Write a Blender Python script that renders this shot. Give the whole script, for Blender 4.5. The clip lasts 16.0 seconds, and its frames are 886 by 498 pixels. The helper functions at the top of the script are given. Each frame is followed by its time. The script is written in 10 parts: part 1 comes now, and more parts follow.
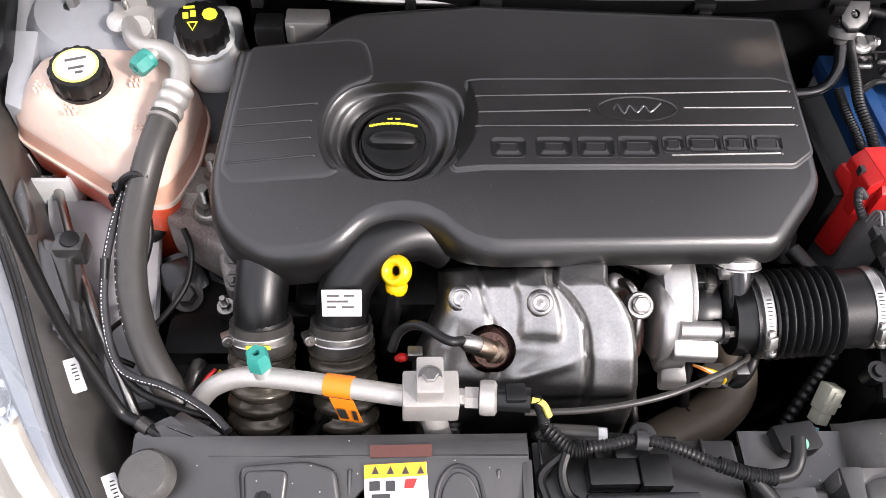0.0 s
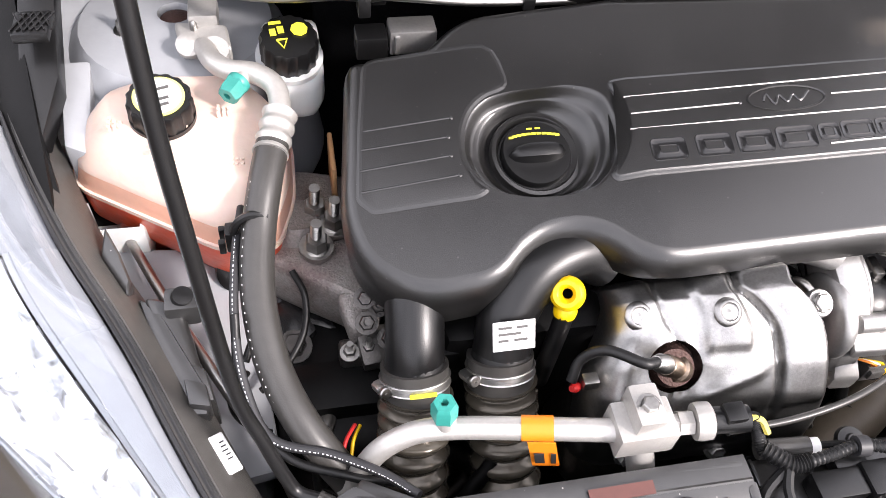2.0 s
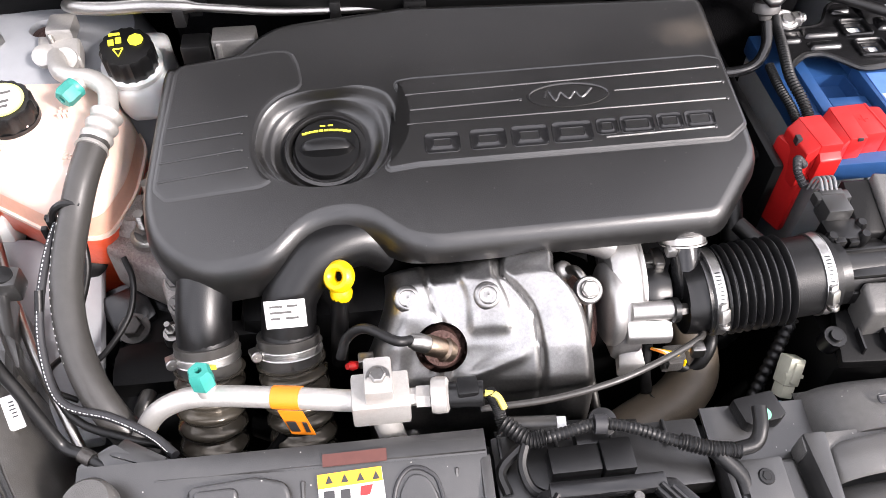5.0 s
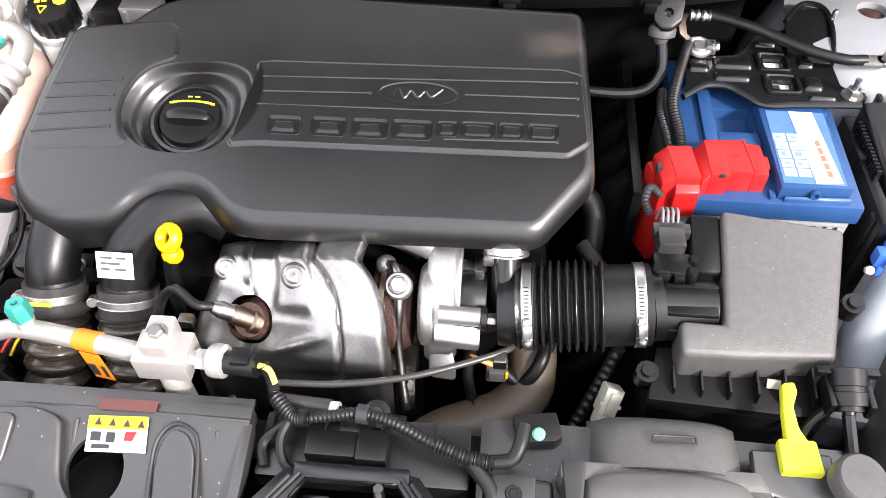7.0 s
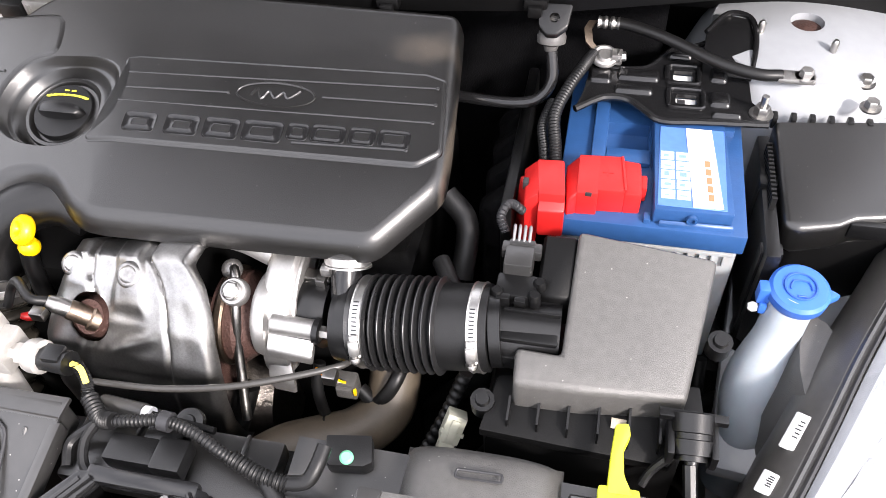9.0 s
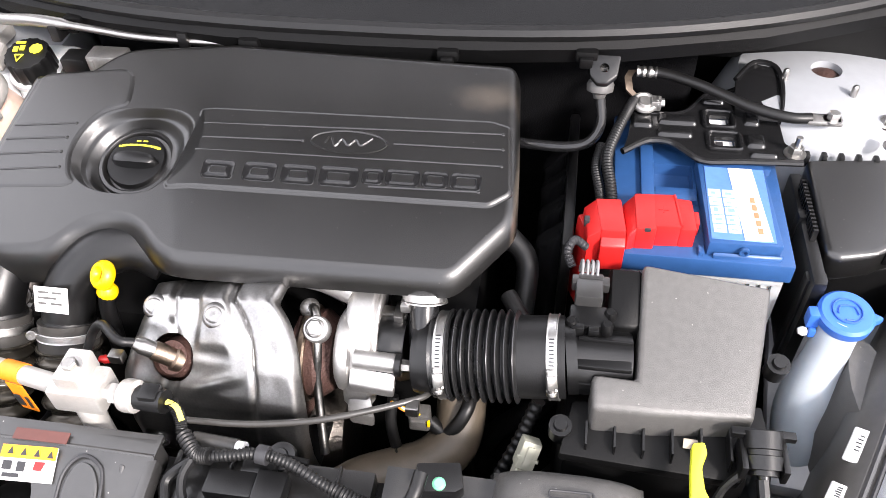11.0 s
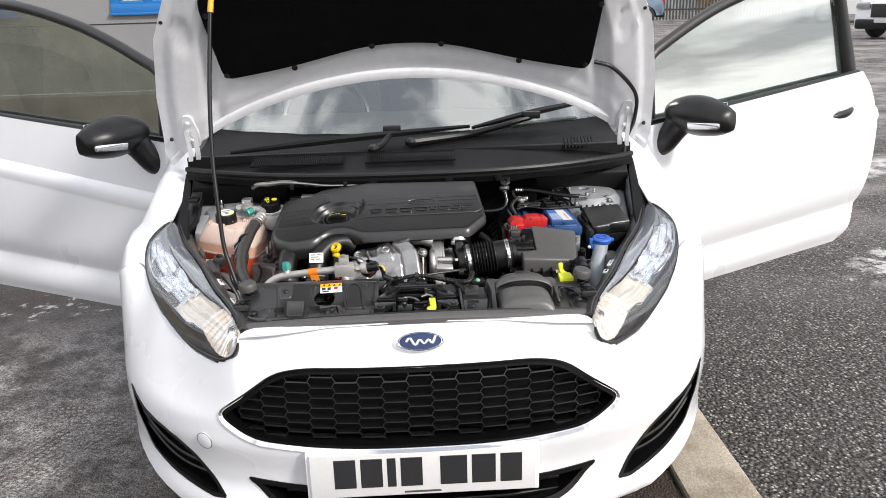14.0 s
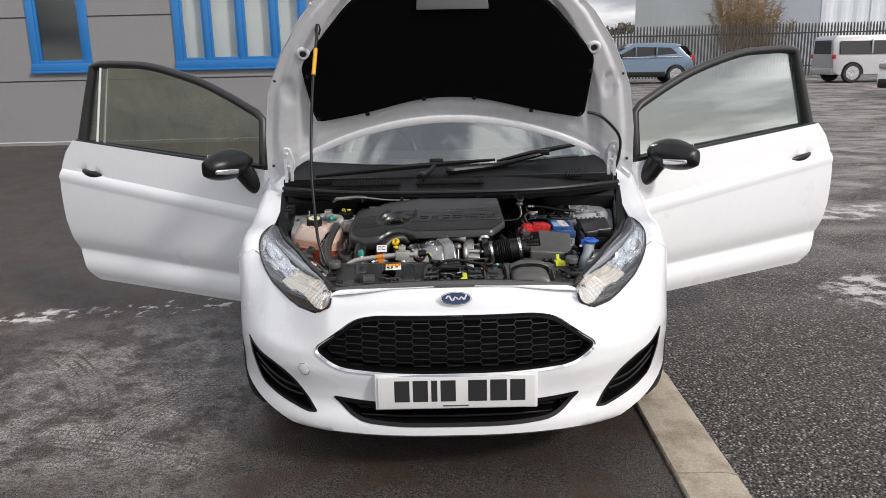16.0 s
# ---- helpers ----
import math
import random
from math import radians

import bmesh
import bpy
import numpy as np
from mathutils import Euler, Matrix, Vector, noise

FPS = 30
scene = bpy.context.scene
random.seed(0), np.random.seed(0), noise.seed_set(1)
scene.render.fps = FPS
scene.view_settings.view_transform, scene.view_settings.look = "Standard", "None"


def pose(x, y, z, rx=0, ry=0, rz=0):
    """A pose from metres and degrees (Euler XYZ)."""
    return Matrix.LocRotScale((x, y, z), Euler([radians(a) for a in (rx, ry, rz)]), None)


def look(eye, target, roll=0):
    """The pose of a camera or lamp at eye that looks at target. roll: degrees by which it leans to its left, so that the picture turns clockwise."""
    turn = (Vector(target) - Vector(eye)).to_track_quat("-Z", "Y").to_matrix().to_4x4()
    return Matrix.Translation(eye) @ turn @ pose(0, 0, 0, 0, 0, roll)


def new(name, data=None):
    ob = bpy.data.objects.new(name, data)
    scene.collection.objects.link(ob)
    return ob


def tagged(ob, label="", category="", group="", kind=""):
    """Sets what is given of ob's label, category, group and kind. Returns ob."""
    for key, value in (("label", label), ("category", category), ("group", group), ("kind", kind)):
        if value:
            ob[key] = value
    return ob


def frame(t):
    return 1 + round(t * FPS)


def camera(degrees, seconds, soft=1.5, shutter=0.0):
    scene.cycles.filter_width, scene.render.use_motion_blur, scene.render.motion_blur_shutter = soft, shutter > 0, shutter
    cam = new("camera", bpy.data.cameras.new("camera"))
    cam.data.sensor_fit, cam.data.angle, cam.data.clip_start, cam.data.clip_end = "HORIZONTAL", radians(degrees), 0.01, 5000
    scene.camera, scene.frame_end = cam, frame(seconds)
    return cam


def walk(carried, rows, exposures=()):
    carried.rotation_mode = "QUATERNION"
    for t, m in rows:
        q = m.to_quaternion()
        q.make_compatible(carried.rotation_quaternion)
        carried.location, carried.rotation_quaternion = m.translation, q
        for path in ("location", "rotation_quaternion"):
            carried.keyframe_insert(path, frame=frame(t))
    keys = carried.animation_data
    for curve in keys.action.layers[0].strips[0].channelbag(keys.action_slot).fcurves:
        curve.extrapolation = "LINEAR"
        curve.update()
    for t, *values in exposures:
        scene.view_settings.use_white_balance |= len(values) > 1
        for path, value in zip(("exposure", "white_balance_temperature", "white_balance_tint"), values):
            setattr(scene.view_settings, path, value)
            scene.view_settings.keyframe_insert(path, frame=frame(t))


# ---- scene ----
cam = camera(58.0, 16.0, soft=0.7)
EXPO = [(0, 1.12, 6500, 18), (0.5, 1.3, 6500, 18), (1.0, 1.43, 6500, 18), (4.2, 1.58, 6500, 18), (8.5, 1.72, 6500, 16), (11.5, 1.9, 6500, 16), (12.0, 1.98, 6500, 16), (12.5, 1.98, 6500, 16), (13.0, 1.27, 6500, 14), (13.5, 0.72, 6500, 13), (14.0, 0.4, 6500, 12), (15.0, 0.13, 6500, 12), (16.0, -0.13, 6500, 12)]
PATH = [
    (0, (-0.208, 0.023, 1.402), (-0.107, 1.233, -0.186), 3.9),
    (0.5, (-0.315, 0.085, 1.387), (-0.149, 1.291, -0.2), 6.1),
    (1, (-0.4, 0.101, 1.367), (-0.164, 1.314, -0.205), 7.1),
    (1.5, (-0.428, 0.104, 1.349), (-0.119, 1.312, -0.215), 7.2),
    (2, (-0.438, 0.101, 1.339), (-0.093, 1.305, -0.22), 7.1),
    (2.5, (-0.441, 0.088, 1.333), (-0.077, 1.299, -0.217), 6.7),
    (3, (-0.435, 0.067, 1.334), (-0.07, 1.298, -0.2), 5.8),
    (3.5, (-0.419, 0.051, 1.346), (-0.07, 1.284, -0.19), 4.9),
    (4, (-0.339, 0.036, 1.364), (-0.04, 1.27, -0.181), 3.1),
    (4.2, (-0.302, 0.027, 1.37), (-0.02, 1.263, -0.176), 2.5),
    (6.3, (-0.033, -0.054, 1.364), (-0.088, 1.298, -0.109), 0.6),
    (6.5, (-0.015, -0.062, 1.366), (-0.071, 1.281, -0.115), 1.1),
    (7, (0.107, -0.026, 1.375), (-0.014, 1.264, -0.149), -0.6),
    (7.5, (0.237, 0.014, 1.36), (-0.033, 1.277, -0.167), -4.4),
    (8, (0.302, 0.036, 1.353), (-0.017, 1.286, -0.175), -5.0),
    (8.5, (0.327, 0.036, 1.343), (-0.009, 1.301, -0.169), -4.6),
    (8.7, (0.333, 0.035, 1.341), (-0.007, 1.304, -0.167), -4.7),
    (10.8, (0.307, 0.012, 1.363), (0.003, 1.366, -0.077), -4.1),
    (11, (0.237, -0.021, 1.373), (-0.024, 1.353, -0.057), -2.8),
    (11.5, (0.087, -0.134, 1.378), (-0.032, 1.306, -0.004), -0.5),
    (12, (0.038, -0.291, 1.391), (-0.024, 1.189, 0.048), -0.2),
    (12.5, (0.006, -0.589, 1.428), (-0.005, 0.927, 0.124), 0.4),
    (13, (-0.076, -0.945, 1.431), (-0.007, 0.662, 0.243), 0.4),
    (13.5, (-0.061, -1.287, 1.437), (0.02, 0.506, 0.553), -0.7),
    (14, (0.003, -1.614, 1.426), (0.071, 0.291, 0.82), -1.7),
    (14.5, (0.02, -1.921, 1.424), (0.099, 0.0, 0.873), -1.4),
    (15, (0.054, -2.173, 1.45), (0.064, -0.244, 0.922), -1.4),
    (15.5, (0.022, -2.37, 1.456), (0.026, -0.437, 0.943), -1.2),
    (16, (-0.021, -2.466, 1.47), (-0.031, -0.524, 0.992), -1.3),
]
walk(cam, [(t, look(eye, target, roll)) for t, eye, target, roll in PATH], EXPO)

# ---- world and light ----
world = bpy.data.worlds.new("overcast_sky")
scene.world = world
world.use_nodes = True
wn, wl = world.node_tree.nodes, world.node_tree.links
wn.clear()
w_out, w_bg = wn.new("ShaderNodeOutputWorld"), wn.new("ShaderNodeBackground")
w_sky = wn.new("ShaderNodeTexSky")
w_sky.sky_type, w_sky.sun_disc = "NISHITA", False
w_sky.sun_elevation, w_sky.sun_rotation = radians(36), radians(125)
w_sky.dust_density, w_sky.air_density = 3.0, 1.0
w_co, w_map, w_noise = wn.new("ShaderNodeTexCoord"), wn.new("ShaderNodeMapping"), wn.new("ShaderNodeTexNoise")
w_map.inputs["Scale"].default_value = (1.2, 1.2, 6.5)
w_noise.inputs["Scale"].default_value, w_noise.inputs["Detail"].default_value = 2.4, 6.0
w_ramp = wn.new("ShaderNodeValToRGB")
w_ramp.color_ramp.elements[0].position, w_ramp.color_ramp.elements[0].color = 0.43, (3.6, 3.8, 4.2, 1)
w_ramp.color_ramp.elements[1].position, w_ramp.color_ramp.elements[1].color = 0.57, (11.8, 11.8, 11.8, 1)
w_mix = wn.new("ShaderNodeMixRGB")
w_mix.inputs["Fac"].default_value = 0.82
wl.new(w_co.outputs["Generated"], w_map.inputs["Vector"])
wl.new(w_map.outputs["Vector"], w_noise.inputs["Vector"])
wl.new(w_noise.outputs["Fac"], w_ramp.inputs["Fac"])
wl.new(w_sky.outputs["Color"], w_mix.inputs["Color1"])
wl.new(w_ramp.outputs["Color"], w_mix.inputs["Color2"])
wl.new(w_mix.outputs["Color"], w_bg.inputs["Color"])
wl.new(w_bg.outputs["Background"], w_out.inputs["Surface"])
w_bg.inputs["Strength"].default_value = 0.138

sun_data = bpy.data.lights.new("sun", "SUN")
sun_data.energy, sun_data.angle, sun_data.color = 2.45, radians(8), (1.0, 0.96, 0.9)
sun = new("sun", sun_data)
sun.matrix_world = look((4.6, -4.2, 4.5), (0, 0.3, 0))


# ---- helpers for meshes and materials ----
BASE = {}


def mat(name, color, rough=0.5, metal=0.0, var=0.12, scale=30.0, bump=0.0, bscale=300.0, spec=0.5, coat=0.0, second=None, secfac=0.5, stain=3.0, trans=0.0, emit=None, sss=0.0, dust=0.0):
    """A procedural surface: base colour varied at two scales, optional second colour in patches, fine relief."""
    m = bpy.data.materials.new(name)
    m.use_nodes = True
    nt = m.node_tree
    b = nt.nodes["Principled BSDF"]
    b.inputs["Roughness"].default_value, b.inputs["Metallic"].default_value = rough, metal
    b.inputs["Specular IOR Level"].default_value = spec
    b.inputs["Coat Weight"].default_value, b.inputs["Coat Roughness"].default_value = coat, 0.06
    b.inputs["Transmission Weight"].default_value = trans
    if sss:
        b.inputs["Subsurface Weight"].default_value = sss
        b.inputs["Subsurface Radius"].default_value = (0.03, 0.015, 0.01)
    if emit:
        b.inputs["Emission Color"].default_value, b.inputs["Emission Strength"].default_value = (*emit[:3], 1), emit[3]
    co = nt.nodes.new("ShaderNodeTexCoord")
    fine, broad = nt.nodes.new("ShaderNodeTexNoise"), nt.nodes.new("ShaderNodeTexNoise")
    fine.inputs["Scale"].default_value, fine.inputs["Detail"].default_value = scale * 6, 6
    broad.inputs["Scale"].default_value, broad.inputs["Detail"].default_value = scale * 0.35 if second is None else stain, 5
    nt.links.new(co.outputs["Object"], fine.inputs["Vector"])
    nt.links.new(co.outputs["Object"], broad.inputs["Vector"])
    r1, r2 = nt.nodes.new("ShaderNodeValToRGB"), nt.nodes.new("ShaderNodeValToRGB")
    c = np.array(color[:3])
    lo, hi = np.clip(c * (1 - var), 0, 1), np.clip(c * (1 + var), 0, 1)
    for r, f in ((r1, 1.0), (r2, 1.0)):
        r.color_ramp.elements[0].position, r.color_ramp.elements[1].position = 0.3, 0.7
        r.color_ramp.elements[0].color, r.color_ramp.elements[1].color = (*lo, 1), (*hi, 1)
    if second is not None:
        r2.color_ramp.elements[0].position, r2.color_ramp.elements[1].position = secfac - 0.08, secfac + 0.1
        r2.color_ramp.elements[0].color, r2.color_ramp.elements[1].color = (*c, 1), (*second, 1)
    mix = nt.nodes.new("ShaderNodeMixRGB")
    mix.inputs["Fac"].default_value = 0.5 if second is None else 0.62
    nt.links.new(fine.outputs["Fac"], r1.inputs["Fac"])
    nt.links.new(broad.outputs["Fac"], r2.inputs["Fac"])
    nt.links.new(r1.outputs["Color"], mix.inputs["Color1"])
    nt.links.new(r2.outputs["Color"], mix.inputs["Color2"])
    nt.links.new(mix.outputs["Color"], b.inputs["Base Color"])
    if dust:
        # scattered pale specks of dust
        vd, dr, dm = nt.nodes.new("ShaderNodeTexVoronoi"), nt.nodes.new("ShaderNodeValToRGB"), nt.nodes.new("ShaderNodeMixRGB")
        vd.inputs["Scale"].default_value = 130.0
        dr.color_ramp.elements[0].position, dr.color_ramp.elements[1].position = 0.07, 0.1
        dr.color_ramp.elements[0].color, dr.color_ramp.elements[1].color = (dust, dust, dust, 1), (0, 0, 0, 1)
        dm.inputs["Color2"].default_value = (0.5, 0.48, 0.45, 1)
        sp_, mx = nt.nodes.new("ShaderNodeSeparateColor"), nt.nodes.new("ShaderNodeMath")
        mx.operation = "GREATER_THAN"
        mx.inputs[1].default_value = 0.8
        mu = nt.nodes.new("ShaderNodeMath")
        mu.operation = "MULTIPLY"
        nt.links.new(co.outputs["Object"], vd.inputs["Vector"])
        nt.links.new(vd.outputs["Distance"], dr.inputs["Fac"])
        nt.links.new(vd.outputs["Color"], sp_.inputs["Color"])
        nt.links.new(sp_.outputs["Red"], mx.inputs[0])
        nt.links.new(mx.outputs["Value"], mu.inputs[0])
        nt.links.new(dr.outputs["Color"], mu.inputs[1])
        nt.links.new(mu.outputs["Value"], dm.inputs["Fac"])
        nt.links.new(mix.outputs["Color"], dm.inputs["Color1"])
        nt.links.new(dm.outputs["Color"], b.inputs["Base Color"])
    rr = nt.nodes.new("ShaderNodeMapRange")
    rr.inputs["To Min"].default_value, rr.inputs["To Max"].default_value = max(0.0, rough - 0.06), min(1.0, rough + 0.08)
    nt.links.new(broad.outputs["Fac"], rr.inputs["Value"])
    nt.links.new(rr.outputs["Result"], b.inputs["Roughness"])
    if bump:
        bn, bp = nt.nodes.new("ShaderNodeTexNoise"), nt.nodes.new("ShaderNodeBump")
        bn.inputs["Scale"].default_value, bn.inputs["Detail"].default_value = bscale, 3
        bp.inputs["Strength"].default_value, bp.inputs["Distance"].default_value = bump, 1.0 / bscale
        nt.links.new(co.outputs["Object"], bn.inputs["Vector"])
        nt.links.new(bn.outputs["Fac"], bp.inputs["Height"])
        nt.links.new(bp.outputs["Normal"], b.inputs["Normal"])
    return m


def clear_mat(name, tint=(1, 1, 1), gloss=0.02, low=0.03, high=0.5):
    """A thin clear pane: see-through, with a gloss that grows towards grazing angles."""
    m = bpy.data.materials.new(name)
    m.use_nodes = True
    nt = m.node_tree
    nt.nodes.clear()
    out, mix = nt.nodes.new("ShaderNodeOutputMaterial"), nt.nodes.new("ShaderNodeMixShader")
    tr, gl, fr = nt.nodes.new("ShaderNodeBsdfTransparent"), nt.nodes.new("ShaderNodeBsdfGlossy"), nt.nodes.new("ShaderNodeLayerWeight")
    pw, mr = nt.nodes.new("ShaderNodeMath"), nt.nodes.new("ShaderNodeMapRange")
    pw.operation = "POWER"
    pw.inputs[1].default_value = 3.5
    mr.inputs["To Min"].default_value, mr.inputs["To Max"].default_value = low, high
    tr.inputs["Color"].default_value = (*tint, 1)
    gl.inputs["Roughness"].default_value = gloss
    fr.inputs["Blend"].default_value = 0.5
    nt.links.new(fr.outputs["Facing"], pw.inputs[0])
    nt.links.new(pw.outputs["Value"], mr.inputs["Value"])
    nt.links.new(mr.outputs["Result"], mix.inputs["Fac"])
    nt.links.new(tr.outputs["BSDF"], mix.inputs[1])
    nt.links.new(gl.outputs["BSDF"], mix.inputs[2])
    nt.links.new(mix.outputs["Shader"], out.inputs["Surface"])
    return m


def thing(name, loc, label, category, group="", kind=""):
    e = new(name)
    e.empty_display_size = 0.05
    e.location = loc
    BASE[e.name] = Matrix.Translation(loc)
    return tagged(e, label, category, group, kind)


def part(name, bm, material, parent=None, label="", smooth=40.0):
    """Links a bmesh as one mesh object, under a thing or under a part."""
    me = bpy.data.meshes.new(name)
    bmesh.ops.recalc_face_normals(bm, faces=bm.faces)
    bm.to_mesh(me)
    bm.free()
    for m in material if isinstance(material, (list, tuple)) else [material]:
        me.materials.append(m)
    if smooth:
        me.polygons.foreach_set("use_smooth", [True] * len(me.polygons))
        me.set_sharp_from_angle(angle=radians(smooth))
    ob = new(name, me)
    if parent is not None:
        ob.parent = parent
        ob.matrix_parent_inverse = BASE.get(parent.name, Matrix()).inverted()
    if label:
        ob["label"] = label
    return ob


def single(name, bm, material, label, category, group="", kind="", smooth=40.0):
    return tagged(part(name, bm, material, None, "", smooth), label, category, group, kind)


def join(*bms):
    out = bmesh.new()
    for b in bms:
        me = bpy.data.meshes.new("tmp")
        b.to_mesh(me)
        b.free()
        out.from_mesh(me)
        bpy.data.meshes.remove(me)
    return out


def place(bm, m):
    bm.transform(m)
    return bm


def box(x0, x1, y0, y1, z0, z1, bevel=0.003, seg=2):
    bm = bmesh.new()
    bmesh.ops.create_cube(bm, size=1.0)
    bm.transform(Matrix.Translation(((x0 + x1) / 2, (y0 + y1) / 2, (z0 + z1) / 2)) @ Matrix.Diagonal((abs(x1 - x0), abs(y1 - y0), abs(z1 - z0), 1)))
    if bevel:
        bevel = min(bevel, 0.45 * min(abs(x1 - x0), abs(y1 - y0), abs(z1 - z0)))
        bmesh.ops.bevel(bm, geom=bm.edges[:], offset=bevel, segments=seg, profile=0.6, affect="EDGES")
    return bm


def sloped(corners, depth, bevel=0.004, seg=2, down=(0, 0, -1)):
    """A slab under a polygon of 3D corners, rounded at its edges."""
    bm = bmesh.new()
    d = Vector(down) * depth
    top = [bm.verts.new(c) for c in corners]
    bot = [bm.verts.new(Vector(c) + d) for c in corners]
    bm.faces.new(top)
    bm.faces.new(bot[::-1])
    n = len(top)
    for i in range(n):
        bm.faces.new((top[i], bot[i], bot[(i + 1) % n], top[(i + 1) % n]))
    bmesh.ops.recalc_face_normals(bm, faces=bm.faces)
    if bevel:
        bmesh.ops.bevel(bm, geom=bm.edges[:], offset=bevel, segments=seg, profile=0.6, affect="EDGES", clamp_overlap=True)
    return bm


def smooth_path(pts, n=8):
    """Catmull-Rom through the points."""
    p = [Vector(q) for q in pts]
    p = [2 * p[0] - p[1], *p, 2 * p[-1] - p[-2]]
    out = []
    for i in range(1, len(p) - 2):
        for k in range(n):
            t = k / n
            a, b, c, d = p[i - 1], p[i], p[i + 1], p[i + 2]
            out.append(0.5 * ((2 * b) + (c - a) * t + (2 * a - 5 * b + 4 * c - d) * t * t + (3 * b - a - 3 * c + d) * t ** 3))
    out.append(p[-2])
    return out


def tube(pts, r, n=12, steps=8, caps=True, bent=True):
    """A tube along a path; r is a number or a function of 0..1 along it."""
    path = smooth_path(pts, steps) if bent and len(pts) > 2 else [Vector(p) for p in pts]
    if not bent or len(pts) == 2:
        fine = []
        for a, b in zip(path, path[1:]):
            k = steps if callable(r) else 1
            fine += [a.lerp(b, i / k) for i in range(k)]
        path = fine + [path[-1]]
    bm = bmesh.new()
    rings, side = [], None
    for i, p in enumerate(path):
        d = (path[min(i + 1, len(path) - 1)] - path[max(i - 1, 0)]).normalized()
        if side is None:
            side = d.orthogonal().normalized()
        side = (side - d * side.dot(d)).normalized()
        up = d.cross(side)
        rad = r(i / (len(path) - 1)) if callable(r) else r
        rings.append([bm.verts.new(p + (side * math.cos(a) + up * math.sin(a)) * rad) for a in (2 * math.pi * k / n for k in range(n))])
    for a, b in zip(rings, rings[1:]):
        for k in range(n):
            bm.faces.new((a[k], a[(k + 1) % n], b[(k + 1) % n], b[k]))
    if caps:
        bm.faces.new(rings[0][::-1])
        bm.faces.new(rings[-1])
    return bm


def aim(p, d):
    """The pose at p whose z axis points along d."""
    return Matrix.Translation(p) @ Vector(d).to_track_quat("Z", "Y").to_matrix().to_4x4()


def lathe(profile, p=(0, 0, 0), d=(0, 0, 1), n=24, gear=0.0, teeth=0):
    """A turned shape: (radius, height) pairs round the axis d from p."""
    bm = bmesh.new()
    rings = []
    for r, h in profile:
        ring = []
        for k in range(n):
            a = 2 * math.pi * k / n
            rr = r * (1 + (gear if teeth and math.sin(teeth * a) > 0 else 0))
            ring.append(bm.verts.new((rr * math.cos(a), rr * math.sin(a), h)))
        rings.append(ring)
    for a, b in zip(rings, rings[1:]):
        for k in range(n):
            bm.faces.new((a[k], a[(k + 1) % n], b[(k + 1) % n], b[k]))
    bm.faces.new(rings[0][::-1])
    bm.faces.new(rings[-1])
    bm.transform(aim(p, d))
    return bm


def disc(p, d, r, h, n=24, bevel=0.15):
    e = min(r, h) * bevel
    return lathe([(r - e, 0), (r, e), (r, h - e), (r - e, h)], p, d, n)


def hexbolt(p, d, r, h, washer=True):
    bm = lathe([(r, 0), (r, h * 0.85), (r * 0.85, h)], p, d, 6)
    if washer:
        bm = join(bm, lathe([(r * 1.5, -h * 0.25), (r * 1.5, 0)], p, d, 16))
    return bm


def ringtube(c, d, R, r, n=28, k=8, squash=1.0):
    """A torus round the axis d."""
    bm = bmesh.new()
    rings = []
    for i in range(n):
        a = 2 * math.pi * i / n
        rings.append([bm.verts.new(((R + r * math.cos(b)) * math.cos(a), (R + r * math.cos(b)) * math.sin(a) * squash, r * math.sin(b))) for b in (2 * math.pi * j / k for j in range(k))])
    for i in range(n):
        a, b = rings[i], rings[(i + 1) % n]
        for j in range(k):
            bm.faces.new((a[j], b[j], b[(j + 1) % k], a[(j + 1) % k]))
    bm.transform(aim(c, d))
    return bm


def loft(rings, closed=True, caps=True):
    bm = bmesh.new()
    vs = [[bm.verts.new(p) for p in r] for r in rings]
    n = len(rings[0])
    for a, b in zip(vs, vs[1:]):
        for k in range(n if closed else n - 1):
            bm.faces.new((a[k], a[(k + 1) % n], b[(k + 1) % n], b[k]))
    if closed and caps:
        bm.faces.new(vs[0][::-1])
        bm.faces.new(vs[-1])
    return bm


def thick(bm, t):
    """Gives an open sheet a thickness, closed at its rim, on the side against its normals."""
    bmesh.ops.recalc_face_normals(bm, faces=bm.faces)
    bm.normal_update()
    bmesh.ops.solidify(bm, geom=bm.faces[:], thickness=t)
    return bm


def cut(bm, *cutters):
    """Takes closed cutter shapes out of a closed shape."""
    obs = []
    for b in (bm, *cutters):
        bmesh.ops.recalc_face_normals(b, faces=b.faces)
        me = bpy.data.meshes.new("tmp")
        b.to_mesh(me)
        b.free()
        obs.append(new("tmp", me))
    for c in obs[1:]:
        mod = obs[0].modifiers.new("cut", "BOOLEAN")
        mod.operation, mod.object, mod.solver = "DIFFERENCE", c, "EXACT"
    dg = bpy.context.evaluated_depsgraph_get()
    me = bpy.data.meshes.new_from_object(obs[0].evaluated_get(dg))
    out = bmesh.new()
    out.from_mesh(me)
    bpy.data.meshes.remove(me)
    for o in obs:
        d = o.data
        bpy.data.objects.remove(o)
        bpy.data.meshes.remove(d)
    return out


def prism(outline, axis, a, b):
    """A closed prism of a 2D outline along x, y or z from a to b."""
    def at(u, v, w):
        return {"x": (w, u, v), "y": (u, w, v), "z": (u, v, w)}[axis]
    return loft([[at(u, v, a) for u, v in outline], [at(u, v, b) for u, v in outline]])


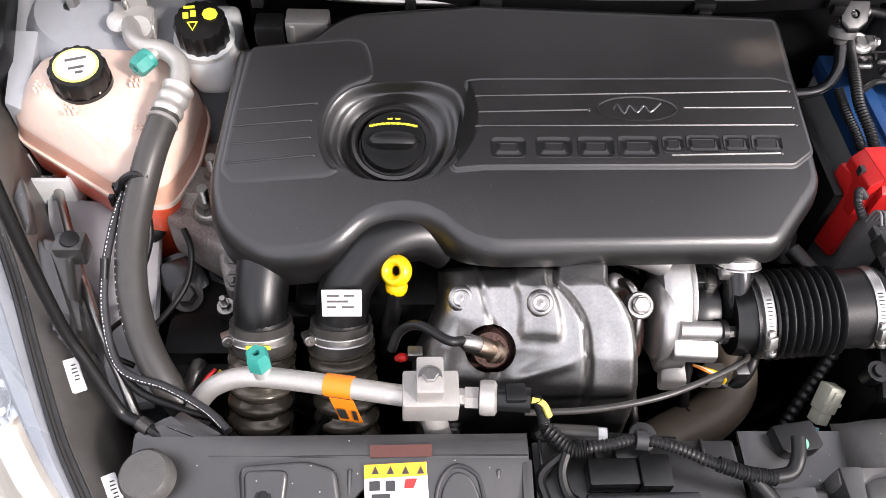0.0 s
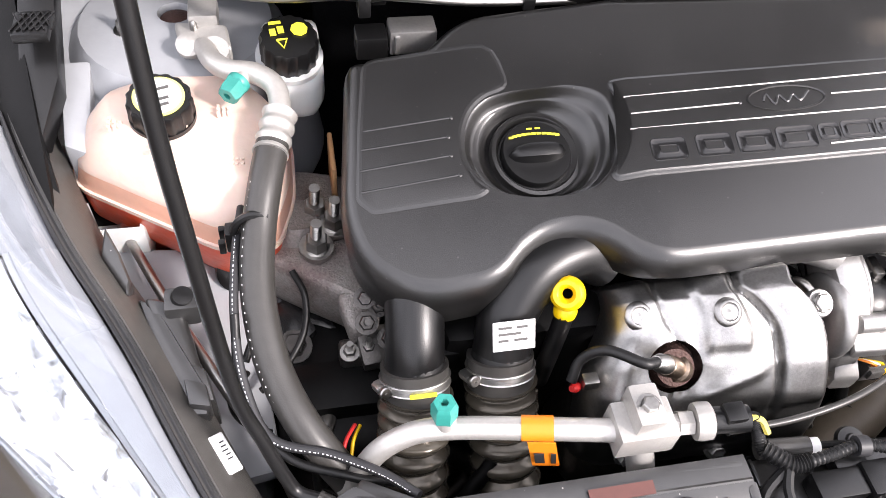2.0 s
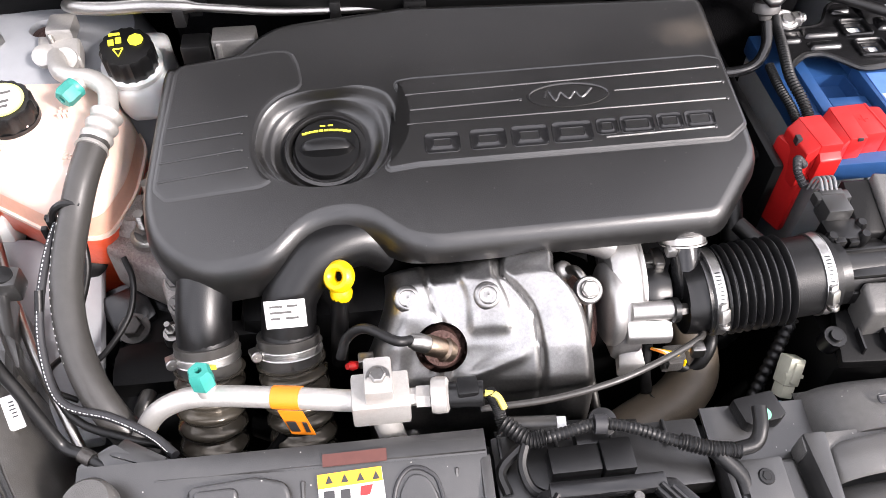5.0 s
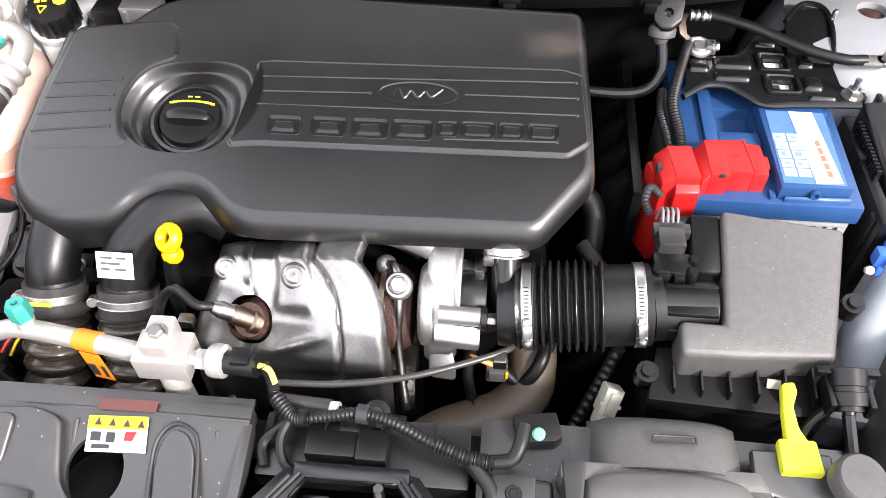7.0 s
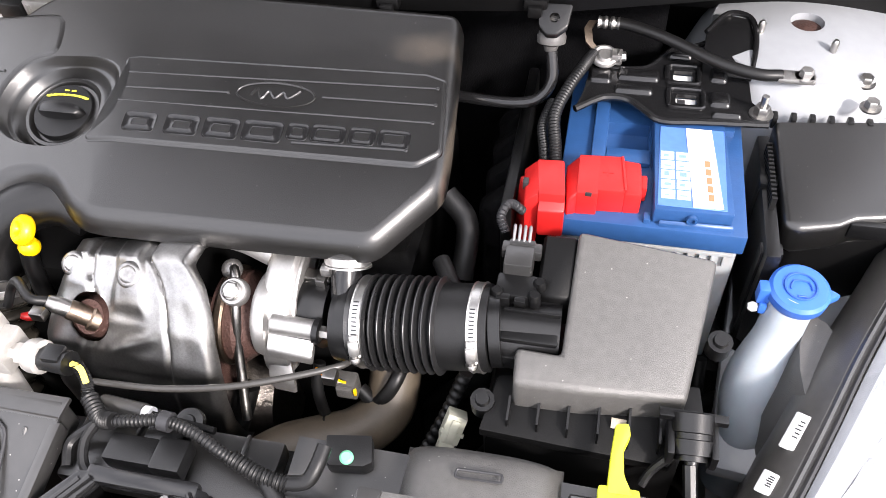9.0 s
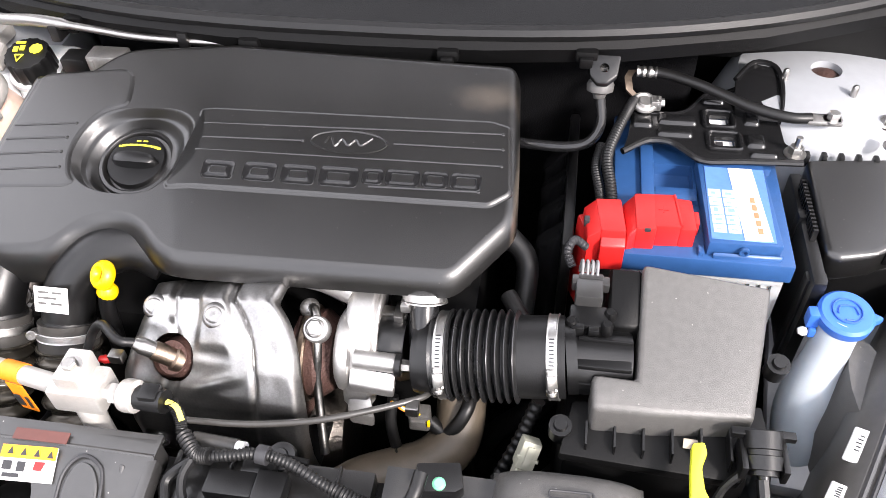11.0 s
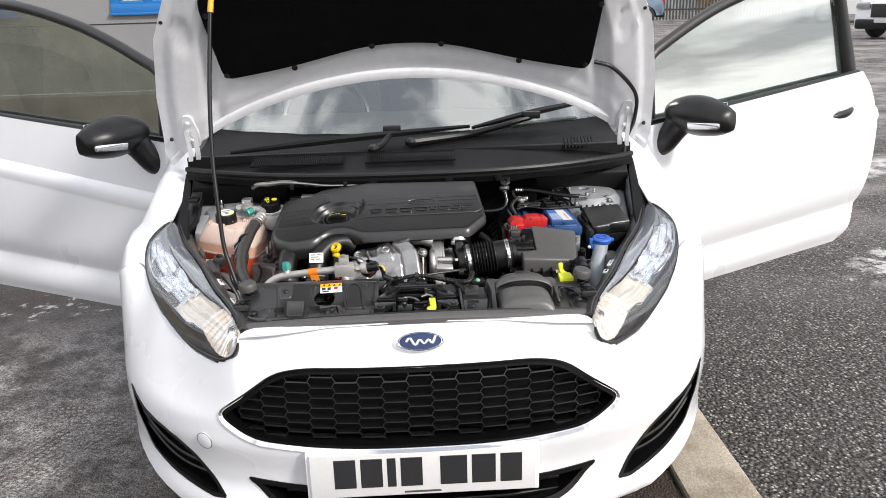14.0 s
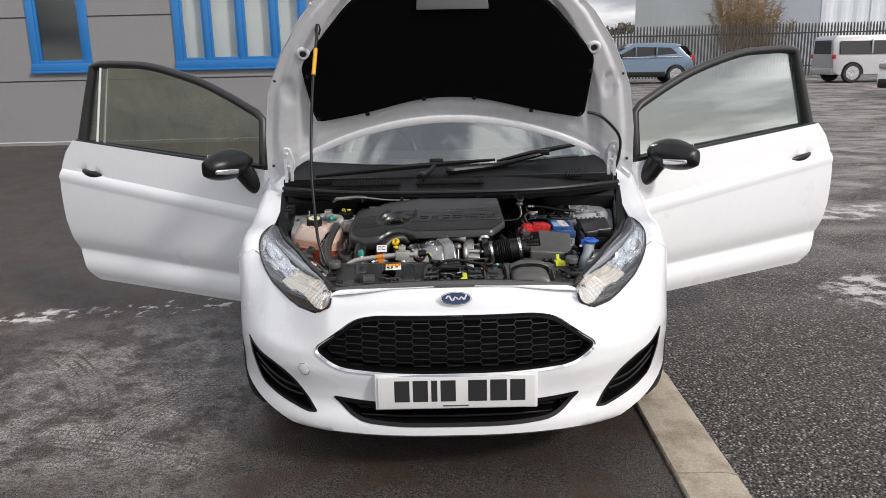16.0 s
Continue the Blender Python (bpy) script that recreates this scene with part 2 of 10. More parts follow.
def rounded(pts, r, n=5):
    """A 2D outline with its corners rounded; r is one radius or one a corner."""
    out, k = [], len(pts)
    for i in range(k):
        p, a, b = Vector(pts[i]), Vector(pts[i - 1]), Vector(pts[(i + 1) % k])
        rr = r[i] if isinstance(r, (list, tuple)) else r
        rr = min(rr, 0.48 * (a - p).length, 0.48 * (b - p).length)
        s, e = p + (a - p).normalized() * rr, p + (b - p).normalized() * rr
        for j in range(n + 1):
            t = j / n
            out.append(tuple(s * (1 - t) ** 2 + p * 2 * t * (1 - t) + e * t * t))
    return out


def mirrored(bm):
    bm.transform(Matrix.Diagonal((-1, 1, 1, 1)))
    bmesh.ops.reverse_faces(bm, faces=bm.faces)
    return bm


def ribs(r0, r1, n, sharp=1.0):
    """A ribbed radius along a tube."""
    return lambda t: r0 + (r1 - r0) * (0.5 + 0.5 * math.cos(2 * math.pi * n * t)) ** sharp


def ease(v, a, b):
    """A smooth step from 0 at a to 1 at b."""
    t = min(1.0, max(0.0, (v - a) / (b - a)))
    return t * t * (3 - 2 * t)


# ---- materials ----
M_white = mat("white_paint", (0.8, 0.81, 0.83), 0.28, 0, 0.02, 4, 0, 300, 0.5, 0.7)
M_inner = mat("thin_white_paint", (0.72, 0.73, 0.75), 0.4, 0, 0.08, 6, 0.05, 200)
# white body paint with the bay's shade put into its colour; grey for striker
M_tower = mat("shaded_white_and_grey_paint", (0.27, 0.28, 0.295), 0.35, 0, 0.06, 12, 0.03, 200, 0.5, 0.3)
M_black = mat("black_plastic", (0.0035, 0.0035, 0.0037), 0.34, 0, 0.3, 40, 0.12, 900, 0.45)
M_cover = mat("cover_plastic", (0.0052, 0.005, 0.0048), 0.3, 0, 0.2, 30, 0.2, 1300, 0.85, dust=0.12)
# near-black: dark plastic, and the bay's deep shade put into colour
M_dark = mat("dark_plastic_and_deep_shade", (0.002, 0.002, 0.0021), 0.5, 0, 0.3, 20, 0.1, 500, 0.18)
M_grey = mat("dusty_grey_plastic", (0.072, 0.07, 0.067), 0.4, 0, 0.2, 25, 0.4, 1200, 0.5, dust=0.4)
M_panel = mat("dusty_black_plastic", (0.022, 0.0217, 0.0215), 0.31, 0, 0.25, 12, 0.1, 900, 0.85, 0, (0.037, 0.0357, 0.0344), 0.6, 9, dust=0.6)
M_trim = mat("seal_rubber", (0.085, 0.0824, 0.0808), 0.5, 0, 0.15, 12, 0.15, 700)
M_rubber = mat("rubber", (0.006, 0.006, 0.0062), 0.4, 0, 0.2, 30, 0.15, 800, 0.35)
M_hose = mat("hose_rubber", (0.0382, 0.0365, 0.034), 0.34, 0, 0.15, 18, 0.08, 700)
M_steel = mat("steel", (0.36, 0.35, 0.335), 0.3, 1.0, 0.12, 60, 0.1, 400)
M_alu = mat("cast_aluminium", (0.42, 0.412, 0.402), 0.42, 0.9, 0.12, 60, 0.12, 1500)
M_stud = mat("dark_steel_stud", (0.09, 0.085, 0.08), 0.36, 0.8, 0.2, 40, 0.2, 400)
M_shield = mat("heat_shield_foil", (0.38, 0.374, 0.365), 0.31, 1.0, 0.24, 60, 0.13, 800, 0.5, 0, (0.27, 0.262, 0.255), 0.57, 22)
M_foil = mat("dull_catalyst_steel", (0.2, 0.18, 0.16), 0.32, 1.0, 0.3, 30, 0.2, 200)
M_pipe = mat("white_alloy_pipe", (0.45, 0.435, 0.4125), 0.4, 0.55, 0.08, 50, 0.12, 500)
M_rust = mat("rusted_iron", (0.062, 0.031, 0.025), 0.6, 0.3, 0.35, 60, 0.5, 400)
M_bronze = mat("heat_tinted_steel", (0.25, 0.195, 0.15), 0.34, 1.0, 0.25, 60, 0.1, 400)
M_cast = mat("oily_casting", (0.27, 0.25, 0.235), 0.5, 0.45, 0.5, 60, 0.5, 420, 0.5, 0, (0.13, 0.075, 0.07), 0.57, 22)
M_band = mat("clip_steel", (0.6, 0.59, 0.575), 0.36, 1.0, 0.12, 60, 0.1, 400)
M_bar = mat("grille_bar_plastic", (0.012, 0.012, 0.0125), 0.22, 0, 0.2, 30, 0.05, 800, 0.7)
M_bellow = mat("bellows_rubber", (0.012, 0.012, 0.0125), 0.27, 0, 0.2, 30, 0.05, 500, 0.7)
M_hump = mat("dust_covered_plastic", (0.08, 0.078, 0.075), 0.36, 0, 0.18, 10, 0.2, 900, 0.5, 0, (0.1, 0.097, 0.094), 0.56, 10, dust=0.4)
M_chrome = mat("chrome", (0.85, 0.85, 0.86), 0.06, 1.0, 0.03, 10)
M_satin = mat("satin_chrome", (0.62, 0.63, 0.65), 0.25, 1.0, 0.03, 10)
M_red = mat("red_plastic", (0.46, 0.013, 0.012), 0.4, 0, 0.08, 20, 0.05, 600)
M_blue = mat("blue_battery_plastic", (0.018, 0.062, 0.175), 0.35, 0, 0.12, 14, 0.06, 500)
M_bluecap = mat("blue_cap_plastic", (0.03, 0.12, 0.465), 0.4, 0, 0.08, 20)
M_yellow = mat("yellow_plastic", (0.68, 0.442, 0.0), 0.35, 0, 0.08, 30)
M_lime = mat("lime_yellow_plastic", (0.62, 0.66, 0.03), 0.4, 0, 0.06, 30)
M_teal = mat("teal_plastic", (0.0255, 0.2295, 0.1955), 0.4, 0, 0.12, 40)
M_orange = mat("orange_label", (0.7225, 0.204, 0.0085), 0.45, 0, 0.06, 30)
M_label = mat("white_label", (0.68, 0.68, 0.6715), 0.45, 0, 0.04, 30)
M_ink = mat("black_print", (0.02, 0.02, 0.022), 0.5, 0, 0.1, 30)
M_yprint = mat("yellow_print", (0.72, 0.68, 0.04), 0.5, 0, 0.06, 30)
M_tank = mat("milky_pink_tank", (0.68, 0.525, 0.44), 0.34, 0, 0.08, 12, 0.07, 90, 0.5, 0, (0.68, 0.52, 0.46), 0.5, 9, sss=0.3)
M_coolant = mat("red_coolant_tank", (0.702, 0.09, 0.0315), 0.3, 0, 0.15, 14, 0.08, 120, 0.5, 0, sss=0.2)
M_level = mat("coolant_in_milky_plastic", (0.66, 0.36, 0.26), 0.32, 0, 0.12, 14, 0.06, 120, 0.5, 0, (0.6, 0.36, 0.27), 0.5, 12, sss=0.2)
M_milky = mat("milky_plastic", (0.4752, 0.4896, 0.4896), 0.4, 0, 0.06, 12, 0.05, 90, sss=0.2)
M_bluemilk = mat("washer_neck_plastic", (0.3, 0.335, 0.37), 0.5, 0, 0.1, 9, 0.05, 90, sss=0.2)
M_brown = mat("dusty_brown_hose", (0.078, 0.062, 0.044), 0.5, 0, 0.2, 14, 0.1, 500)
M_pad = mat("insulation_felt", (0.0035, 0.0035, 0.004), 0.95, 0, 0.3, 60, 0.6, 500, 0.05)
M_glass = clear_mat("window_glass", (0.88, 0.93, 0.9), 0.01, 0.24, 0.65)
M_dglass = clear_mat("door_glass", (0.62, 0.74, 0.7), 0.01, 0.5, 0.75)
M_lens = clear_mat("headlight_lens", (0.95, 0.965, 0.98), 0.03, 0.08, 0.6)
M_bezel = mat("lamp_bezel", (0.042, 0.036, 0.03), 0.3, 0, 0.15, 12, 0.05, 600)
M_flute = mat("fluted_clear_plastic", (0.8, 0.76, 0.71), 0.25, 0.25, 0.1, 20, 0, 300, 0.5, 0, (0.8, 0.58, 0.36), 0.56, 16)
M_gloss = mat("gloss_black_inlay", (0.008, 0.008, 0.0085), 0.2, 0, 0.1, 30)
M_tyre = mat("tyre_rubber", (0.02, 0.02, 0.021), 0.7, 0, 0.2, 20, 0.2, 300)
# ---- the ground, the building and the distance ----
def asphalt(name, dark, light, scale, bump, streak, wet=0.35, pebbles=1.0, tracks=False):
    m = mat(name, dark, 0.62, 0, 0.35, 8, 0, 300)
    nt = m.node_tree
    b = nt.nodes["Principled BSDF"]
    for l in list(b.inputs["Base Color"].links):
        nt.links.remove(l)
    for l in list(b.inputs["Roughness"].links):
        nt.links.remove(l)
    co = nt.nodes.new("ShaderNodeTexCoord")
    vor, n1, n2 = nt.nodes.new("ShaderNodeTexVoronoi"), nt.nodes.new("ShaderNodeTexNoise"), nt.nodes.new("ShaderNodeTexNoise")
    vor.inputs["Scale"].default_value = scale
    n1.inputs["Scale"].default_value, n1.inputs["Detail"].default_value, n1.inputs["Roughness"].default_value = 1.1, 9, 0.68
    n2.inputs["Scale"].default_value, n2.inputs["Detail"].default_value = scale * 1.1, 5
    ramp, stones = nt.nodes.new("ShaderNodeValToRGB"), nt.nodes.new("ShaderNodeValToRGB")
    ramp.color_ramp.elements[0].position, ramp.color_ramp.elements[1].position = 0.5 - streak, 0.62 if tracks else 0.72
    ramp.color_ramp.elements[0].color, ramp.color_ramp.elements[1].color = (0, 0, 0, 1), (1, 1, 1, 1)
    stones.color_ramp.elements[0].position, stones.color_ramp.elements[1].position = 0.41, 0.67
    stones.color_ramp.elements[0].color, stones.color_ramp.elements[1].color = (*[c * 0.2 for c in dark], 1), (*[c * 4.5 for c in dark], 1)
    mix = nt.nodes.new("ShaderNodeMixRGB")
    mix.inputs["Color2"].default_value = (*light, 1)
    for n in (vor, n1, n2):
        nt.links.new(co.outputs["Object"], n.inputs["Vector"])
    nt.links.new(n1.outputs["Fac"], ramp.inputs["Fac"])
    nt.links.new(n2.outputs["Fac"], stones.inputs["Fac"])
    # single pale stones among dark ones
    sep, peb, pmix = nt.nodes.new("ShaderNodeSeparateColor"), nt.nodes.new("ShaderNodeValToRGB"), nt.nodes.new("ShaderNodeMixRGB")
    peb.color_ramp.elements[0].position, peb.color_ramp.elements[1].position = 0.1, 1.0
    peb.color_ramp.elements[0].color, peb.color_ramp.elements[1].color = (0, 0, 0, 1), (pebbles, pebbles, pebbles, 1)
    pmix.inputs["Color2"].default_value = (0.6, 0.565, 0.525, 1) if tracks else (0.44, 0.41, 0.375, 1)
    nt.links.new(vor.outputs["Color"], sep.inputs["Color"])
    nt.links.new(sep.outputs["Red"], peb.inputs["Fac"])
    nt.links.new(peb.outputs["Color"], pmix.inputs["Fac"])
    nt.links.new(stones.outputs["Color"], pmix.inputs["Color1"])
    nt.links.new(ramp.outputs["Color"], mix.inputs["Fac"])
    nt.links.new(pmix.outputs["Color"], mix.inputs["Color1"])
    nt.links.new(mix.outputs["Color"], b.inputs["Base Color"])
    def node(kind, op=None, **ins):
        n = nt.nodes.new("ShaderNode" + kind)
        if op:
            n.operation = op
        for k, v in ins.items():
            n.inputs[int(k[1:]) if k[0] == "i" and k[1:].isdigit() else k].default_value = v
        return n

    def calc(op, p, q=None):
        n = node("Math", op)
        for k, s in enumerate((p, q)):
            if s is None:
                continue
            if isinstance(s, (int, float)):
                n.inputs[k].default_value = s
            else:
                nt.links.new(s, n.inputs[k])
        return n.outputs["Value"]

    def fade(s, lo, hi):
        n = nt.nodes.new("ShaderNodeMapRange")
        n.interpolation_type = "SMOOTHSTEP"
        n.inputs["From Min"].default_value, n.inputs["From Max"].default_value = lo, hi
        nt.links.new(s, n.inputs["Value"])
        return n.outputs["Result"]

    def cloud(scale, detail=7, rough=0.65, vector=None):
        n = node("TexNoise", Scale=scale, Detail=detail, Roughness=rough)
        nt.links.new(vector or co.outputs["Object"], n.inputs["Vector"])
        return n.outputs["Fac"]

    def frame_at(cx, cy, turn, rx, ry):
        mp = nt.nodes.new("ShaderNodeMapping")
        mp.vector_type = "TEXTURE"
        mp.inputs["Location"].default_value, mp.inputs["Rotation"].default_value, mp.inputs["Scale"].default_value = (cx, cy, 0), (0, 0, turn), (rx, ry, 1)
        nt.links.new(co.outputs["Object"], mp.inputs["Vector"])
        sx = nt.nodes.new("ShaderNodeSeparateXYZ")
        nt.links.new(mp.outputs["Vector"], sx.inputs["Vector"])
        return sx.outputs["X"], sx.outputs["Y"]

    def stain(cx, cy, turn, rx, ry, scale, ragged=1.6):
        """A stain with a ragged outline round one place: 1 inside, 0 outside."""
        u, v = frame_at(cx, cy, turn, rx, ry)
        r = calc("SQRT", calc("ADD", calc("MULTIPLY", u, u), calc("MULTIPLY", v, v)))
        r = calc("ADD", r, calc("MULTIPLY", calc("SUBTRACT", cloud(scale, 8, 0.72), 0.5), ragged * 2))
        return fade(r, 1.15, 0.55)

    # each stone: a small round top, pale on some
    vor.inputs["Detail"].default_value = 0.0
    spot = fade(vor.outputs["Distance"], 0.55, 0.15)
    pale = calc("MULTIPLY", calc("ADD", calc("MULTIPLY", calc("POWER", peb.outputs["Color"], 1.9 if tracks else 2.2), 0.9 if tracks else 1.15), 0.22 * pebbles), spot)
    if not tracks:
        pale = calc("MULTIPLY", pale, calc("ADD", 0.35, calc("MULTIPLY", fade(cloud(20.0, 5), 0.38, 0.62), 1.3)))
    nt.links.new(pale, pmix.inputs["Fac"])
    b.inputs["Specular IOR Level"].default_value = 0.5 if tracks else 0.28
    if tracks:
        # dried dirt where cars turn, combed by single tyre treads, on brown wet tarmac
        brown = fade(cloud(3.3), 0.46, 0.66)
        rmix = nt.nodes.new("ShaderNodeMixRGB")
        rmix.inputs["Color2"].default_value = (0.05, 0.03, 0.019, 1)
        nt.links.new(brown, rmix.inputs["Fac"])
        nt.links.new(pmix.outputs["Color"], rmix.inputs["Color1"])
        nt.links.new(rmix.outputs["Color"], mix.inputs["Color1"])
        dirt = calc("MULTIPLY", stain(-1.5, 0.95, 0.25, 0.85, 1.25, 1.7, 1.0), fade(cloud(3.4, 9, 0.74), 0.41, 0.62))
        dirt = calc("MAXIMUM", dirt, calc("MULTIPLY", fade(cloud(0.9, 9, 0.7), 0.56, 0.72), 0.45))
        groove = None
        for cx, cy, turn, hl, hw, pitch in ((-1.2, 0.82, 1.05, 0.46, 0.14, 11.0), (-1.78, 1.1, -0.95, 0.42, 0.1, 8.0), (-1.28, 1.06, 0.04, 0.35, 0.05, 12.0), (-1.28, 0.37, -0.36, 0.42, 0.09, 9.0), (-1.05, 1.55, 0.9, 0.24, 0.09, 11.0), (-2.5, 0.2, 0.3, 0.6, 0.1, 9.0)):
            u, v = frame_at(cx, cy, turn, 1, 1)
            wob = calc("MULTIPLY", calc("SUBTRACT", cloud(5.0, 4), 0.5), 0.55)
            edge = calc("MAXIMUM", calc("DIVIDE", calc("ABSOLUTE", u), hl), calc("DIVIDE", calc("ABSOLUTE", v), hw))
            inside = fade(calc("ADD", edge, wob), 1.0, 0.75)
            bend = calc("ADD", v, calc("MULTIPLY", calc("MULTIPLY", u, u), 0.25))
            rib = fade(calc("SINE", calc("MULTIPLY", bend, pitch * 19)), -0.75, -0.1)
            sipe = fade(calc("SINE", calc("ADD", calc("MULTIPLY", u, pitch * 24), calc("MULTIPLY", bend, 90))), -0.95, -0.3)
            worn = fade(cloud(9.0, 5), 0.36, 0.6)
            cutting = calc("MULTIPLY", calc("MULTIPLY", inside, worn), calc("SUBTRACT", 1.0, calc("MULTIPLY", rib, sipe)))
            dirt = calc("MAXIMUM", dirt, calc("MULTIPLY", inside, 0.6))
            groove = cutting if groove is None else calc("MAXIMUM", groove, cutting)
        grain = fade(cloud(110.0, 5, 0.75), 0.4, 0.6)
        dust = calc("MULTIPLY", calc("MULTIPLY", dirt, calc("SUBTRACT", 1.0, calc("MULTIPLY", groove, 0.85))), calc("ADD", calc("MULTIPLY", grain, 0.85), 0.08))
        nt.links.new(dust, mix.inputs["Fac"])
        crust = calc("MULTIPLY", stain(-2.45, 2.03, 0.35, 0.3, 0.13, 6.0, 1.2), fade(cloud(11.0, 6), 0.48, 0.56))
        crust = calc("MAXIMUM", crust, calc("MULTIPLY", stain(-1.7, 2.2, 0.2, 0.7, 0.2, 6.0, 1.2), fade(cloud(9.0, 6), 0.56, 0.62)))
    else:
        crust = calc("MULTIPLY", stain(2.75, 2.3, 0.5, 0.6, 0.3, 4.0, 1.3), fade(cloud(7.0, 8, 0.7), 0.45, 0.55))
        crust = calc("MAXIMUM", crust, calc("MULTIPLY", stain(3.6, 4.6, 0.2, 1.6, 0.3, 3.0, 1.3), fade(cloud(5.0, 8, 0.7), 0.45, 0.58)))
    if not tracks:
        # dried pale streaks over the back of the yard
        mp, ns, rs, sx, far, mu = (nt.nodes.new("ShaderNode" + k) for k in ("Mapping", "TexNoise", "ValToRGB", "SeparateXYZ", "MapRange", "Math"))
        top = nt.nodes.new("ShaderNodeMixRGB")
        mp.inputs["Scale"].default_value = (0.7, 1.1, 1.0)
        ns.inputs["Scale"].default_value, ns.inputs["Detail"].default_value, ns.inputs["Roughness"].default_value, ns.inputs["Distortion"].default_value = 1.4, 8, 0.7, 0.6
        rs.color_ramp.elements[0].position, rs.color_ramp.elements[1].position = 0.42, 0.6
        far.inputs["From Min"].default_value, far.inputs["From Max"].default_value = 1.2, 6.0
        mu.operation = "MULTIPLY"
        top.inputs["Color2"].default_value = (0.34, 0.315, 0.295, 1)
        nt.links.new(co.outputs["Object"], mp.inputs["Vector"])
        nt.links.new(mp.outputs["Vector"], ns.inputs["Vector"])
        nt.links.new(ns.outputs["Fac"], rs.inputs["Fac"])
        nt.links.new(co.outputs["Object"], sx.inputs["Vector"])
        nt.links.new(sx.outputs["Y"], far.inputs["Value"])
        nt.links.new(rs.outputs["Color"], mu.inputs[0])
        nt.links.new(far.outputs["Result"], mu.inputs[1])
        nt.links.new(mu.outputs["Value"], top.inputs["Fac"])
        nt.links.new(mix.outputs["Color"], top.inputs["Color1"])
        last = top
    else:
        last = mix
    cmix = nt.nodes.new("ShaderNodeMixRGB")
    cmix.inputs["Color2"].default_value = (0.62, 0.6, 0.58, 1)
    nt.links.new(crust, cmix.inputs["Fac"])
    nt.links.new(last.outputs["Color"], cmix.inputs["Color1"])
    nt.links.new(cmix.outputs["Color"], b.inputs["Base Color"])
    rr = nt.nodes.new("ShaderNodeMapRange")
    rr.inputs["To Min"].default_value, rr.inputs["To Max"].default_value = wet, 0.8
    nt.links.new(n1.outputs["Fac"], rr.inputs["Value"])
    nt.links.new(rr.outputs["Result"], b.inputs["Roughness"])
    add = nt.nodes.new("ShaderNodeMath")
    add.operation = "ADD"
    bp = nt.nodes.new("ShaderNodeBump")
    bp.inputs["Strength"].default_value, bp.inputs["Distance"].default_value = bump, 0.005 if tracks else 0.012
    nt.links.new(vor.outputs["Distance"], add.inputs[0])
    nt.links.new(n2.outputs["Fac"], add.inputs[1])
    nt.links.new(add.outputs["Value"], bp.inputs["Height"])
    nt.links.new(bp.outputs["Normal"], b.inputs["Normal"])
    return m


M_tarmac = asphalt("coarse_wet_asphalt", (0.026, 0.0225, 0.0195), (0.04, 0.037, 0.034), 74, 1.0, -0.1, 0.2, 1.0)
M_slab = asphalt("worn_grey_tarmac", (0.026, 0.0215, 0.0185), (0.5, 0.485, 0.47), 150, 0.8, 0.09, 0.16, 0.3, True)
M_kerb = mat("kerb_concrete", (0.4, 0.35, 0.275), 0.75, 0, 0.4, 14, 0.6, 140, 0.4, 0, (0.2, 0.155, 0.11), 0.53, 7)
M_clad = mat("grey_cladding", (0.245, 0.242, 0.246), 0.5, 0, 0.05, 3, 0.03, 60, 0.5, 0, (0.23, 0.228, 0.233), 0.58, 1.2)
M_wblue = mat("blue_window_frame", (0.02, 0.17, 0.46), 0.35, 0, 0.06, 8)
M_oglass = clear_mat("office_glass", (0.9, 0.92, 0.91), 0.01, 0.06, 0.55)
M_blind = mat("pale_blind", (0.82, 0.82, 0.82), 0.7, 0, 0.06, 5)
M_shed = mat("pale_corrugated_steel", (0.66, 0.7, 0.75), 0.5, 0.1, 0.06, 0.6, 0, 60, 0.5, 0, (0.6, 0.64, 0.68), 0.55, 0.25)
M_shed2 = mat("grey_green_cladding", (0.5, 0.53, 0.52), 0.55, 0.1, 0.08, 0.6)
M_fence = mat("galvanised_fence", (0.06, 0.057, 0.055), 0.6, 0.4, 0.2, 5)
M_twig = mat("bare_twigs", (0.3, 0.22, 0.13), 0.85, 0, 0.35, 2)
M_wood = mat("far_woodland", (0.13, 0.115, 0.09), 0.95, 0, 0.4, 0.08)
M_field = mat("dry_field", (0.3, 0.23, 0.16), 0.95, 0, 0.3, 0.05)

ground = bmesh.new()
bmesh.ops.create_grid(ground, x_segments=40, y_segments=40, size=1.0)
for v in ground.verts:
    v.co.x = math.copysign(abs(v.co.x) ** 3, v.co.x) * 1800
    v.co.y = math.copysign(abs(v.co.y) ** 3, v.co.y) * 1800
    v.co.z = -0.002
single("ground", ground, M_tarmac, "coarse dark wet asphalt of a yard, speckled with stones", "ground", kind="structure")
bm = sloped([(-30, -12, 0.004), (0.755, -12, 0.004), (0.755, 11.87, 0.004), (-30, 11.87, 0.004)], 0.006, 0)
single("pavement", bm, M_slab, "worn grey tarmac with pale dried tyre marks", "pavement", kind="structure")

# the flush concrete edging between the two surfaces, stone by stone
kerb = thing("kerb", (0.87, 4, 0), "row of flush pale concrete edging stones in asphalt", "kerb", kind="structure")
